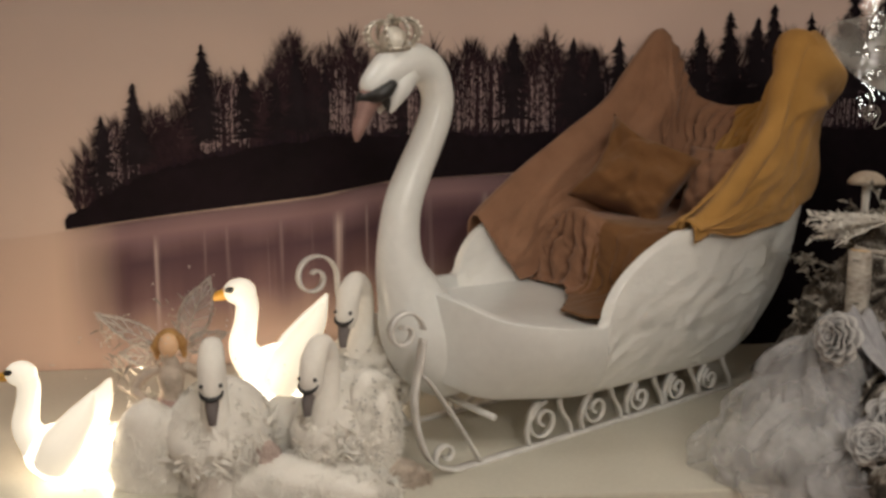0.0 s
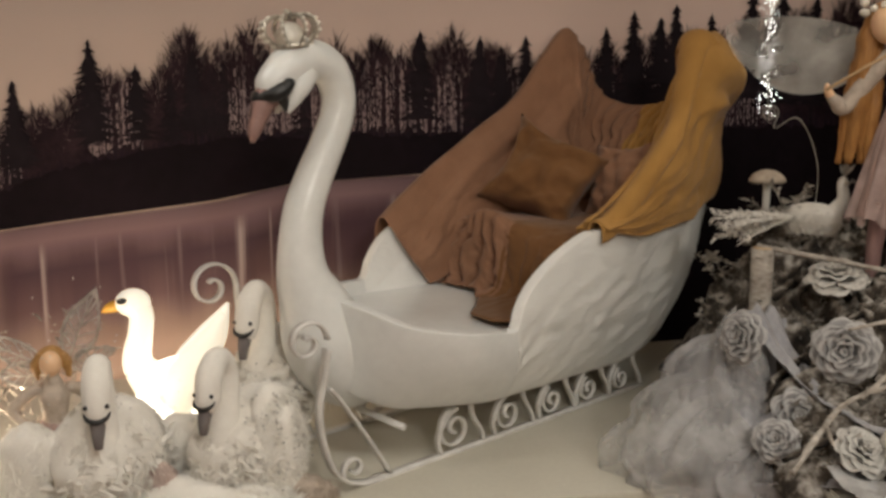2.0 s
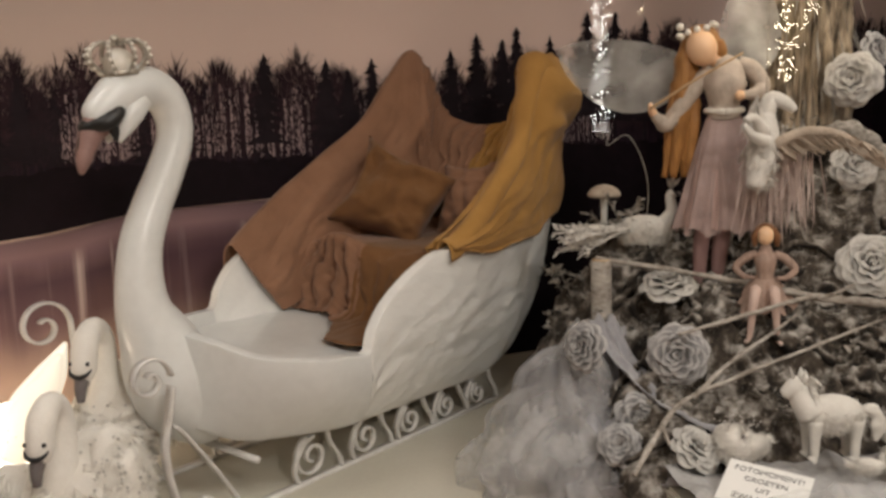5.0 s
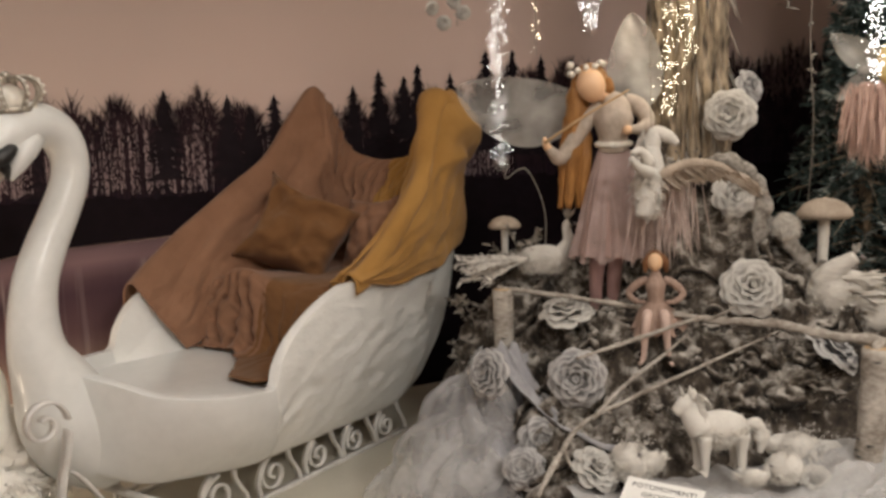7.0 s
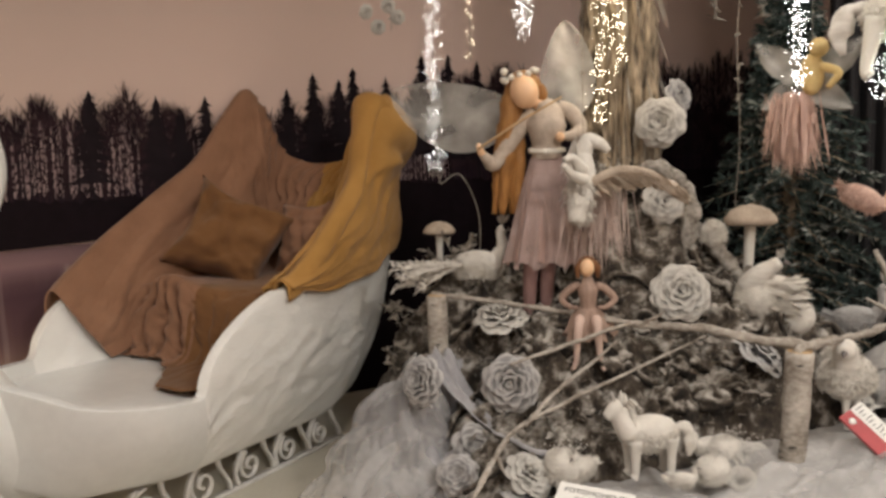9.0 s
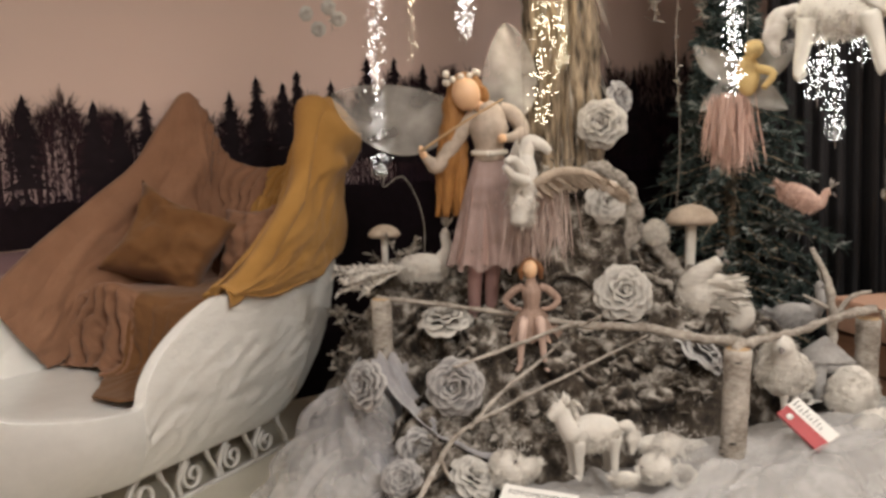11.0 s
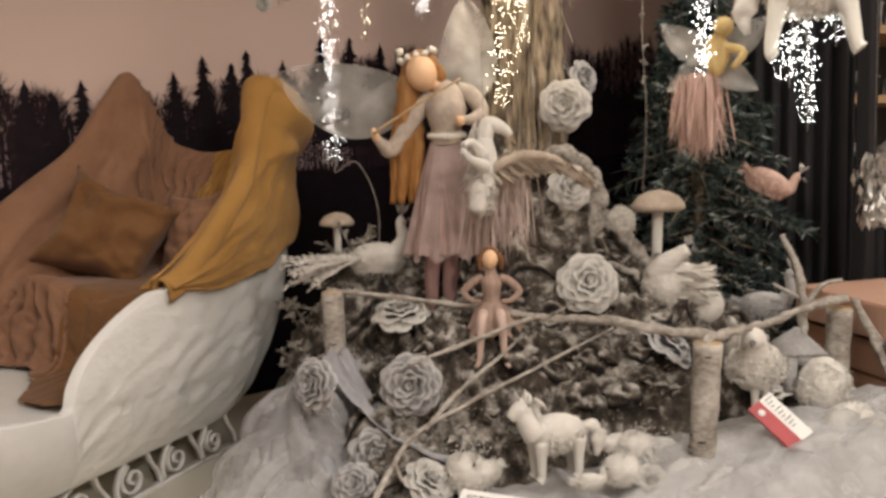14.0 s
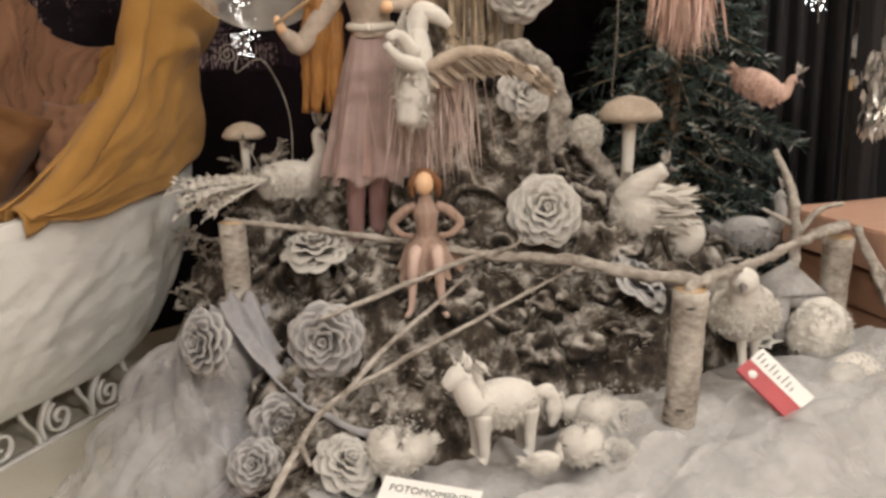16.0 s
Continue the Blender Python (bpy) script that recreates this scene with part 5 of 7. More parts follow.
for k in range(34):
    x, y = rr.uniform(1.35, 2.8), rr.uniform(2.1, 2.7)
    a = rr.uniform(0, 6.28)
    L2 = rr.uniform(0.10, 0.26)
    pts = []
    for f in np.linspace(0, 1, 6):
        px_, py_ = x + math.cos(a) * L2 * f + rr.gauss(0, 0.012), y + math.sin(a) * L2 * f * 0.6
        pts.append((px_, py_, mound_h(px_, py_) + 0.004 + 0.03 * math.sin(f * 3.1)))
    bm = bmesh.new()
    tube(bm, pts, [0.016, 0.013, 0.006], 8, n=16, wobble=0.5)
    part("root", bm, M_MOUND, mound)

# tree trunk
tree = thing("tree_trunk", "thick rough grey-brown tree trunk rising from the mound to the ceiling", "tree")
bm = bmesh.new()


def trunk_fn(a, b):
    z = 0.75 + 2.22 * b
    an = 2 * math.pi * a
    flare = 0.16 * math.exp(-b * 9)
    rad = 0.150 - 0.010 * b + flare * (1 + 0.5 * math.sin(an * 5 + 1))
    groove = abs(fbm(math.cos(an) * 6, math.sin(an) * 6, z * 1.2, 4)) * 0.085 + 0.026 * fbm(math.cos(an) * 16, math.sin(an) * 16, z * 4, 3)
    lean = 0.065 + 0.02 * b
    return Vector((TRUNK[0] + lean + (rad - groove) * math.cos(an), TRUNK[1] + (rad - groove) * math.sin(an), z))


sheet(bm, trunk_fn, 160, 120, closed=True)
part("trunk", bm, M_BARK, tree)
bm = bmesh.new()
blades(bm, 80, lambda: ((lambda an, z: (Vector((TRUNK[0] + 0.075 + 0.14 * math.cos(an), TRUNK[1] + 0.15 * math.sin(an), z)), Vector((math.cos(an) * 0.4, math.sin(an) * 0.4, -1))))(rr.uniform(3.3, 6.2), rr.uniform(1.0, 2.3))), 0.14, 0.003, 0.2, r=rr)
part("bark_fibre", bm, M_FROST, tree, "pale fibres hanging down the bark", kind="stuff")

# ---------------------------------------------------------------- snow bank in front
def snow_h(x, y):
    h = 0.205 + 0.035 * fbm(x * 3, y * 3, 2.0) + 0.018 * fbm(x * 11, y * 11, 5.0)
    h += 0.115 * min(1.0, max(0.0, (x - 1.85) / 0.3)) * min(1.0, max(0.0, (2.10 - y) / 0.25)) * min(1.0, max(0.0, (y - 1.36) / 0.2))
    return h - 0.25 * max(0, (1.36 - y)) / 0.16 if y < 1.36 else h


bm = bmesh.new()
sheet(bm, lambda a, b: Vector((1.30 + 2.1 * a, 1.22 + 1.2 * b, max(0.13, snow_h(1.30 + 2.1 * a, 1.22 + 1.2 * b)) if 0 < b else 0.10)), 150, 90)
tagged(part("snow_bank", bm, M_SNOW), "white cotton snow spread over the display base", "artificial snow", kind="stuff")


# ---------------------------------------------------------------- roses
def petal_mesh(w, h, cup, curl, seed):
    """A curved paper petal; the last row is its pale rolled rim."""
    bm = bmesh.new()
    def fn(a, b):
        x = (a - 0.5) * 2
        wid = w * (math.sin(math.pi * (0.14 + 0.66 * b)) ** 0.55)
        roll = curl * b ** 3 + (0.05 if b > 0.99 else 0.0)
        return Vector((x * wid, -cup * x * x * w + roll + 0.018 * math.sin(8 * a + seed) * b, h * b * (1 - 0.28 * x * x * b * b) + 0.022 * h * math.sin(a * 13 + seed) * b * b - (0.02 if b > 0.99 else 0.0)))
    sheet(bm, fn, 8, 7)
    for i, f in enumerate(bm.faces):
        f.material_index = 1 if i % 7 == 6 else 0
    me = bpy.data.meshes.new("petal")
    bm.to_mesh(me)
    bm.free()
    for p in me.polygons:
        p.use_smooth = True
    return me


LAYERS = ((0.20, 0.36, 1.0, 0.02, 3, 0.03, 6, 0.20), (0.28, 0.44, 0.8, 0.07, 5, 0.10, 14, 0.16), (0.34, 0.50, 0.62, 0.12, 6, 0.17, 27, 0.12),
          (0.40, 0.56, 0.46, 0.16, 7, 0.24, 43, 0.08), (0.45, 0.62, 0.36, 0.18, 8, 0.31, 60, 0.04), (0.48, 0.66, 0.26, 0.16, 8, 0.37, 76, 0.0))
PETALS = {}
for key, material, rim in (("grey", M_ROSE, M_ROSERIM), ("ivory", M_ROSEWARM, M_IVORYRIM)):
    for lay, spec in enumerate(LAYERS):
        me = petal_mesh(*spec[:4], lay + 1)
        me.materials.append(material)
        me.materials.append(rim)
        PETALS[key, lay] = me
bm = bmesh.new()
ball(bm, (0, 0, 0.25), (0.07, 0.07, 0.24), 10, 8)
HEART = bpy.data.meshes.new("heart")
bm.to_mesh(HEART)
bm.free()
HEART.materials.append(M_ROSE)


def rose(label, at, normal, r, key="grey", seed=0, tight=1.0):
    """A paper rose: rings of overlapping petals opening towards the normal."""
    q = Vector(normal).normalized().to_track_quat("Z", "Y").to_matrix().to_4x4()
    ob = thing("paper_rose", label, "flower", Matrix.Translation(at) @ q @ Matrix.Scale(r, 4), "paper roses")
    rs = random.Random(seed)
    h = new("heart", HEART)
    h.parent = ob
    for lay, (w, ht, cup, curl, n, rad, tip, lift) in enumerate(LAYERS):
        for k in range(n):
            o = new("petal", PETALS[key, lay])
            o.parent = ob
            a = 360 * k / n + lay * 31 + rs.uniform(-9, 9)
            o.matrix_basis = pose(0, 0, lift, 0, 0, a) @ pose(0, rad, 0, -(tip * tight + rs.uniform(-7, 7)), rs.uniform(-5, 5), rs.uniform(-8, 8))
    return ob


ROSES = [((1.455, 2.29, 0.462), (-0.6, -1, 0.2), 0.105, "grey", "grey paper rose on the mound's dark flank"),
         ((1.525, 2.51, 0.630), (-0.2, -0.3, 1.1), 0.105, "ivory", "ivory paper rose lying behind the birch rail"),
         ((1.33, 2.30, 0.27), (-0.2, -1, 0.25), 0.085, "grey", "grey paper rose with a dark open heart beside tulle"),
         ((2.11, 2.30, 0.70), (-0.5, -1, 0.45), 0.115, "ivory", "large pale paper rose on the mound"),
         ((2.29, 2.13, 0.50), (0.5, -0.6, 0.9), 0.11, "grey", "grey paper rose under the birch rail"),
         ((2.21, 2.56, 1.295), (-0.9, -1, 0.1), 0.105, "ivory", "white paper rose fixed to the tree trunk"),
         ((2.32, 2.60, 1.395), (0.3, -1, 0.2), 0.075, "grey", "small grey paper rose fixed to the tree trunk"),
         ((2.14, 2.44, 1.01), (-0.2, -1, 0.1), 0.09, "ivory", "pale paper rose at the foot of the trunk"),
         ((1.19, 2.38, 0.48), (-1, -0.5, 0.3), 0.09, "grey", "grey paper rose on the tulle by the birch post"),
         ((1.40, 2.06, 0.25), (0.2, -0.7, 0.9), 0.085, "ivory", "ivory paper rose lying on the snow"),
         ((1.24, 2.22, 0.22), (-0.5, -0.8, 0.6), 0.075, "grey", "grey paper rose on the tulle's edge"),]
for i, (p, n, r, key, lab) in enumerate(ROSES):
    rose(lab, p, n, r * 0.90, key, i)


# ---------------------------------------------------------------- birch fence
def log(bm, a, b, r, mi=0):
    tube(bm, [a, tuple((np.array(a) + np.array(b)) / 2 + np.array((0.004, 0, 0))), b], [r, r * 0.96, r * 1.02], 16, n=18, wobble=0.12, mi=mi)


def post(label, x, y, z0, z1, r, lean=(0, 0)):
    ob = thing("birch_post", label, "post", group="birch fence posts")
    bm = bmesh.new()
    log(bm, (x, y, z0), (x + lean[0], y + lean[1], z1), r)
    part("stem", bm, M_BIRCH, ob)
    bm = bmesh.new()
    lathe(bm, [(0.001, 0.0), (r * 0.9, 0.0), (r * 0.9, 0.003), (0.001, 0.004)], (x + lean[0], y + lean[1], z1), 16)
    part("cut_end", bm, M_CUTWOOD, ob, "bare sawn end")
    bm = bmesh.new()
    for _ in range(14):
        an, z = rr.uniform(0, 6.28), rr.uniform(z0, z1)
        f = (z - z0) / (z1 - z0)
        tube(bm, [(x + lean[0] * f + r * 1.0 * math.cos(an + d), y + lean[1] * f + r * 1.0 * math.sin(an + d), z) for d in (-0.3, 0, 0.3)], [0.0006, 0.0028, 0.0006], 5)
    part("bark_marks", bm, M_BLACK, ob, kind="stuff")
    return ob


post("pale birch log post with bark at the sleigh's rear", 1.335, 2.635, 0.10, 0.705, 0.036, (0.012, 0.015))
post("pale birch log post standing in the snow", 2.09, 1.77, 0.16, 0.600, 0.038, (0.035, 0))
post("dark birch log post at the display's far end", 2.90, 1.99, 0.16, 0.57, 0.042, (0.03, 0))


def branch(name, label, pts, radii, twigs=(), n=30, bark=None):
    ob = thing(name, label, "branch")
    bm = bmesh.new()
    tube(bm, pts, radii, 12 if bark else 9, n=n * 2, wobble=0.7)
    part("stem", bm, bark or M_BIRCH, ob)
    for tp, tr in twigs:
        bm = bmesh.new()
        tube(bm, tp, tr, 8, n=18, wobble=0.3)
        part("twig", bm, M_BIRCH, ob)
    return ob


branch("birch_rail", "crooked birch branch lying as a rail on two posts",
       [(1.33, 2.66, 0.712), (1.60, 2.45, 0.675), (1.85, 2.20, 0.634), (1.97, 2.03, 0.640), (2.06, 1.90, 0.622), (2.16, 1.75, 0.615)], [0.0075, 0.0085, 0.011, 0.014, 0.015, 0.014],
       [([(1.86, 2.19, 0.63), (1.88, 2.12, 0.665), (1.90, 2.09, 0.69)], [0.006, 0.003])])
branch("birch_rail", "pale birch branch lying as a rail to the end post", [(2.10, 1.76, 0.605), (2.21, 1.79, 0.612), (2.45, 1.86, 0.600), (2.70, 1.92, 0.612), (2.95, 1.985, 0.605)], [0.014, 0.014, 0.012, 0.014, 0.016])
branch("fallen_branch", "thin forked branch leaning on the mound", [(1.17, 1.96, 0.24), (1.37, 2.115, 0.36), (1.55, 2.12, 0.43), (1.80, 2.11, 0.51), (2.05, 2.09, 0.595)], [0.008, 0.0075, 0.006, 0.005, 0.003],
       [([(1.42, 2.12, 0.38), (1.55, 2.16, 0.46), (1.70, 2.19, 0.53), (1.80, 2.2, 0.59)], [0.007, 0.006, 0.003]), ([(1.30, 2.06, 0.32), (1.31, 2.04, 0.28)], [0.008, 0.003])])
branch("fallen_branch", "thin straight twig across a rose", [(1.40, 2.175, 0.555), (1.58, 2.18, 0.59), (1.76, 2.19, 0.625), (1.86, 2.19, 0.64)], [0.005, 0.006, 0.007, 0.006])
branch("standing_branch", "frosted branch standing behind the end post", [(2.86, 2.10, 0.30), (2.87, 2.09, 0.52), (2.86, 2.10, 0.68), (2.82, 2.14, 0.82)], [0.020, 0.018, 0.014, 0.008],
       [([(2.87, 2.09, 0.56), (2.93, 2.06, 0.64), (2.98, 2.02, 0.66)], [0.012, 0.006]), ([(2.86, 2.10, 0.60), (2.78, 2.14, 0.65)], [0.010, 0.004])])
branch("leaning_branch", "thin stick leaning against the end post", [(2.98, 1.97, 0.60), (3.02, 1.90, 0.42), (3.06, 1.83, 0.22)], [0.012, 0.014, 0.012],
       [([(3.0, 1.93, 0.52), (3.10, 1.86, 0.34), (3.14, 1.80, 0.20)], [0.008, 0.004])])
branch("root_branch", "frosted root looping over at the foot of the trunk", [(2.12, 2.56, 1.12), (2.19, 2.53, 1.125), (2.245, 2.50, 1.08), (2.285, 2.48, 1.0), (2.26, 2.46, 0.90), (2.24, 2.46, 0.80)], [0.030, 0.034, 0.034, 0.032, 0.030, 0.026], bark=M_FROSTROOT)
branch("root_branch", "thick frosted root reaching down from the trunk", [(2.22, 2.55, 1.02), (2.34, 2.45, 0.86), (2.44, 2.36, 0.70), (2.52, 2.28, 0.58)], [0.035, 0.030, 0.026, 0.018], bark=M_FROSTROOT)


# ---------------------------------------------------------------- dolls and animals
standing_fairy("large fairy doll with long orange hair, pink skirt and gauze wings", facing(1.70, 2.56, 0.57))
fairy("small fairy doll in brown and pink sitting on the moss", facing(1.745, 2.30, 0.485, 0), 0.46, M_HAIRB, 0.20, M_DUSKY, M_DUSKY)
bow_ob = thing("violin_bow", "small brown violin bow held by the large fairy doll", "violin bow", facing(1.70, 2.56, 0.57))
bm = bmesh.new()
tube(bm, [(-0.198, -0.10, 0.640), (-0.06, -0.11, 0.725), (0.085, -0.09, 0.806)], [0.0045, 0.0045, 0.003], 6, n=10)
part("stick", bm, M_CUTWOOD, bow_ob)


def quadruped(name, label, m, s, horn=False, thread=0.0, rear=0.0, material=None, group="", wing=False):
    ob = thing(name, label, "animal figure", m, group)
    mt = material or M_FELT
    bm = bmesh.new()
    ball(bm, (0, 0, 0.54 * s), (0.36 * s, 0.20 * s, 0.22 * s), 18, 12)
    tube(bm, [(-0.24 * s, 0, 0.56 * s), (-0.36 * s, 0, 0.72 * s), (-0.40 * s, 0, 0.86 * s)], [0.18 * s, 0.13 * s, 0.105 * s], 14, n=16)
    tube(bm, [(-0.37 * s, 0, 0.88 * s), (-0.46 * s, 0, 0.84 * s), (-0.56 * s, 0, 0.76 * s)], [0.115 * s, 0.10 * s, 0.06 * s], 14, n=12)
    part("body", bm, mt, ob)
    for k, (lx, ly) in enumerate(((-0.22, -0.09), (-0.24, 0.09), (0.24, -0.09), (0.22, 0.09))):
        bm = bmesh.new()
        bend = (-0.14 if lx < 0 else 0.10) * rear
        tube(bm, [(lx * s, ly * s, 0.48 * s), ((lx + bend * 0.6) * s, ly * s, 0.26 * s), ((lx + bend) * s, ly * s, 0.05 * s), ((lx + bend - 0.03) * s, ly * s, 0.0)], [0.10 * s, 0.062 * s, 0.046 * s, 0.056 * s], 10, n=16)
        part("leg", bm, mt, ob)
    for sg in (-1, 1):
        bm = bmesh.new()
        tube(bm, [(-0.36 * s, sg * 0.05 * s, 0.94 * s), (-0.34 * s, sg * 0.065 * s, 1.00 * s), (-0.35 * s, sg * 0.06 * s, 1.07 * s)], [0.035 * s, 0.034 * s, 0.005 * s], 8, n=10)
        part("ear", bm, mt, ob)
        bm = bmesh.new()
        ball(bm, (-0.46 * s, sg * 0.078 * s, 0.86 * s), 0.016 * s, 8, 6)
        part("eye", bm, M_BLACK, ob)
    rq = random.Random(int(s * 1000) + len(label))
    bm = bmesh.new()
    blades(bm, 160, lambda: (Vector((rq.uniform(-0.36, -0.24) * s, rq.gauss(0, 0.03) * s, rq.uniform(0.62, 0.98) * s)), Vector((0.5, rq.gauss(0, 1), -0.2))), 0.14 * s, 0.02 * s, 0.7, r=rq)
    part("mane", bm, M_FEATHER, ob, kind="stuff")
    bm = bmesh.new()
    tube(bm, [(0.32 * s, 0, 0.58 * s), (0.46 * s, 0, 0.56 * s), (0.52 * s, 0, 0.38 * s), (0.50 * s, 0, 0.20 * s)], [0.05 * s, 0.08 * s, 0.08 * s, 0.03 * s], 10, n=16, wobble=0.6)
    part("tail", bm, M_FEATHER, ob)
    bm = bmesh.new()
    blades(bm, 1300, on_ball((0, 0, 0.54 * s), (0.345 * s, 0.185 * s, 0.205 * s), rq, -1, 0.86), 0.09 * s, 0.009 * s, 0.2, r=rq)
    part("fur", bm, M_FEATHER, ob, kind="stuff")
    if horn:
        bm = bmesh.new()
        tube(bm, [(-0.44 * s, 0, 0.94 * s), (-0.50 * s, 0, 1.10 * s)], [0.022 * s, 0.003 * s], 8)
        part("horn", bm, M_GLITTER, ob)
    if wing:
        w = part("wing", (lambda b2: (tube(b2, [(0.0, -0.12 * s, 0.62 * s), (0.25 * s, -0.2 * s, 0.80 * s), (0.62 * s, -0.25 * s, 0.74 * s)], [0.05 * s, 0.05 * s, 0.02 * s], 8, n=16), b2)[1])(bmesh.new()), M_FEATHER, ob)
        b2 = bmesh.new()
        blades(b2, 150, lambda: (lambda f: (Vector((0.62 * s * f, (-0.12 - 0.13 * f) * s, (0.66 + 0.12 * math.sin(f * 2.6)) * s)), Vector((0.35 + f * 0.6, rq.gauss(-0.1, 0.15), -1))))(rq.random()), 0.26 * s, 0.028 * s, 0.0, r=rq)
        part("feathers", b2, M_FEATHER, w, kind="stuff")
    if thread:
        inv = m.inverted()
        up = inv @ (m @ Vector((0, 0, 0.7 * s)) + Vector((0, 0, thread)))
        bm = bmesh.new()
        tube(bm, [(0, 0, 0.66 * s), tuple(up)], 0.0012, 5)
        part("thread", bm, M_FROST, ob)
    return ob


quadruped("unicorn_figure", "white felt unicorn figure standing in the snow", facing(1.72, 1.92, 0.25, 24), 0.235, True)
wh = thing("winged_horse", "white winged toy horse hanging in front of the fairy's skirt", "animal figure")
bm = bmesh.new()
tube(bm, [(1.70, 2.30, 0.96), (1.725, 2.31, 1.03), (1.745, 2.32, 1.12), (1.75, 2.33, 1.18)], [0.024, 0.042, 0.040, 0.027], 14, n=18)
tube(bm, [(1.75, 2.33, 1.17), (1.765, 2.33, 1.225), (1.80, 2.31, 1.215), (1.825, 2.295, 1.19)], [0.027, 0.026, 0.020, 0.011], 12, n=16)
part("body", bm, M_FELT, wh)
for pts in ([(1.72, 2.28, 1.10), (1.66, 2.25, 1.12), (1.625, 2.24, 1.15)], [(1.72, 2.29, 1.13), (1.67, 2.26, 1.17), (1.635, 2.25, 1.165)]):
    bm = bmesh.new()
    tube(bm, pts, [0.022, 0.014, 0.010], 9, n=12)
    part("leg", bm, M_FELT, wh)
bm = bmesh.new()
WSP = spline([(1.755, 2.29, 1.09), (1.83, 2.25, 1.125), (1.92, 2.21, 1.115), (1.995, 2.17, 1.065)], 30)
tube(bm, WSP, [0.018, 0.016, 0.006], 8)
wwing = part("wing", bm, M_MUSH, wh, "grey-brown feathered wing")
bm = bmesh.new()
blades(bm, 260, lambda: (Vector(rr.choice(WSP)) + Vector((0, rr.gauss(-0.005, 0.004), rr.uniform(-0.02, 0.01))), Vector((0.8, -0.3, -0.75 + rr.gauss(0, 0.1)))), 0.06, 0.009, 0.0, r=rr)
part("feathers", bm, M_MUSH, wwing, kind="stuff")
bm = bmesh.new()
blades(bm, 90, lambda: (Vector((1.735, 2.35, rr.uniform(1.08, 1.24))), Vector((-0.3, rr.gauss(0, 0.6), -1))), 0.10, 0.006, 0.0, r=rr)
part("mane", bm, M_FEATHER, wh, kind="stuff")
bm = bmesh.new()
blades(bm, 420, on_ball((1.728, 2.31, 1.06), (0.042, 0.042, 0.10), rr, -1, 0.9), 0.026, 0.004, 0.2, r=rr)
part("fur", bm, M_FEATHER, wh, kind="stuff")
bm = bmesh.new()
blades(bm, 380, lambda: (Vector((1.81 + rr.gauss(0, 0.050), 2.37 + rr.gauss(0, 0.03), 1.06 + rr.gauss(0, 0.03))), Vector((rr.gauss(0, 0.12), rr.gauss(0, 0.1), -1))), 0.20, 0.0024, 0.0, r=rr)
part("tail", bm, M_PALENET, wh, "long pale pink tulle strands", kind="stuff")
bm = bmesh.new()
tube(bm, [(1.75, 2.33, 1.22), (1.75, 2.33, 2.99)], 0.0012, 5)
part("thread", bm, M_FROST, wh)
quadruped("horse_ornament", "bright white flocked horse ornament hanging among fairy lights", facing(2.59, 1.84, 1.40, 175, 0, 0), 0.36, True, 1.28, 0.8, M_FLOCK)


def bird(name, label, m, s, tail="fan", crest=False, material=None, long_neck=True, seed=1, thread=0.0):
    ob = thing(name, label, "bird figure", m)
    mt = material or M_FEATHER
    rb = random.Random(seed)
    bm = bmesh.new()
    ball(bm, (0, 0, 0.28 * s), (0.34 * s, 0.20 * s, 0.20 * s), 18, 12)
    part("body", bm, mt, ob)
    bm = bmesh.new()
    hz = 0.72 if long_neck else 0.52
    tube(bm, [(-0.22 * s, 0, 0.32 * s), (-0.33 * s, 0, (hz - 0.2) * s), (-0.31 * s, 0, hz * s), (-0.36 * s, 0, (hz + 0.05) * s)], [0.13 * s, 0.075 * s, 0.06 * s, 0.065 * s], 12, n=18)
    part("neck_and_head", bm, mt, ob)
    bm = bmesh.new()
    tube(bm, [(-0.40 * s, 0, (hz + 0.04) * s), (-0.50 * s, 0, hz * s)], [0.03 * s, 0.004 * s], 8)
    part("beak", bm, M_GREYBEAK, ob)
    bm = bmesh.new()
    blades(bm, 1500, on_ball((0.01 * s, 0, 0.28 * s), (0.335 * s, 0.20 * s, 0.20 * s), rb, -0.8, 0.80), 0.075 * s, 0.006 * s, 0.2, r=rb)
    part("feathers", bm, mt, ob, kind="stuff")
    bm = bmesh.new()
    if tail == "fan":
        blades(bm, 90, lambda: (Vector((0.24 * s, rb.gauss(0, 0.06) * s, 0.30 * s)), Vector((1, rb.gauss(0, 0.3), rb.uniform(-0.2, 0.55)))), 0.24 * s, 0.016 * s, 0.1, r=rb)
    part("tail", bm, mt, ob, kind="stuff") if tail == "fan" else bm.free()
    if crest:
        bm = bmesh.new()
        blades(bm, 14, lambda: (Vector((-0.33 * s, 0, (hz + 0.1) * s)), Vector((rb.gauss(0, 0.4), rb.gauss(0, 0.2), 1))), 0.15 * s, 0.02 * s, 0, r=rb)
        part("crest", bm, M_GLITTER, ob, kind="stuff")
    bm = bmesh.new()
    for sg in (-1, 1):
        tube(bm, [(0, sg * 0.07 * s, 0.14 * s), (0.0, sg * 0.07 * s, 0.0)], 0.012 * s, 6)
    part("legs", bm, M_FROST, ob)
    if thread:
        up = m.inverted() @ (m @ Vector((0, 0, 0.4 * s)) + Vector((0, 0, thread)))
        bm = bmesh.new()
        tube(bm, [(0, 0, 0.4 * s), tuple(up)], 0.0012, 5)
        part("thread", bm, M_FROST, ob)
    return ob


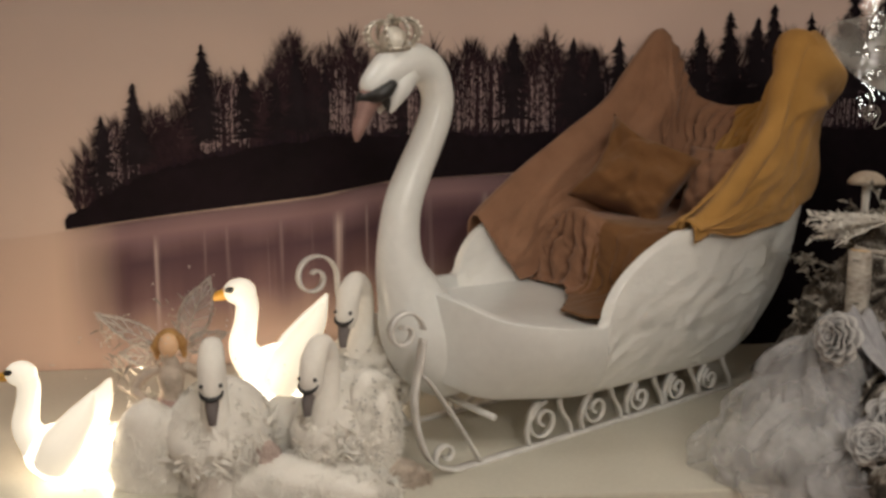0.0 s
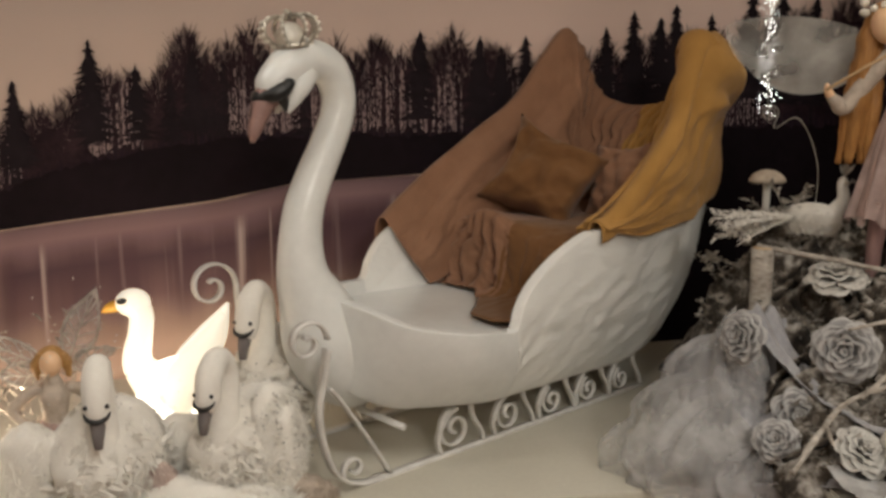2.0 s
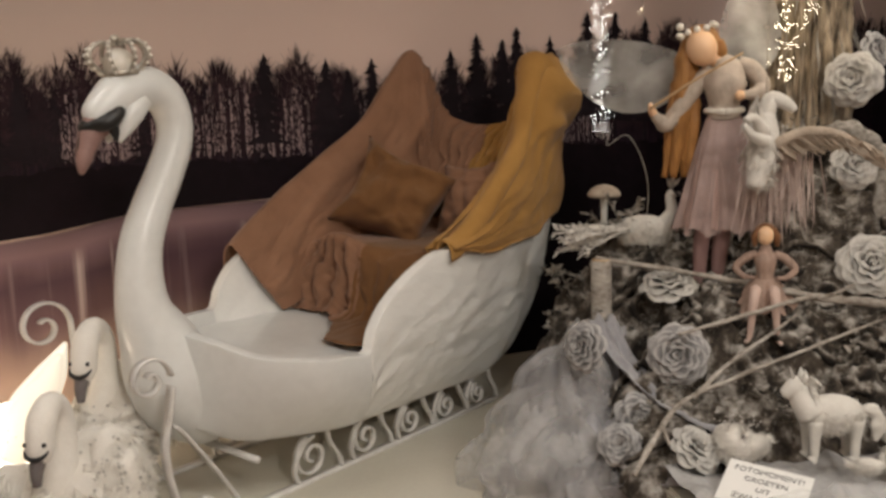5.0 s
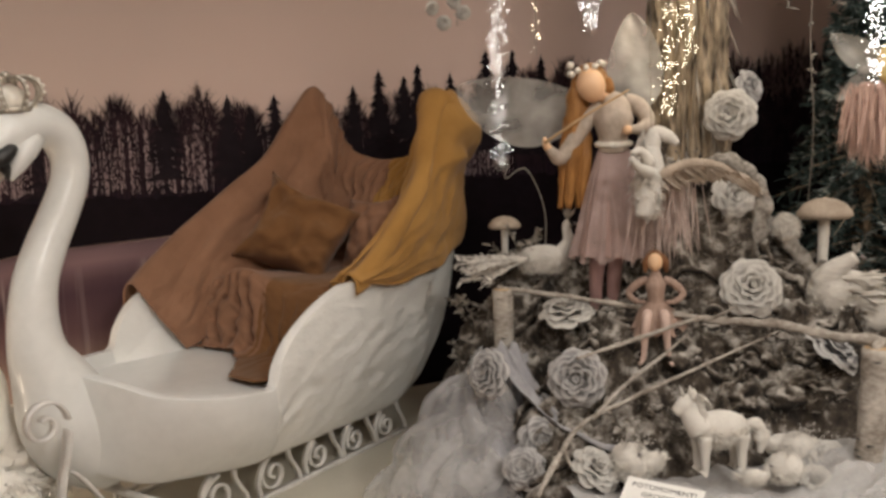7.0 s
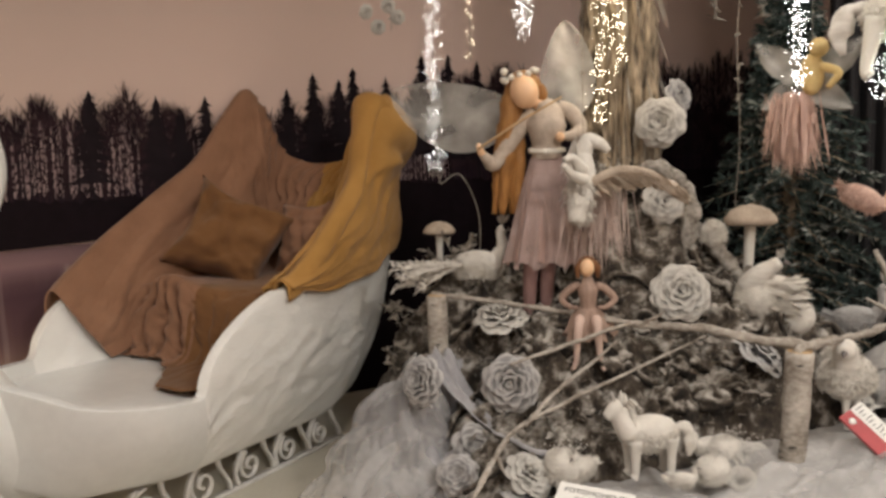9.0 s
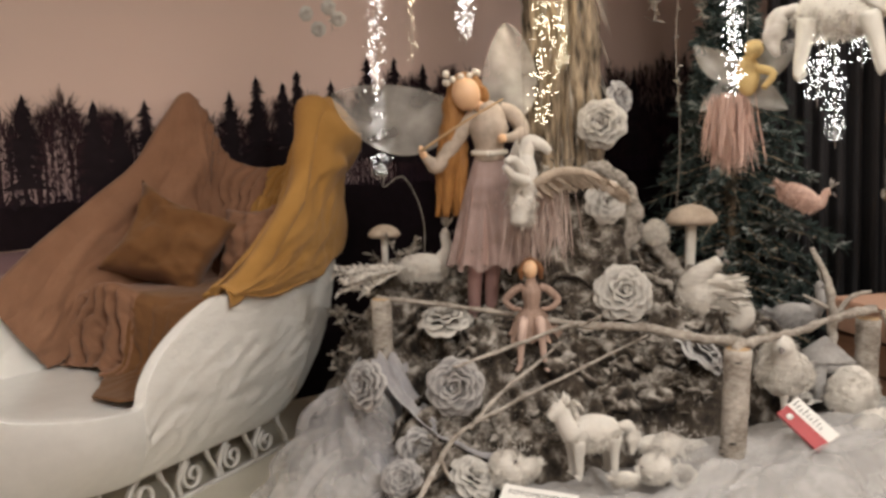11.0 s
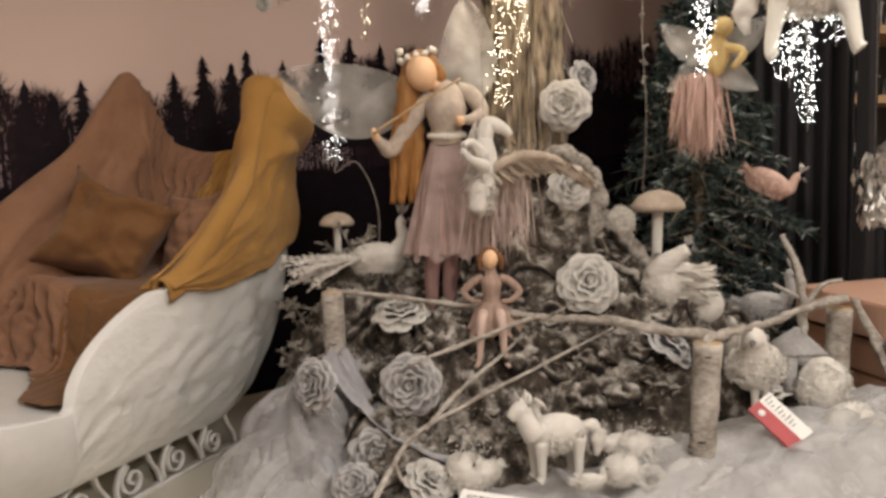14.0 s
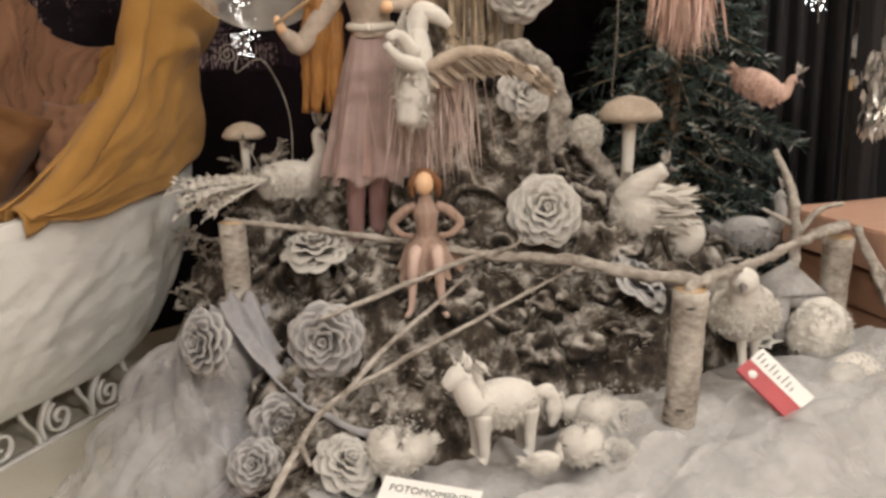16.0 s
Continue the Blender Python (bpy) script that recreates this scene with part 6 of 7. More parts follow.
PC = facing(1.545, 2.74, 0.715, 184)
pea = bird("peacock_figure", "white peacock figure with a long lacy tail", PC, 0.27, "none", True, M_FELT, True, 4)
rp = random.Random(14)
for k in range(22):
    y0, L2, dz = rp.gauss(0, 0.035), rp.uniform(0.10, 0.27), rp.uniform(-0.06, 0.035)
    pts = [Vector((0.06, y0 * 0.5, 0.085)), Vector((0.06 + L2 * 0.5, y0, 0.075 + dz * 0.5)), Vector((0.06 + L2, y0 * 1.6, 0.055 + dz))]
    bm = bmesh.new()
    tube(bm, pts, [0.004, 0.002], 5, n=8)
    sp = spline(pts, 12)
    blades(bm, 60, lambda: (Vector(rp.choice(sp)), Vector((0.9, rp.gauss(0, 0.6), rp.gauss(0, 0.6)))), 0.022, 0.0035, 0.3, r=rp)
    tail = part("tail_feather", bm, M_FEATHER, pea)
    bm = bmesh.new()
    ball(bm, pts[2] + Vector((0, -0.006, 0.004)), (0.008, 0.004, 0.007), 10, 7)
    part("eye_spot", bm, M_GREYBEAK, tail)
rs = random.Random(5)
sw = thing("feather_swan", "white feather swan with ruffled wings sitting under a mushroom", "bird figure", facing(2.45, 2.22, 0.60))
bm = bmesh.new()
ball(bm, (-0.055, 0, 0.070), (0.085, 0.075, 0.085), 18, 12)
ball(bm, (0.050, 0.02, 0.0), (0.080, 0.070, 0.075), 16, 10)
part("body", bm, M_FEATHER, sw)
bm = bmesh.new()
tube(bm, [(-0.085, -0.01, 0.10), (-0.055, -0.03, 0.145), (-0.015, -0.04, 0.180), (0.012, -0.045, 0.198)], [0.050, 0.040, 0.026, 0.022], 12, n=16)
part("neck_and_head", bm, M_FEATHER, sw)
bm = bmesh.new()
tube(bm, [(0.025, -0.05, 0.200), (0.048, -0.055, 0.192)], [0.010, 0.002], 8)
part("beak", bm, M_GREYBEAK, sw)
bm = bmesh.new()
blades(bm, 8, lambda: (Vector((0.012, -0.045, 0.212)), Vector((rs.gauss(0.3, 0.5), rs.gauss(0, 0.2), 1))), 0.03, 0.006, 0, r=rs)
part("crest", bm, M_GLITTER, sw, kind="stuff")
for sy in (-1, 1):
    bm = bmesh.new()
    blades(bm, 60, lambda: (Vector((rs.uniform(-0.03, 0.05), sy * 0.058 + rs.gauss(0, 0.008), rs.uniform(0.03, 0.135))), Vector((1, rs.gauss(sy * 0.15, 0.12), rs.uniform(-0.55, 0.45)))), 0.075, 0.011, 0.15, r=rs)
    part("wing", bm, M_FEATHER, sw, "layered white feathers", kind="stuff")
bm = bmesh.new()
blades(bm, 1100, on_ball((-0.055, 0, 0.070), (0.085, 0.075, 0.085), rs, -0.9, 0.85), 0.016, 0.0018, 0.2, r=rs)
part("down", bm, M_FEATHER, sw, kind="stuff")
bird("peacock_figure", "small white peacock figure standing behind the rail", facing(2.86, 2.25, 0.475, 178), 0.26, "fan", True, M_SNOW, True, 6)
plush = fluff("white fluffy plush bird standing in the snow", (2.40, 1.86, 0.475), (0.085, 0.075, 0.072), 800, 0.035, M_FEATHER, name="plush_bird", seed=77)
bm = bmesh.new()
tube(bm, [(2.375, 1.84, 0.515), (2.362, 1.83, 0.555), (2.352, 1.825, 0.572)], [0.042, 0.036, 0.030], 14, n=10)
ball(bm, (2.352, 1.822, 0.570), 0.036, 16, 12)
part("head", bm, M_FEATHER, plush)
bm = bmesh.new()
tube(bm, [(2.325, 1.80, 0.568), (2.305, 1.785, 0.560)], [0.010, 0.002], 8)
part("beak", bm, M_GREYBEAK, plush)
for lx in (2.375, 2.42):
    bm = bmesh.new()
    tube(bm, [(lx, 1.84, 0.43), (lx, 1.835, 0.37), (lx - 0.004, 1.82, 0.32)], [0.014, 0.010, 0.013], 8, n=8)
    part("leg", bm, M_FELT, plush)
bird("feather_bird", "pale pink feather bird clipped to the dark fir tree", facing(2.97, 2.38, 0.93, 180, 0, -28), 0.24, "fan", True, M_PAMPAS, False, 8)


def mushroom(label, x, y, z0, z1, r, bend=0.0):
    ob = thing("mushroom_figure", label, "mushroom")
    bm = bmesh.new()
    tube(bm, [(x - bend, y, z0), (x - bend * 0.3, y, (z0 + z1) / 2), (x, y, z1)], [r * 0.26, r * 0.18, r * 0.22], 12, n=14)
    part("stem", bm, M_FELT, ob)
    bm = bmesh.new()
    lathe(bm, [(r * 0.2, -r * 0.02), (r * 0.85, -r * 0.10), (r, -r * 0.03), (r * 0.97, r * 0.14), (r * 0.75, r * 0.42), (r * 0.4, r * 0.60), (r * 0.05, r * 0.66)], (x, y, z1), 28, wob=0.01)
    part("cap", bm, M_MUSH, ob, "brown suede cap")
    bm = bmesh.new()
    for k in range(36):
        a = 2 * math.pi * k / 36
        box(bm, (r * 0.22, -0.0006, -r * 0.13), (r * 0.86, 0.0006, -r * 0.02), 0, Matrix.Translation((x, y, z1)) @ pose(0, 0, 0, 0, 0, math.degrees(a)))
    part("gills", bm, M_IVORY, ob, kind="stuff")
    return ob


mushroom("tall brown-capped mushroom figure on a slim white stem", 2.475, 2.38, 0.55, 0.925, 0.095, 0.03)
mushroom("small grey mushroom figure behind the peacock", 1.50, 3.02, 0.66, 0.895, 0.065)

for i, (p, r, lab) in enumerate((((1.50, 2.03, 0.265), 0.060, "white fluffy chick ornament with a glitter crest"), ((1.88, 1.84, 0.26), 0.050, "white fluffy ball ornament in the snow"),
                                 ((2.00, 1.93, 0.27), 0.055, "white fluffy owl ornament near the post"), ((2.62, 1.70, 0.27), 0.09, "white fluffy wreath of cotton"),
                                 ((2.80, 1.62, 0.28), 0.10, "white cotton tuft at the display's end"), ((2.95, 1.52, 0.26), 0.11, "white cotton tuft on the snow"))):
    f = fluff(lab, p, r, 420, r * 0.55, M_FEATHER, 0.004, "fluffy_ornament", 40 + i)
    bm = bmesh.new()
    beads(bm, [(p[0] + rr.gauss(0, r * 0.45), p[1] - r * 0.4 + rr.gauss(0, r * 0.3), p[2] + r * (0.9 + rr.random() * 0.6)) for _ in range(60)], 0.0035)
    part("glitter", bm, M_GLITTER, f, kind="stuff")


def house(label, m, s):
    """Little glittered lantern house with a pitched roof and openings."""
    ob = thing("lantern_house", label, "lantern", m, "glitter lantern houses")
    for k in range(4):
        bm = bmesh.new()
        for lo, hi in (((-0.5, -0.5, 0), (-0.18, -0.44, 1)), ((0.18, -0.5, 0), (0.5, -0.44, 1)), ((-0.18, -0.5, 0), (0.18, -0.44, 0.28)), ((-0.18, -0.5, 0.72), (0.18, -0.44, 1))):
            box(bm, tuple(v * s for v in lo), tuple(v * s for v in hi), 0.008 * s, pose(0, 0, 0, 0, 0, 90 * k))
        part("side", bm, M_SNOW, ob)
    bm = bmesh.new()
    lathe(bm, [(0.78 * s, 0.98 * s), (0.80 * s, 1.02 * s), (0.1 * s, 1.55 * s), (0.03 * s, 1.6 * s)], sides=4)
    o = part("roof", bm, M_SNOW, ob)
    o.matrix_basis = pose(0, 0, 0, 0, 0, 45)
    return ob


for i, (p, r, n) in enumerate((((2.04, 1.86, 0.25), 0.075, (-0.2, -0.5, 1)), ((2.64, 2.02, 0.33), 0.10, (-0.3, -0.4, 1)), ((2.86, 1.74, 0.28), 0.075, (0.1, -0.5, 1)), ((2.53, 1.97, 0.34), 0.085, (0.2, -0.4, 1)),
                             ((1.93, 1.78, 0.24), 0.05, (-0.5, -0.6, 1)), ((2.40, 1.74, 0.25), 0.055, (-0.3, -0.6, 1)))):
    bud = rose("closed white paper flower bud dusted with glitter in the snow", p, n, r, "ivory", 80 + i, 0.38)
    bm = bmesh.new()
    beads(bm, [(rr.gauss(0, 0.35), rr.gauss(0, 0.35), rr.uniform(0.3, 1.0)) for _ in range(50)], 0.035)
    part("glitter", bm, M_GLITTER, bud, kind="stuff")

house("white glittered lantern house standing behind the plush bird", facing(2.70, 1.97, 0.33, 25), 0.13)
for lab, at, sz in (("small white fluffy chick with a glitter crest", facing(1.765, 1.83, 0.225, 200), 0.115), ("small white fluffy chick beside the unicorn", facing(1.97, 1.97, 0.24, 30), 0.15), ("white fluffy chick with a glitter crest by the sign", facing(1.545, 2.00, 0.23, 60), 0.15)):
    bird("chick_figure", lab, at, sz, "fan", True, M_FEATHER, False, int(sz * 100))

# ---------------------------------------------------------------- hanging fairy, fir tree, lights
hf = thing("hanging_fairy", "hanging fairy ornament with a pink pampas skirt and white petals", "ornament", facing(2.48, 2.19, 1.10, 0))
bm = bmesh.new()
blades(bm, 800, lambda: (Vector((rr.gauss(0, 0.028), rr.gauss(0, 0.025), 0.255 + rr.uniform(-0.05, 0.02))), Vector((rr.gauss(0, 0.13), rr.gauss(0, 0.12), -1))), 0.185, 0.0032, 0.0, r=rr)
part("skirt", bm, M_PAMPAS, hf, "frayed pink pampas skirt", kind="stuff")
bm = bmesh.new()
ball(bm, (0.06, 0, 0.33), (0.04, 0.035, 0.07), 14, 10)
ball(bm, (0.08, -0.02, 0.415), 0.032, 14, 10)
tube(bm, [(0.06, 0, 0.36), (0.14, -0.04, 0.33), (0.11, -0.06, 0.28)], [0.016, 0.014, 0.010], 8, n=10)
part("figure", bm, mat("pale_gold_cloth", (0.66, 0.50, 0.22), (0.55, 0.40, 0.17), 20, rough=0.7), hf, "pale gold figure")
for tip, low in (((-0.12, 0.05, 0.45), (-0.06, 0.05, 0.33)), ((0.22, 0.05, 0.45), (0.16, 0.05, 0.33)), ((-0.10, 0.02, 0.22), (0.0, 0.02, 0.20)), ((0.19, 0.02, 0.21), (0.10, 0.02, 0.20))):
    bm = bmesh.new()
    gauze_wing(bm, (0.05, 0.03, 0.35), tip, low)
    part("petal_wing", bm, M_WINGGAUZE, hf, "translucent white petal wing")
bm = bmesh.new()
tube(bm, [(0.06, 0, 0.44), (0.06, 0, 1.85)], 0.0012, 5)
part("thread", bm, M_FROST, hf)

fir = thing("fir_tree", "dark artificial fir tree lightly dusted with frost", "tree")
bm = bmesh.new()
tube(bm, [(3.10, 2.85, -0.22), (3.10, 2.85, 2.05)], [0.04, 0.01], 10, n=10)
part("trunk", bm, M_BARK, fir)
bmt, bmn, bms = bmesh.new(), bmesh.new(), bmesh.new()
for k in range(170):
    z = 0.15 + 1.85 * (k / 170) ** 0.9
    a = k * 2.39996
    L2 = max(0.10, (2.12 - z) * 0.36) * rr.uniform(0.70, 1.1)
    d = Vector((math.cos(a), math.sin(a), -0.12))
    p0 = Vector((3.10, 2.85, z))
    pts = [p0 + d * L2 * f + Vector((0, 0, -0.16 * L2 * f * f)) for f in (0, 0.35, 0.7, 1.0)]
    tube(bmt, pts, [0.007, 0.002], 5)
    def needle(pts=pts):
        f = rr.uniform(0.12, 1.0) * 2.999
        i = int(f)
        p = pts[i].lerp(pts[i + 1], f - i)
        ax = (pts[i + 1] - pts[i]).normalized()
        return p, ax * 0.8 + Vector((rr.gauss(0, 0.7), rr.gauss(0, 0.7), rr.gauss(0, 0.6)))
    blades(bmn, 85, needle, 0.060, 0.0050, 0.1, r=rr)
    if k % 2 == 0:
        blades(bms, 42, needle, 0.055, 0.005, 0.1, r=rr)
part("bough_mass", bmt, M_BARK, fir, kind="stuff")
part("needles", bmn, M_FIR, fir, kind="stuff")
part("frosted_needles", bms, M_FIRSNOW, fir, kind="stuff")


def light_string(label, x, y, z0, z1, n, spread, material, heavy=0.0):
    """A hanging wire with clustered lights, denser towards its end."""
    ob = thing("light_string", label, "fairy lights", group="hanging fairy lights")
    ph = rr.uniform(0, 6)
    path = [(x + 0.012 * math.sin(z * 5 + ph), y, z) for z in np.linspace(z1, z0, 30)]
    bm = bmesh.new()
    tube(bm, path, 0.0012, 5)
    part("wire", bm, M_FROST, ob)
    bm = bmesh.new()
    pts = []
    for _ in range(int(n * 4.6)):
        f = rr.random() ** (1.0 - 0.4 * heavy)
        i = int(f * 29)
        q = path[i]
        pts.append((q[0] + rr.gauss(0, spread * 0.95), q[1] + rr.gauss(0, spread * 0.95), q[2] + rr.uniform(-0.034, 0.034)))
    beads(bm, pts, 0.0016)
    part("bulbs", bm, material, ob, kind="stuff")
    bm = bmesh.new()
    blades(bm, n, lambda: (Vector(rr.choice(pts)), Vector((rr.gauss(0, 1), rr.gauss(0, 1), -0.5))), 0.010, 0.0012, 0.2, r=rr)
    part("icicles", bm, M_GLITTER, ob, kind="stuff")
    return ob


light_string("cluster string of bright warm fairy lights beside the sleigh", 1.635, 3.38, 1.10, 2.98, 150, 0.021, M_LEDWHITE)
light_string("warm fairy light string above the large doll", 1.74, 2.70, 1.59, 2.98, 150, 0.018, M_LEDWHITE)
light_string("sparse warm fairy light string", 1.62, 2.92, 1.55, 2.98, 26, 0.012, M_LED)
light_string("golden fairy light string hanging along the trunk", 1.93, 2.50, 1.26, 2.98, 130, 0.022, M_LED)
light_string("golden fairy light string in front of the trunk", 2.00, 2.52, 1.45, 2.98, 90, 0.016, M_LED)
light_string("bright fairy light string in front of the hanging fairy", 2.36, 2.05, 1.33, 2.98, 240, 0.018, M_LEDWHITE)
light_string("bright fairy light cluster beside the hanging horse", 2.63, 1.89, 1.17, 2.98, 170, 0.016, M_LEDWHITE)
light_string("bright fairy light cluster under the hanging horse", 2.56, 1.88, 1.30, 2.98, 220, 0.026, M_LEDWHITE)
light_string("bright fairy light cluster on the hanging horse", 2.68, 1.83, 1.42, 2.98, 180, 0.022, M_LEDWHITE)


def garland(label, x, y, z0, z1, seed, thin=0.0018, leaves=60, length=0.022):
    ob = thing("twig_garland", label, "garland", group="hanging twigs")
    rg = random.Random(seed)
    path = [(x + 0.010 * math.sin(z * 9 + seed) - 0.03 * (z1 - z) / (z1 - z0) * 0.6, y, z) for z in np.linspace(z1, z0, 36)]
    bm = bmesh.new()
    tube(bm, path, thin, 5)
    part("cord", bm, M_FROST, ob)
    bm = bmesh.new()
    blades(bm, leaves, lambda: (Vector(rg.choice(path[8:])), Vector((rg.gauss(0, 1), rg.gauss(0, 1), rg.gauss(-0.3, 1)))), length, 0.004, 0.2, r=rg)
    part("leaves", bm, M_FROST, ob, kind="stuff")
    return ob


garland("thin frosted twig garland hanging before the mural", 2.54, 2.51, 0.99, 2.98, 3)
garland("short frosted twig hanging from above", 2.62, 2.75, 1.72, 2.98, 4, leaves=150, length=0.04)
garland("short frosted twig hanging from above", 2.86, 2.75, 1.74, 2.98, 5, leaves=150, length=0.04)
garland("sparse pale blossom twig hanging from above", 1.30, 2.90, 1.66, 2.98, 6, leaves=40, length=0.03)
for i, p in enumerate(((1.245, 2.92, 1.665), (1.315, 2.90, 1.70), (1.28, 2.90, 1.74), (1.205, 2.93, 1.72))):
    rose("small pale paper blossom on a hanging twig", p, (0.2 * i - 0.4, -1, -0.3), 0.028, "ivory", 60 + i)

# ---------------------------------------------------------------- tulle
def crumple(c, rx, ry, h, seed, amp=0.05):
    def fn(a, b):
        an = 2 * math.pi * a
        rad = math.sqrt(max(0.0, 1 - b ** 2.4))
        w = 1 + amp * 5 * fbm(math.cos(an) * 1.6, math.sin(an) * 1.6, b * 1.6 + seed, 4)
        fold = 0.07 * math.sin(an * 7 + 5 * b + seed + 3 * fbm(a * 3, b * 2, seed)) * (1 - b * b)
        lump = 1 + 0.35 * fbm(math.cos(an) * 2.0 + b, math.sin(an) * 2.0, seed + 4, 3)
        return Vector((c[0] + rx * (rad * w + fold) * math.cos(an), c[1] + ry * (rad * w + fold) * math.sin(an), c[2] + h * b * lump))
    return fn


tulle = thing("tulle_heap", "crumpled grey tulle heaped between sleigh and mound", "fabric")
for i, (c, rx, ry, h) in enumerate((((1.12, 2.52, 0.0), 0.26, 0.20, 0.32), ((1.15, 2.50, 0.0), 0.20, 0.17, 0.40), ((1.14, 2.40, 0.0), 0.24, 0.17, 0.26), ((1.23, 2.28, 0.0), 0.20, 0.14, 0.17), ((1.22, 2.52, 0.0), 0.15, 0.12, 0.46))):
    bm = bmesh.new()
    sheet(bm, crumple(c, rx, ry, h, i * 3.3), 90, 26, closed=True)
    part("layer", bm, M_TULLE if i % 2 else M_TULLEW, tulle)
ribbon = thing("tulle_ribbon", "grey fabric ribbon trailing from the post across the snow", "fabric")
for i, (pts, w) in enumerate((([(1.32, 2.58, 0.52), (1.335, 2.50, 0.44), (1.37, 2.38, 0.365), (1.42, 2.25, 0.30), (1.49, 2.12, 0.28), (1.58, 2.02, 0.265)], 0.05), ([(1.34, 2.62, 0.48), (1.32, 2.54, 0.36), (1.28, 2.44, 0.28), (1.22, 2.30, 0.20)], 0.08),
                              ([(1.20, 2.26, 0.05), (1.30, 2.16, 0.10), (1.36, 2.06, 0.16), (1.44, 1.94, 0.17), (1.52, 1.78, 0.18)], 0.06))):
    sp = spline(pts, 40)
    bm = bmesh.new()
    def rib(a, b, sp=sp, w=w, i=i):
        p = pick(sp, a)
        t = (pick(sp, min(1, a + 0.03)) - pick(sp, max(0, a - 0.03)))
        side = Vector((t[1], -t[0], 0.6 * abs(t[0]))).normalized()
        return Vector(p) + side * (b - 0.5) * 2 * w + Vector((0, 0, 0.016 * math.sin(b * 12 + a * 5 + i) + 0.02 * fbm(a * 5, b * 3, i)))
    sheet(bm, rib, 50, 14)
    thick(part("band", bm, M_SATIN, ribbon), 0.0015)
tul2 = thing("tulle_edge", "white tulle gathered along the front of the snow", "fabric")
for i in range(2):
    bm = bmesh.new()
    sheet(bm, lambda a, b, i=i: Vector((1.36 + 1.9 * a, 1.62 + 0.10 * i - 0.42 * b + 0.02 * math.sin(a * 40 + i), max(0.17, snow_h(1.36 + 1.9 * a, 1.62 - 0.42 * b)) + 0.030 + 0.028 * fbm(a * 14, b * 4, i * 5.0) + 0.02 * math.sin(b * 14 + a * 9))), 110, 26)
    part("layer", bm, M_TULLEW, tul2)

# ---------------------------------------------------------------- cards
def card_text(parent, body, x, y, size):
    cu = bpy.data.curves.new("lettering", "FONT")
    cu.body, cu.size, cu.align_x, cu.extrude = body, size, "CENTER", 0.0004
    o = new("lettering", cu)
    cu.materials.append(M_INK)
    o.parent = parent
    o.matrix_basis = pose(x, y, 0.0024)
    return o


sign = thing("sign_card", "white card sign with black capitals lying on the snow", "sign", pose(1.463, 1.817, 0.234, 22, 3, -45))
bm = bmesh.new()
box(bm, (-0.105, -0.075, 0), (0.105, 0.075, 0.002), 0.0006)
part("card", bm, M_PAPER, sign, smooth=False)
for body, y in (("FOTOMOMENT!", 0.040), ("GROETEN", 0.008), ("UIT", -0.024), ("ZWAANSHO", -0.056)):
    card_text(sign, body, 0.0, y, 0.024)
tag = thing("product_card", "red and white product card leaning in the snow", "card", facing(2.27, 1.65, 0.385, 14, -42, 0) @ pose(0, 0, 0, 90, 0, 0) @ pose(0, 0, 0, 0, 0, -50))
bm = bmesh.new()
box(bm, (-0.075, -0.042, -0.006), (0.075, 0.0, 0.006), 0.001)
part("red_side", bm, M_REDCARD, tag, "glossy red half", smooth=False)
bm = bmesh.new()
box(bm, (-0.075, 0.0005, -0.005), (0.075, 0.042, 0.005), 0.001)
part("white_side", bm, M_PAPER, tag, "white printed half", smooth=False)
for k in range(9):
    bm = bmesh.new()
    box(bm, (-0.065 + k * 0.012, 0.010, 0.0055), (-0.0625 + k * 0.012, 0.034 - 0.006 * (k % 3), 0.0062))
    part("print_bar", bm, M_INK, tag, smooth=False)
bm = bmesh.new()
lathe(bm, [(0.001, 0), (0.010, 0), (0.010, 0.001), (0.001, 0.001)], (-0.045, -0.022, 0.0062), 14)
part("emblem", bm, M_PAPER, tag)

# ---------------------------------------------------------------- right end: curtain, crate, shelf
def curtain(label, p0, p1, z0, z1, pleats):
    p0, p1 = Vector(p0), Vector(p1)
    nrm = Vector((p1.y - p0.y, p0.x - p1.x, 0)).normalized()
    bm = bmesh.new()
    sheet(bm, lambda a, b: (p0.lerp(p1, a) + nrm * (0.035 * math.sin(a * pleats * 6.283) + 0.012 * fbm(a * 20, b * 3, 1.0))).to_3d() + Vector((0, 0, z0 + (z1 - z0) * b)), pleats * 12, 12)
    ob = part("curtain", bm, M_CURTAIN)
    thick(ob, 0.006)
    return tagged(ob, label, "curtain")


curtain("black pleated curtain hanging beside the mural", (3.42, 2.95, 0), (3.80, 2.62, 0), -0.22, 2.95, 7)
curtain("black pleated cloth hanging below the shelf", (3.80, 2.60, 0), (5.2, 2.05, 0), -0.22, 0.90, 18)
col = thing("black_column", "slim black column at the end of the display", "column")
bm = bmesh.new()
box(bm, (3.60, 2.40, -0.22), (3.66, 2.46, 2.99), 0.004)
part("shaft", bm, M_CURTAIN, col, smooth=False)
bm = bmesh.new()
box(bm, (3.57, 2.37, -0.22), (3.69, 2.49, -0.20), 0.003)
part("foot_plate", bm, M_BLACK, col, smooth=False)
crate = thing("wooden_crate", "pinkish wooden crate with a paler lid", "crate", pose(3.50, 1.95, -0.22, 0, 0, -14))
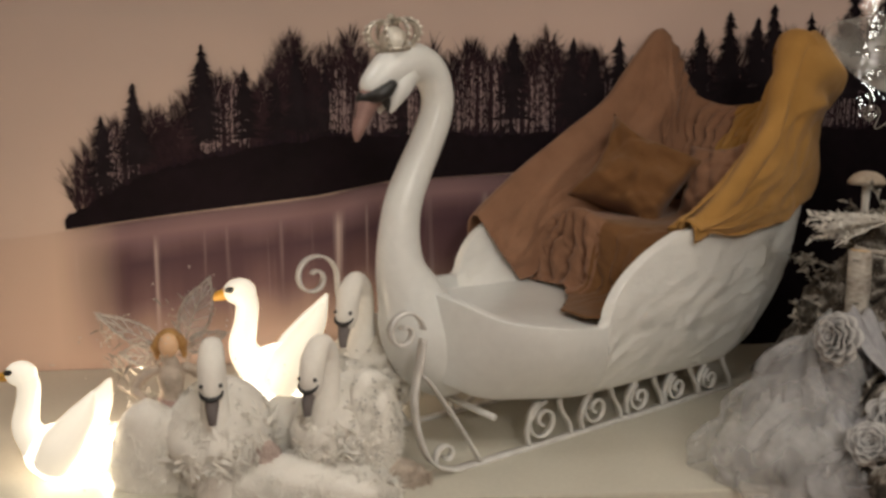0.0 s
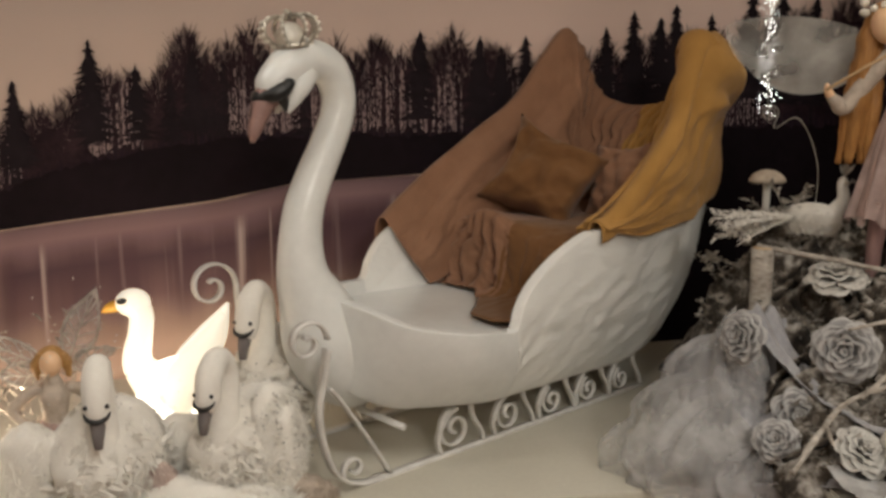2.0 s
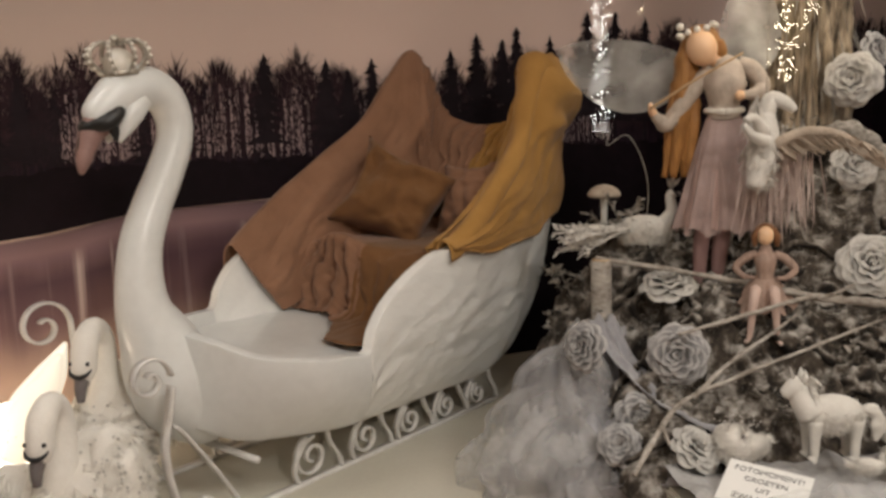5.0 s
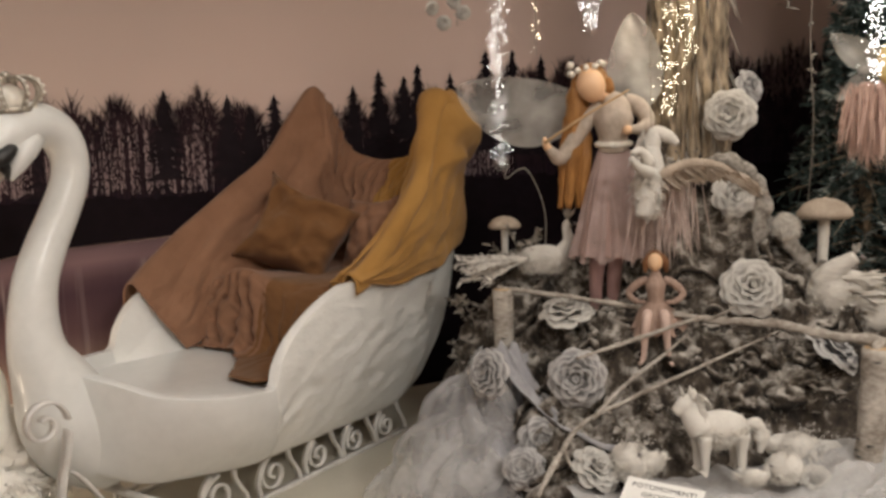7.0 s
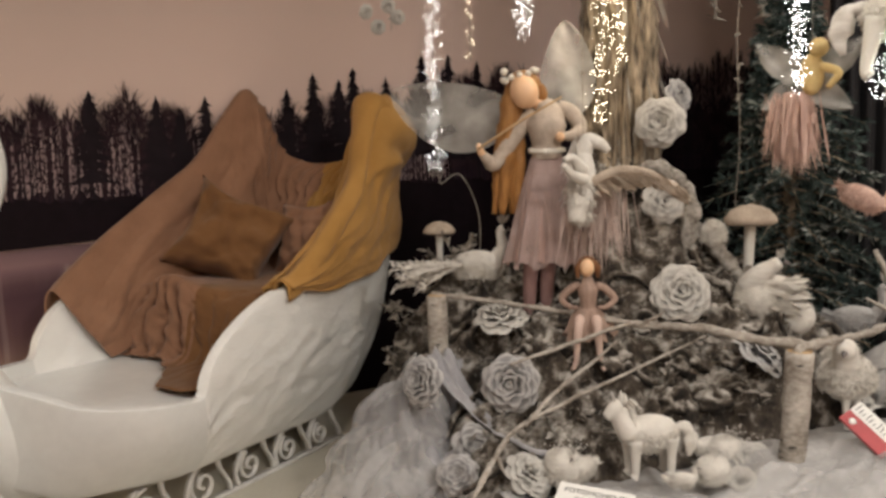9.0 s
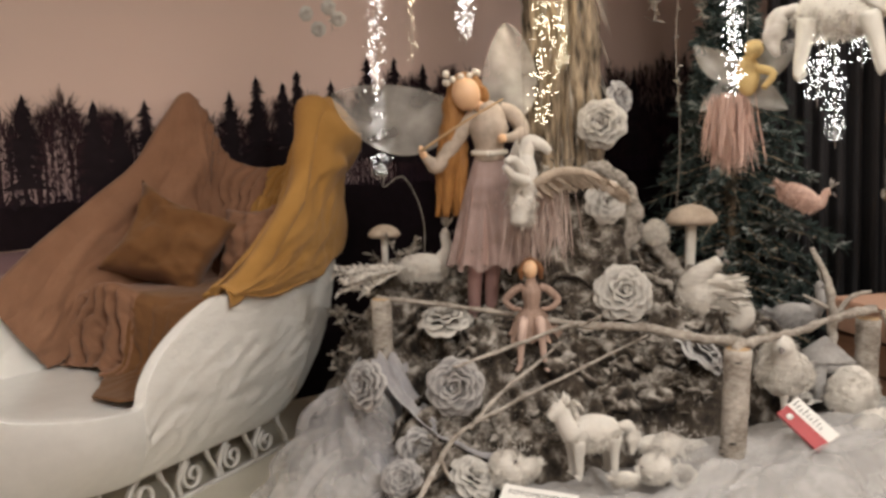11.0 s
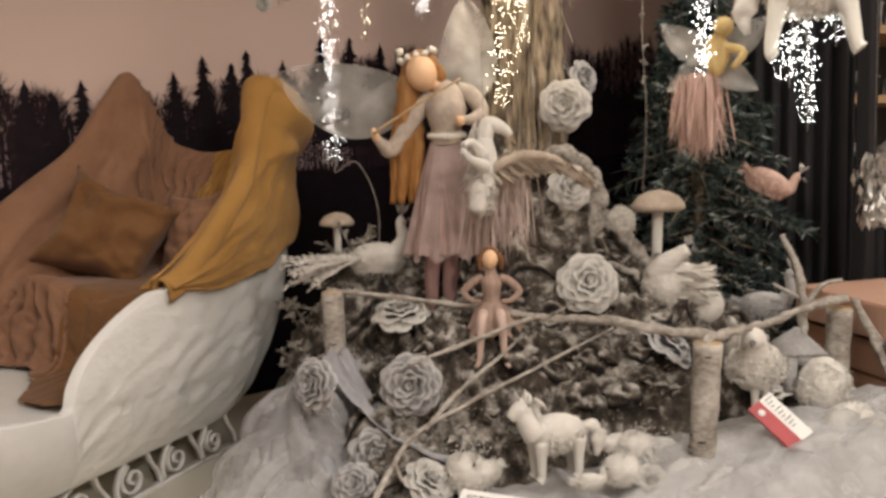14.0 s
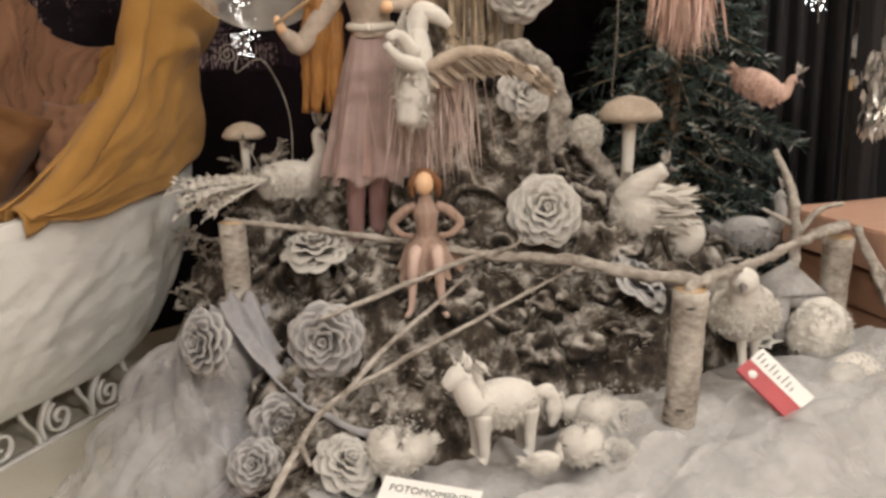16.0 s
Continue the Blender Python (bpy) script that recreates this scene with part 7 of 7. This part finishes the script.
for k in range(5):
    bm = bmesh.new()
    box(bm, (-0.42, -0.30, 0.02 + k * 0.13), (0.42, -0.27, 0.14 + k * 0.13), 0.004)
    part("slat", bm, M_WOODBOX, crate, smooth=False)
    bm = bmesh.new()
    box(bm, (-0.42, -0.27, 0.02 + k * 0.13), (-0.39, 0.30, 0.14 + k * 0.13), 0.004)
    part("slat", bm, M_WOODBOX, crate, smooth=False)
bm = bmesh.new()
box(bm, (-0.385, -0.265, 0.0), (0.42, 0.30, 0.66))
part("inner_box", bm, M_WOODBOX, crate, smooth=False)
bm = bmesh.new()
box(bm, (-0.44, -0.32, 0.675), (0.44, 0.32, 0.80), 0.006)
part("lid", bm, mat("pale_pink_wood", (0.58, 0.36, 0.26), (0.50, 0.30, 0.21), 5, rough=0.7, stretch=(1, 9, 1)), crate, "paler pink lid", smooth=False)
shelf = thing("shelf_unit", "dark shelf unit with pale boards behind the display", "shelf")
for z in (0.92, 1.30, 1.62, 2.0):
    bm = bmesh.new()
    box(bm, (3.82, 2.70, z), (5.3, 3.10, z + 0.04), 0.003)
    part("board", bm, M_CUTWOOD, shelf, smooth=False)
for x in (3.80, 5.3):
    bm = bmesh.new()
    box(bm, (x - 0.02, 2.72, -0.22), (x + 0.02, 3.10, 2.2), 0.003)
    part("upright", bm, M_WALL, shelf, smooth=False)
bm = bmesh.new()
box(bm, (3.78, 3.10, -0.22), (5.32, 3.14, 2.2))
part("back_board", bm, M_BLACK, shelf, smooth=False)
rs2 = random.Random(5)
for z in (0.96, 1.34, 1.66):
    for k in range(6):
        house("white ornament house standing on the shelf", pose(3.95 + k * 0.22, 2.86, z, 0, 0, rs2.uniform(-30, 30)), rs2.uniform(0.06, 0.12))
silver = thing("silver_ornament", "silver sequin ornament hanging at the display's end", "ornament", pose(3.40, 2.22, 0.82))
bm = bmesh.new()
blades(bm, 380, lambda: (Vector((rr.gauss(0, 0.025), rr.gauss(0, 0.02), rr.uniform(0.02, 0.27))), Vector((rr.gauss(0, 0.3), rr.gauss(0, 0.3), -1))), 0.05, 0.008, 0, r=rr)
part("sequin_mass", bm, M_GLITTER, silver, kind="stuff")
bm = bmesh.new()
tube(bm, [(0, 0, 0.25), (0, 0, 2.13)], 0.0012, 5)
part("thread", bm, M_FROST, silver)

# ---------------------------------------------------------------- small fill-ins
wire = thing("wire_spiral", "fine white wire spiral on a curved stem behind the sleigh", "ornament")
bm = bmesh.new()
c = (1.43, 2.86, 1.14)
tube(bm, [(c[0] + 0.030 * (1 - f) * math.cos(f * 15), c[1], c[2] + 0.030 * (1 - f) * math.sin(f * 15)) for f in np.linspace(0, 0.9, 50)], 0.0016, 5)
part("spiral", bm, M_FROST, wire)
bm = bmesh.new()
tube(bm, [(c[0] + 0.03, c[1], c[2]), (c[0] + 0.02, c[1], c[2] - 0.05), (c[0] + 0.09, c[1] - 0.03, c[2] - 0.02), (c[0] + 0.14, c[1] - 0.08, c[2] - 0.18), (c[0] + 0.12, c[1] - 0.1, c[2] - 0.42)], 0.0018, 5, n=30)
part("stem", bm, M_FROST, wire)
fluff("white feather tuft tucked beside the thick root", (2.34, 2.42, 0.885), (0.045, 0.04, 0.055), 260, 0.035, M_FEATHER, 0.006, "feather_tuft", 71)
fluff("white feather tuft behind the rail", (2.50, 1.98, 0.50), (0.055, 0.05, 0.055), 260, 0.035, M_FEATHER, 0.006, "feather_tuft", 72)
fluff("white cotton tuft between the lantern houses", (2.72, 1.88, 0.36), (0.09, 0.07, 0.09), 320, 0.04, M_FEATHER, 0.006, "feather_tuft", 73)
leafy = thing("frosted_foliage", "pale frosted foliage spray between the sleigh and the mound", "foliage")
rl = random.Random(91)
for k in range(26):
    x0, y0 = rl.uniform(1.28, 1.62), rl.uniform(2.82, 3.02)
    d = Vector((rl.gauss(-0.25, 0.5), rl.gauss(-0.3, 0.4), rl.uniform(0.4, 1.0))).normalized()
    p0 = Vector((x0, y0, mound_h(x0, y0) - 0.05))
    L2 = rl.uniform(0.10, 0.24)
    pts = [p0 + d * L2 * f + Vector((0, 0, -0.05 * f * f)) for f in (0, 0.35, 0.7, 1)]
    bm = bmesh.new()
    tube(bm, pts, [0.003, 0.0012], 5)
    sp = spline(pts, 14)
    blades(bm, 34, lambda: (Vector(rl.choice(sp)), d + Vector((rl.gauss(0, 0.9), rl.gauss(0, 0.9), rl.gauss(0, 0.6)))), 0.035, 0.006, 0.3, r=rl)
    part("sprig", bm, M_FROST, leafy)
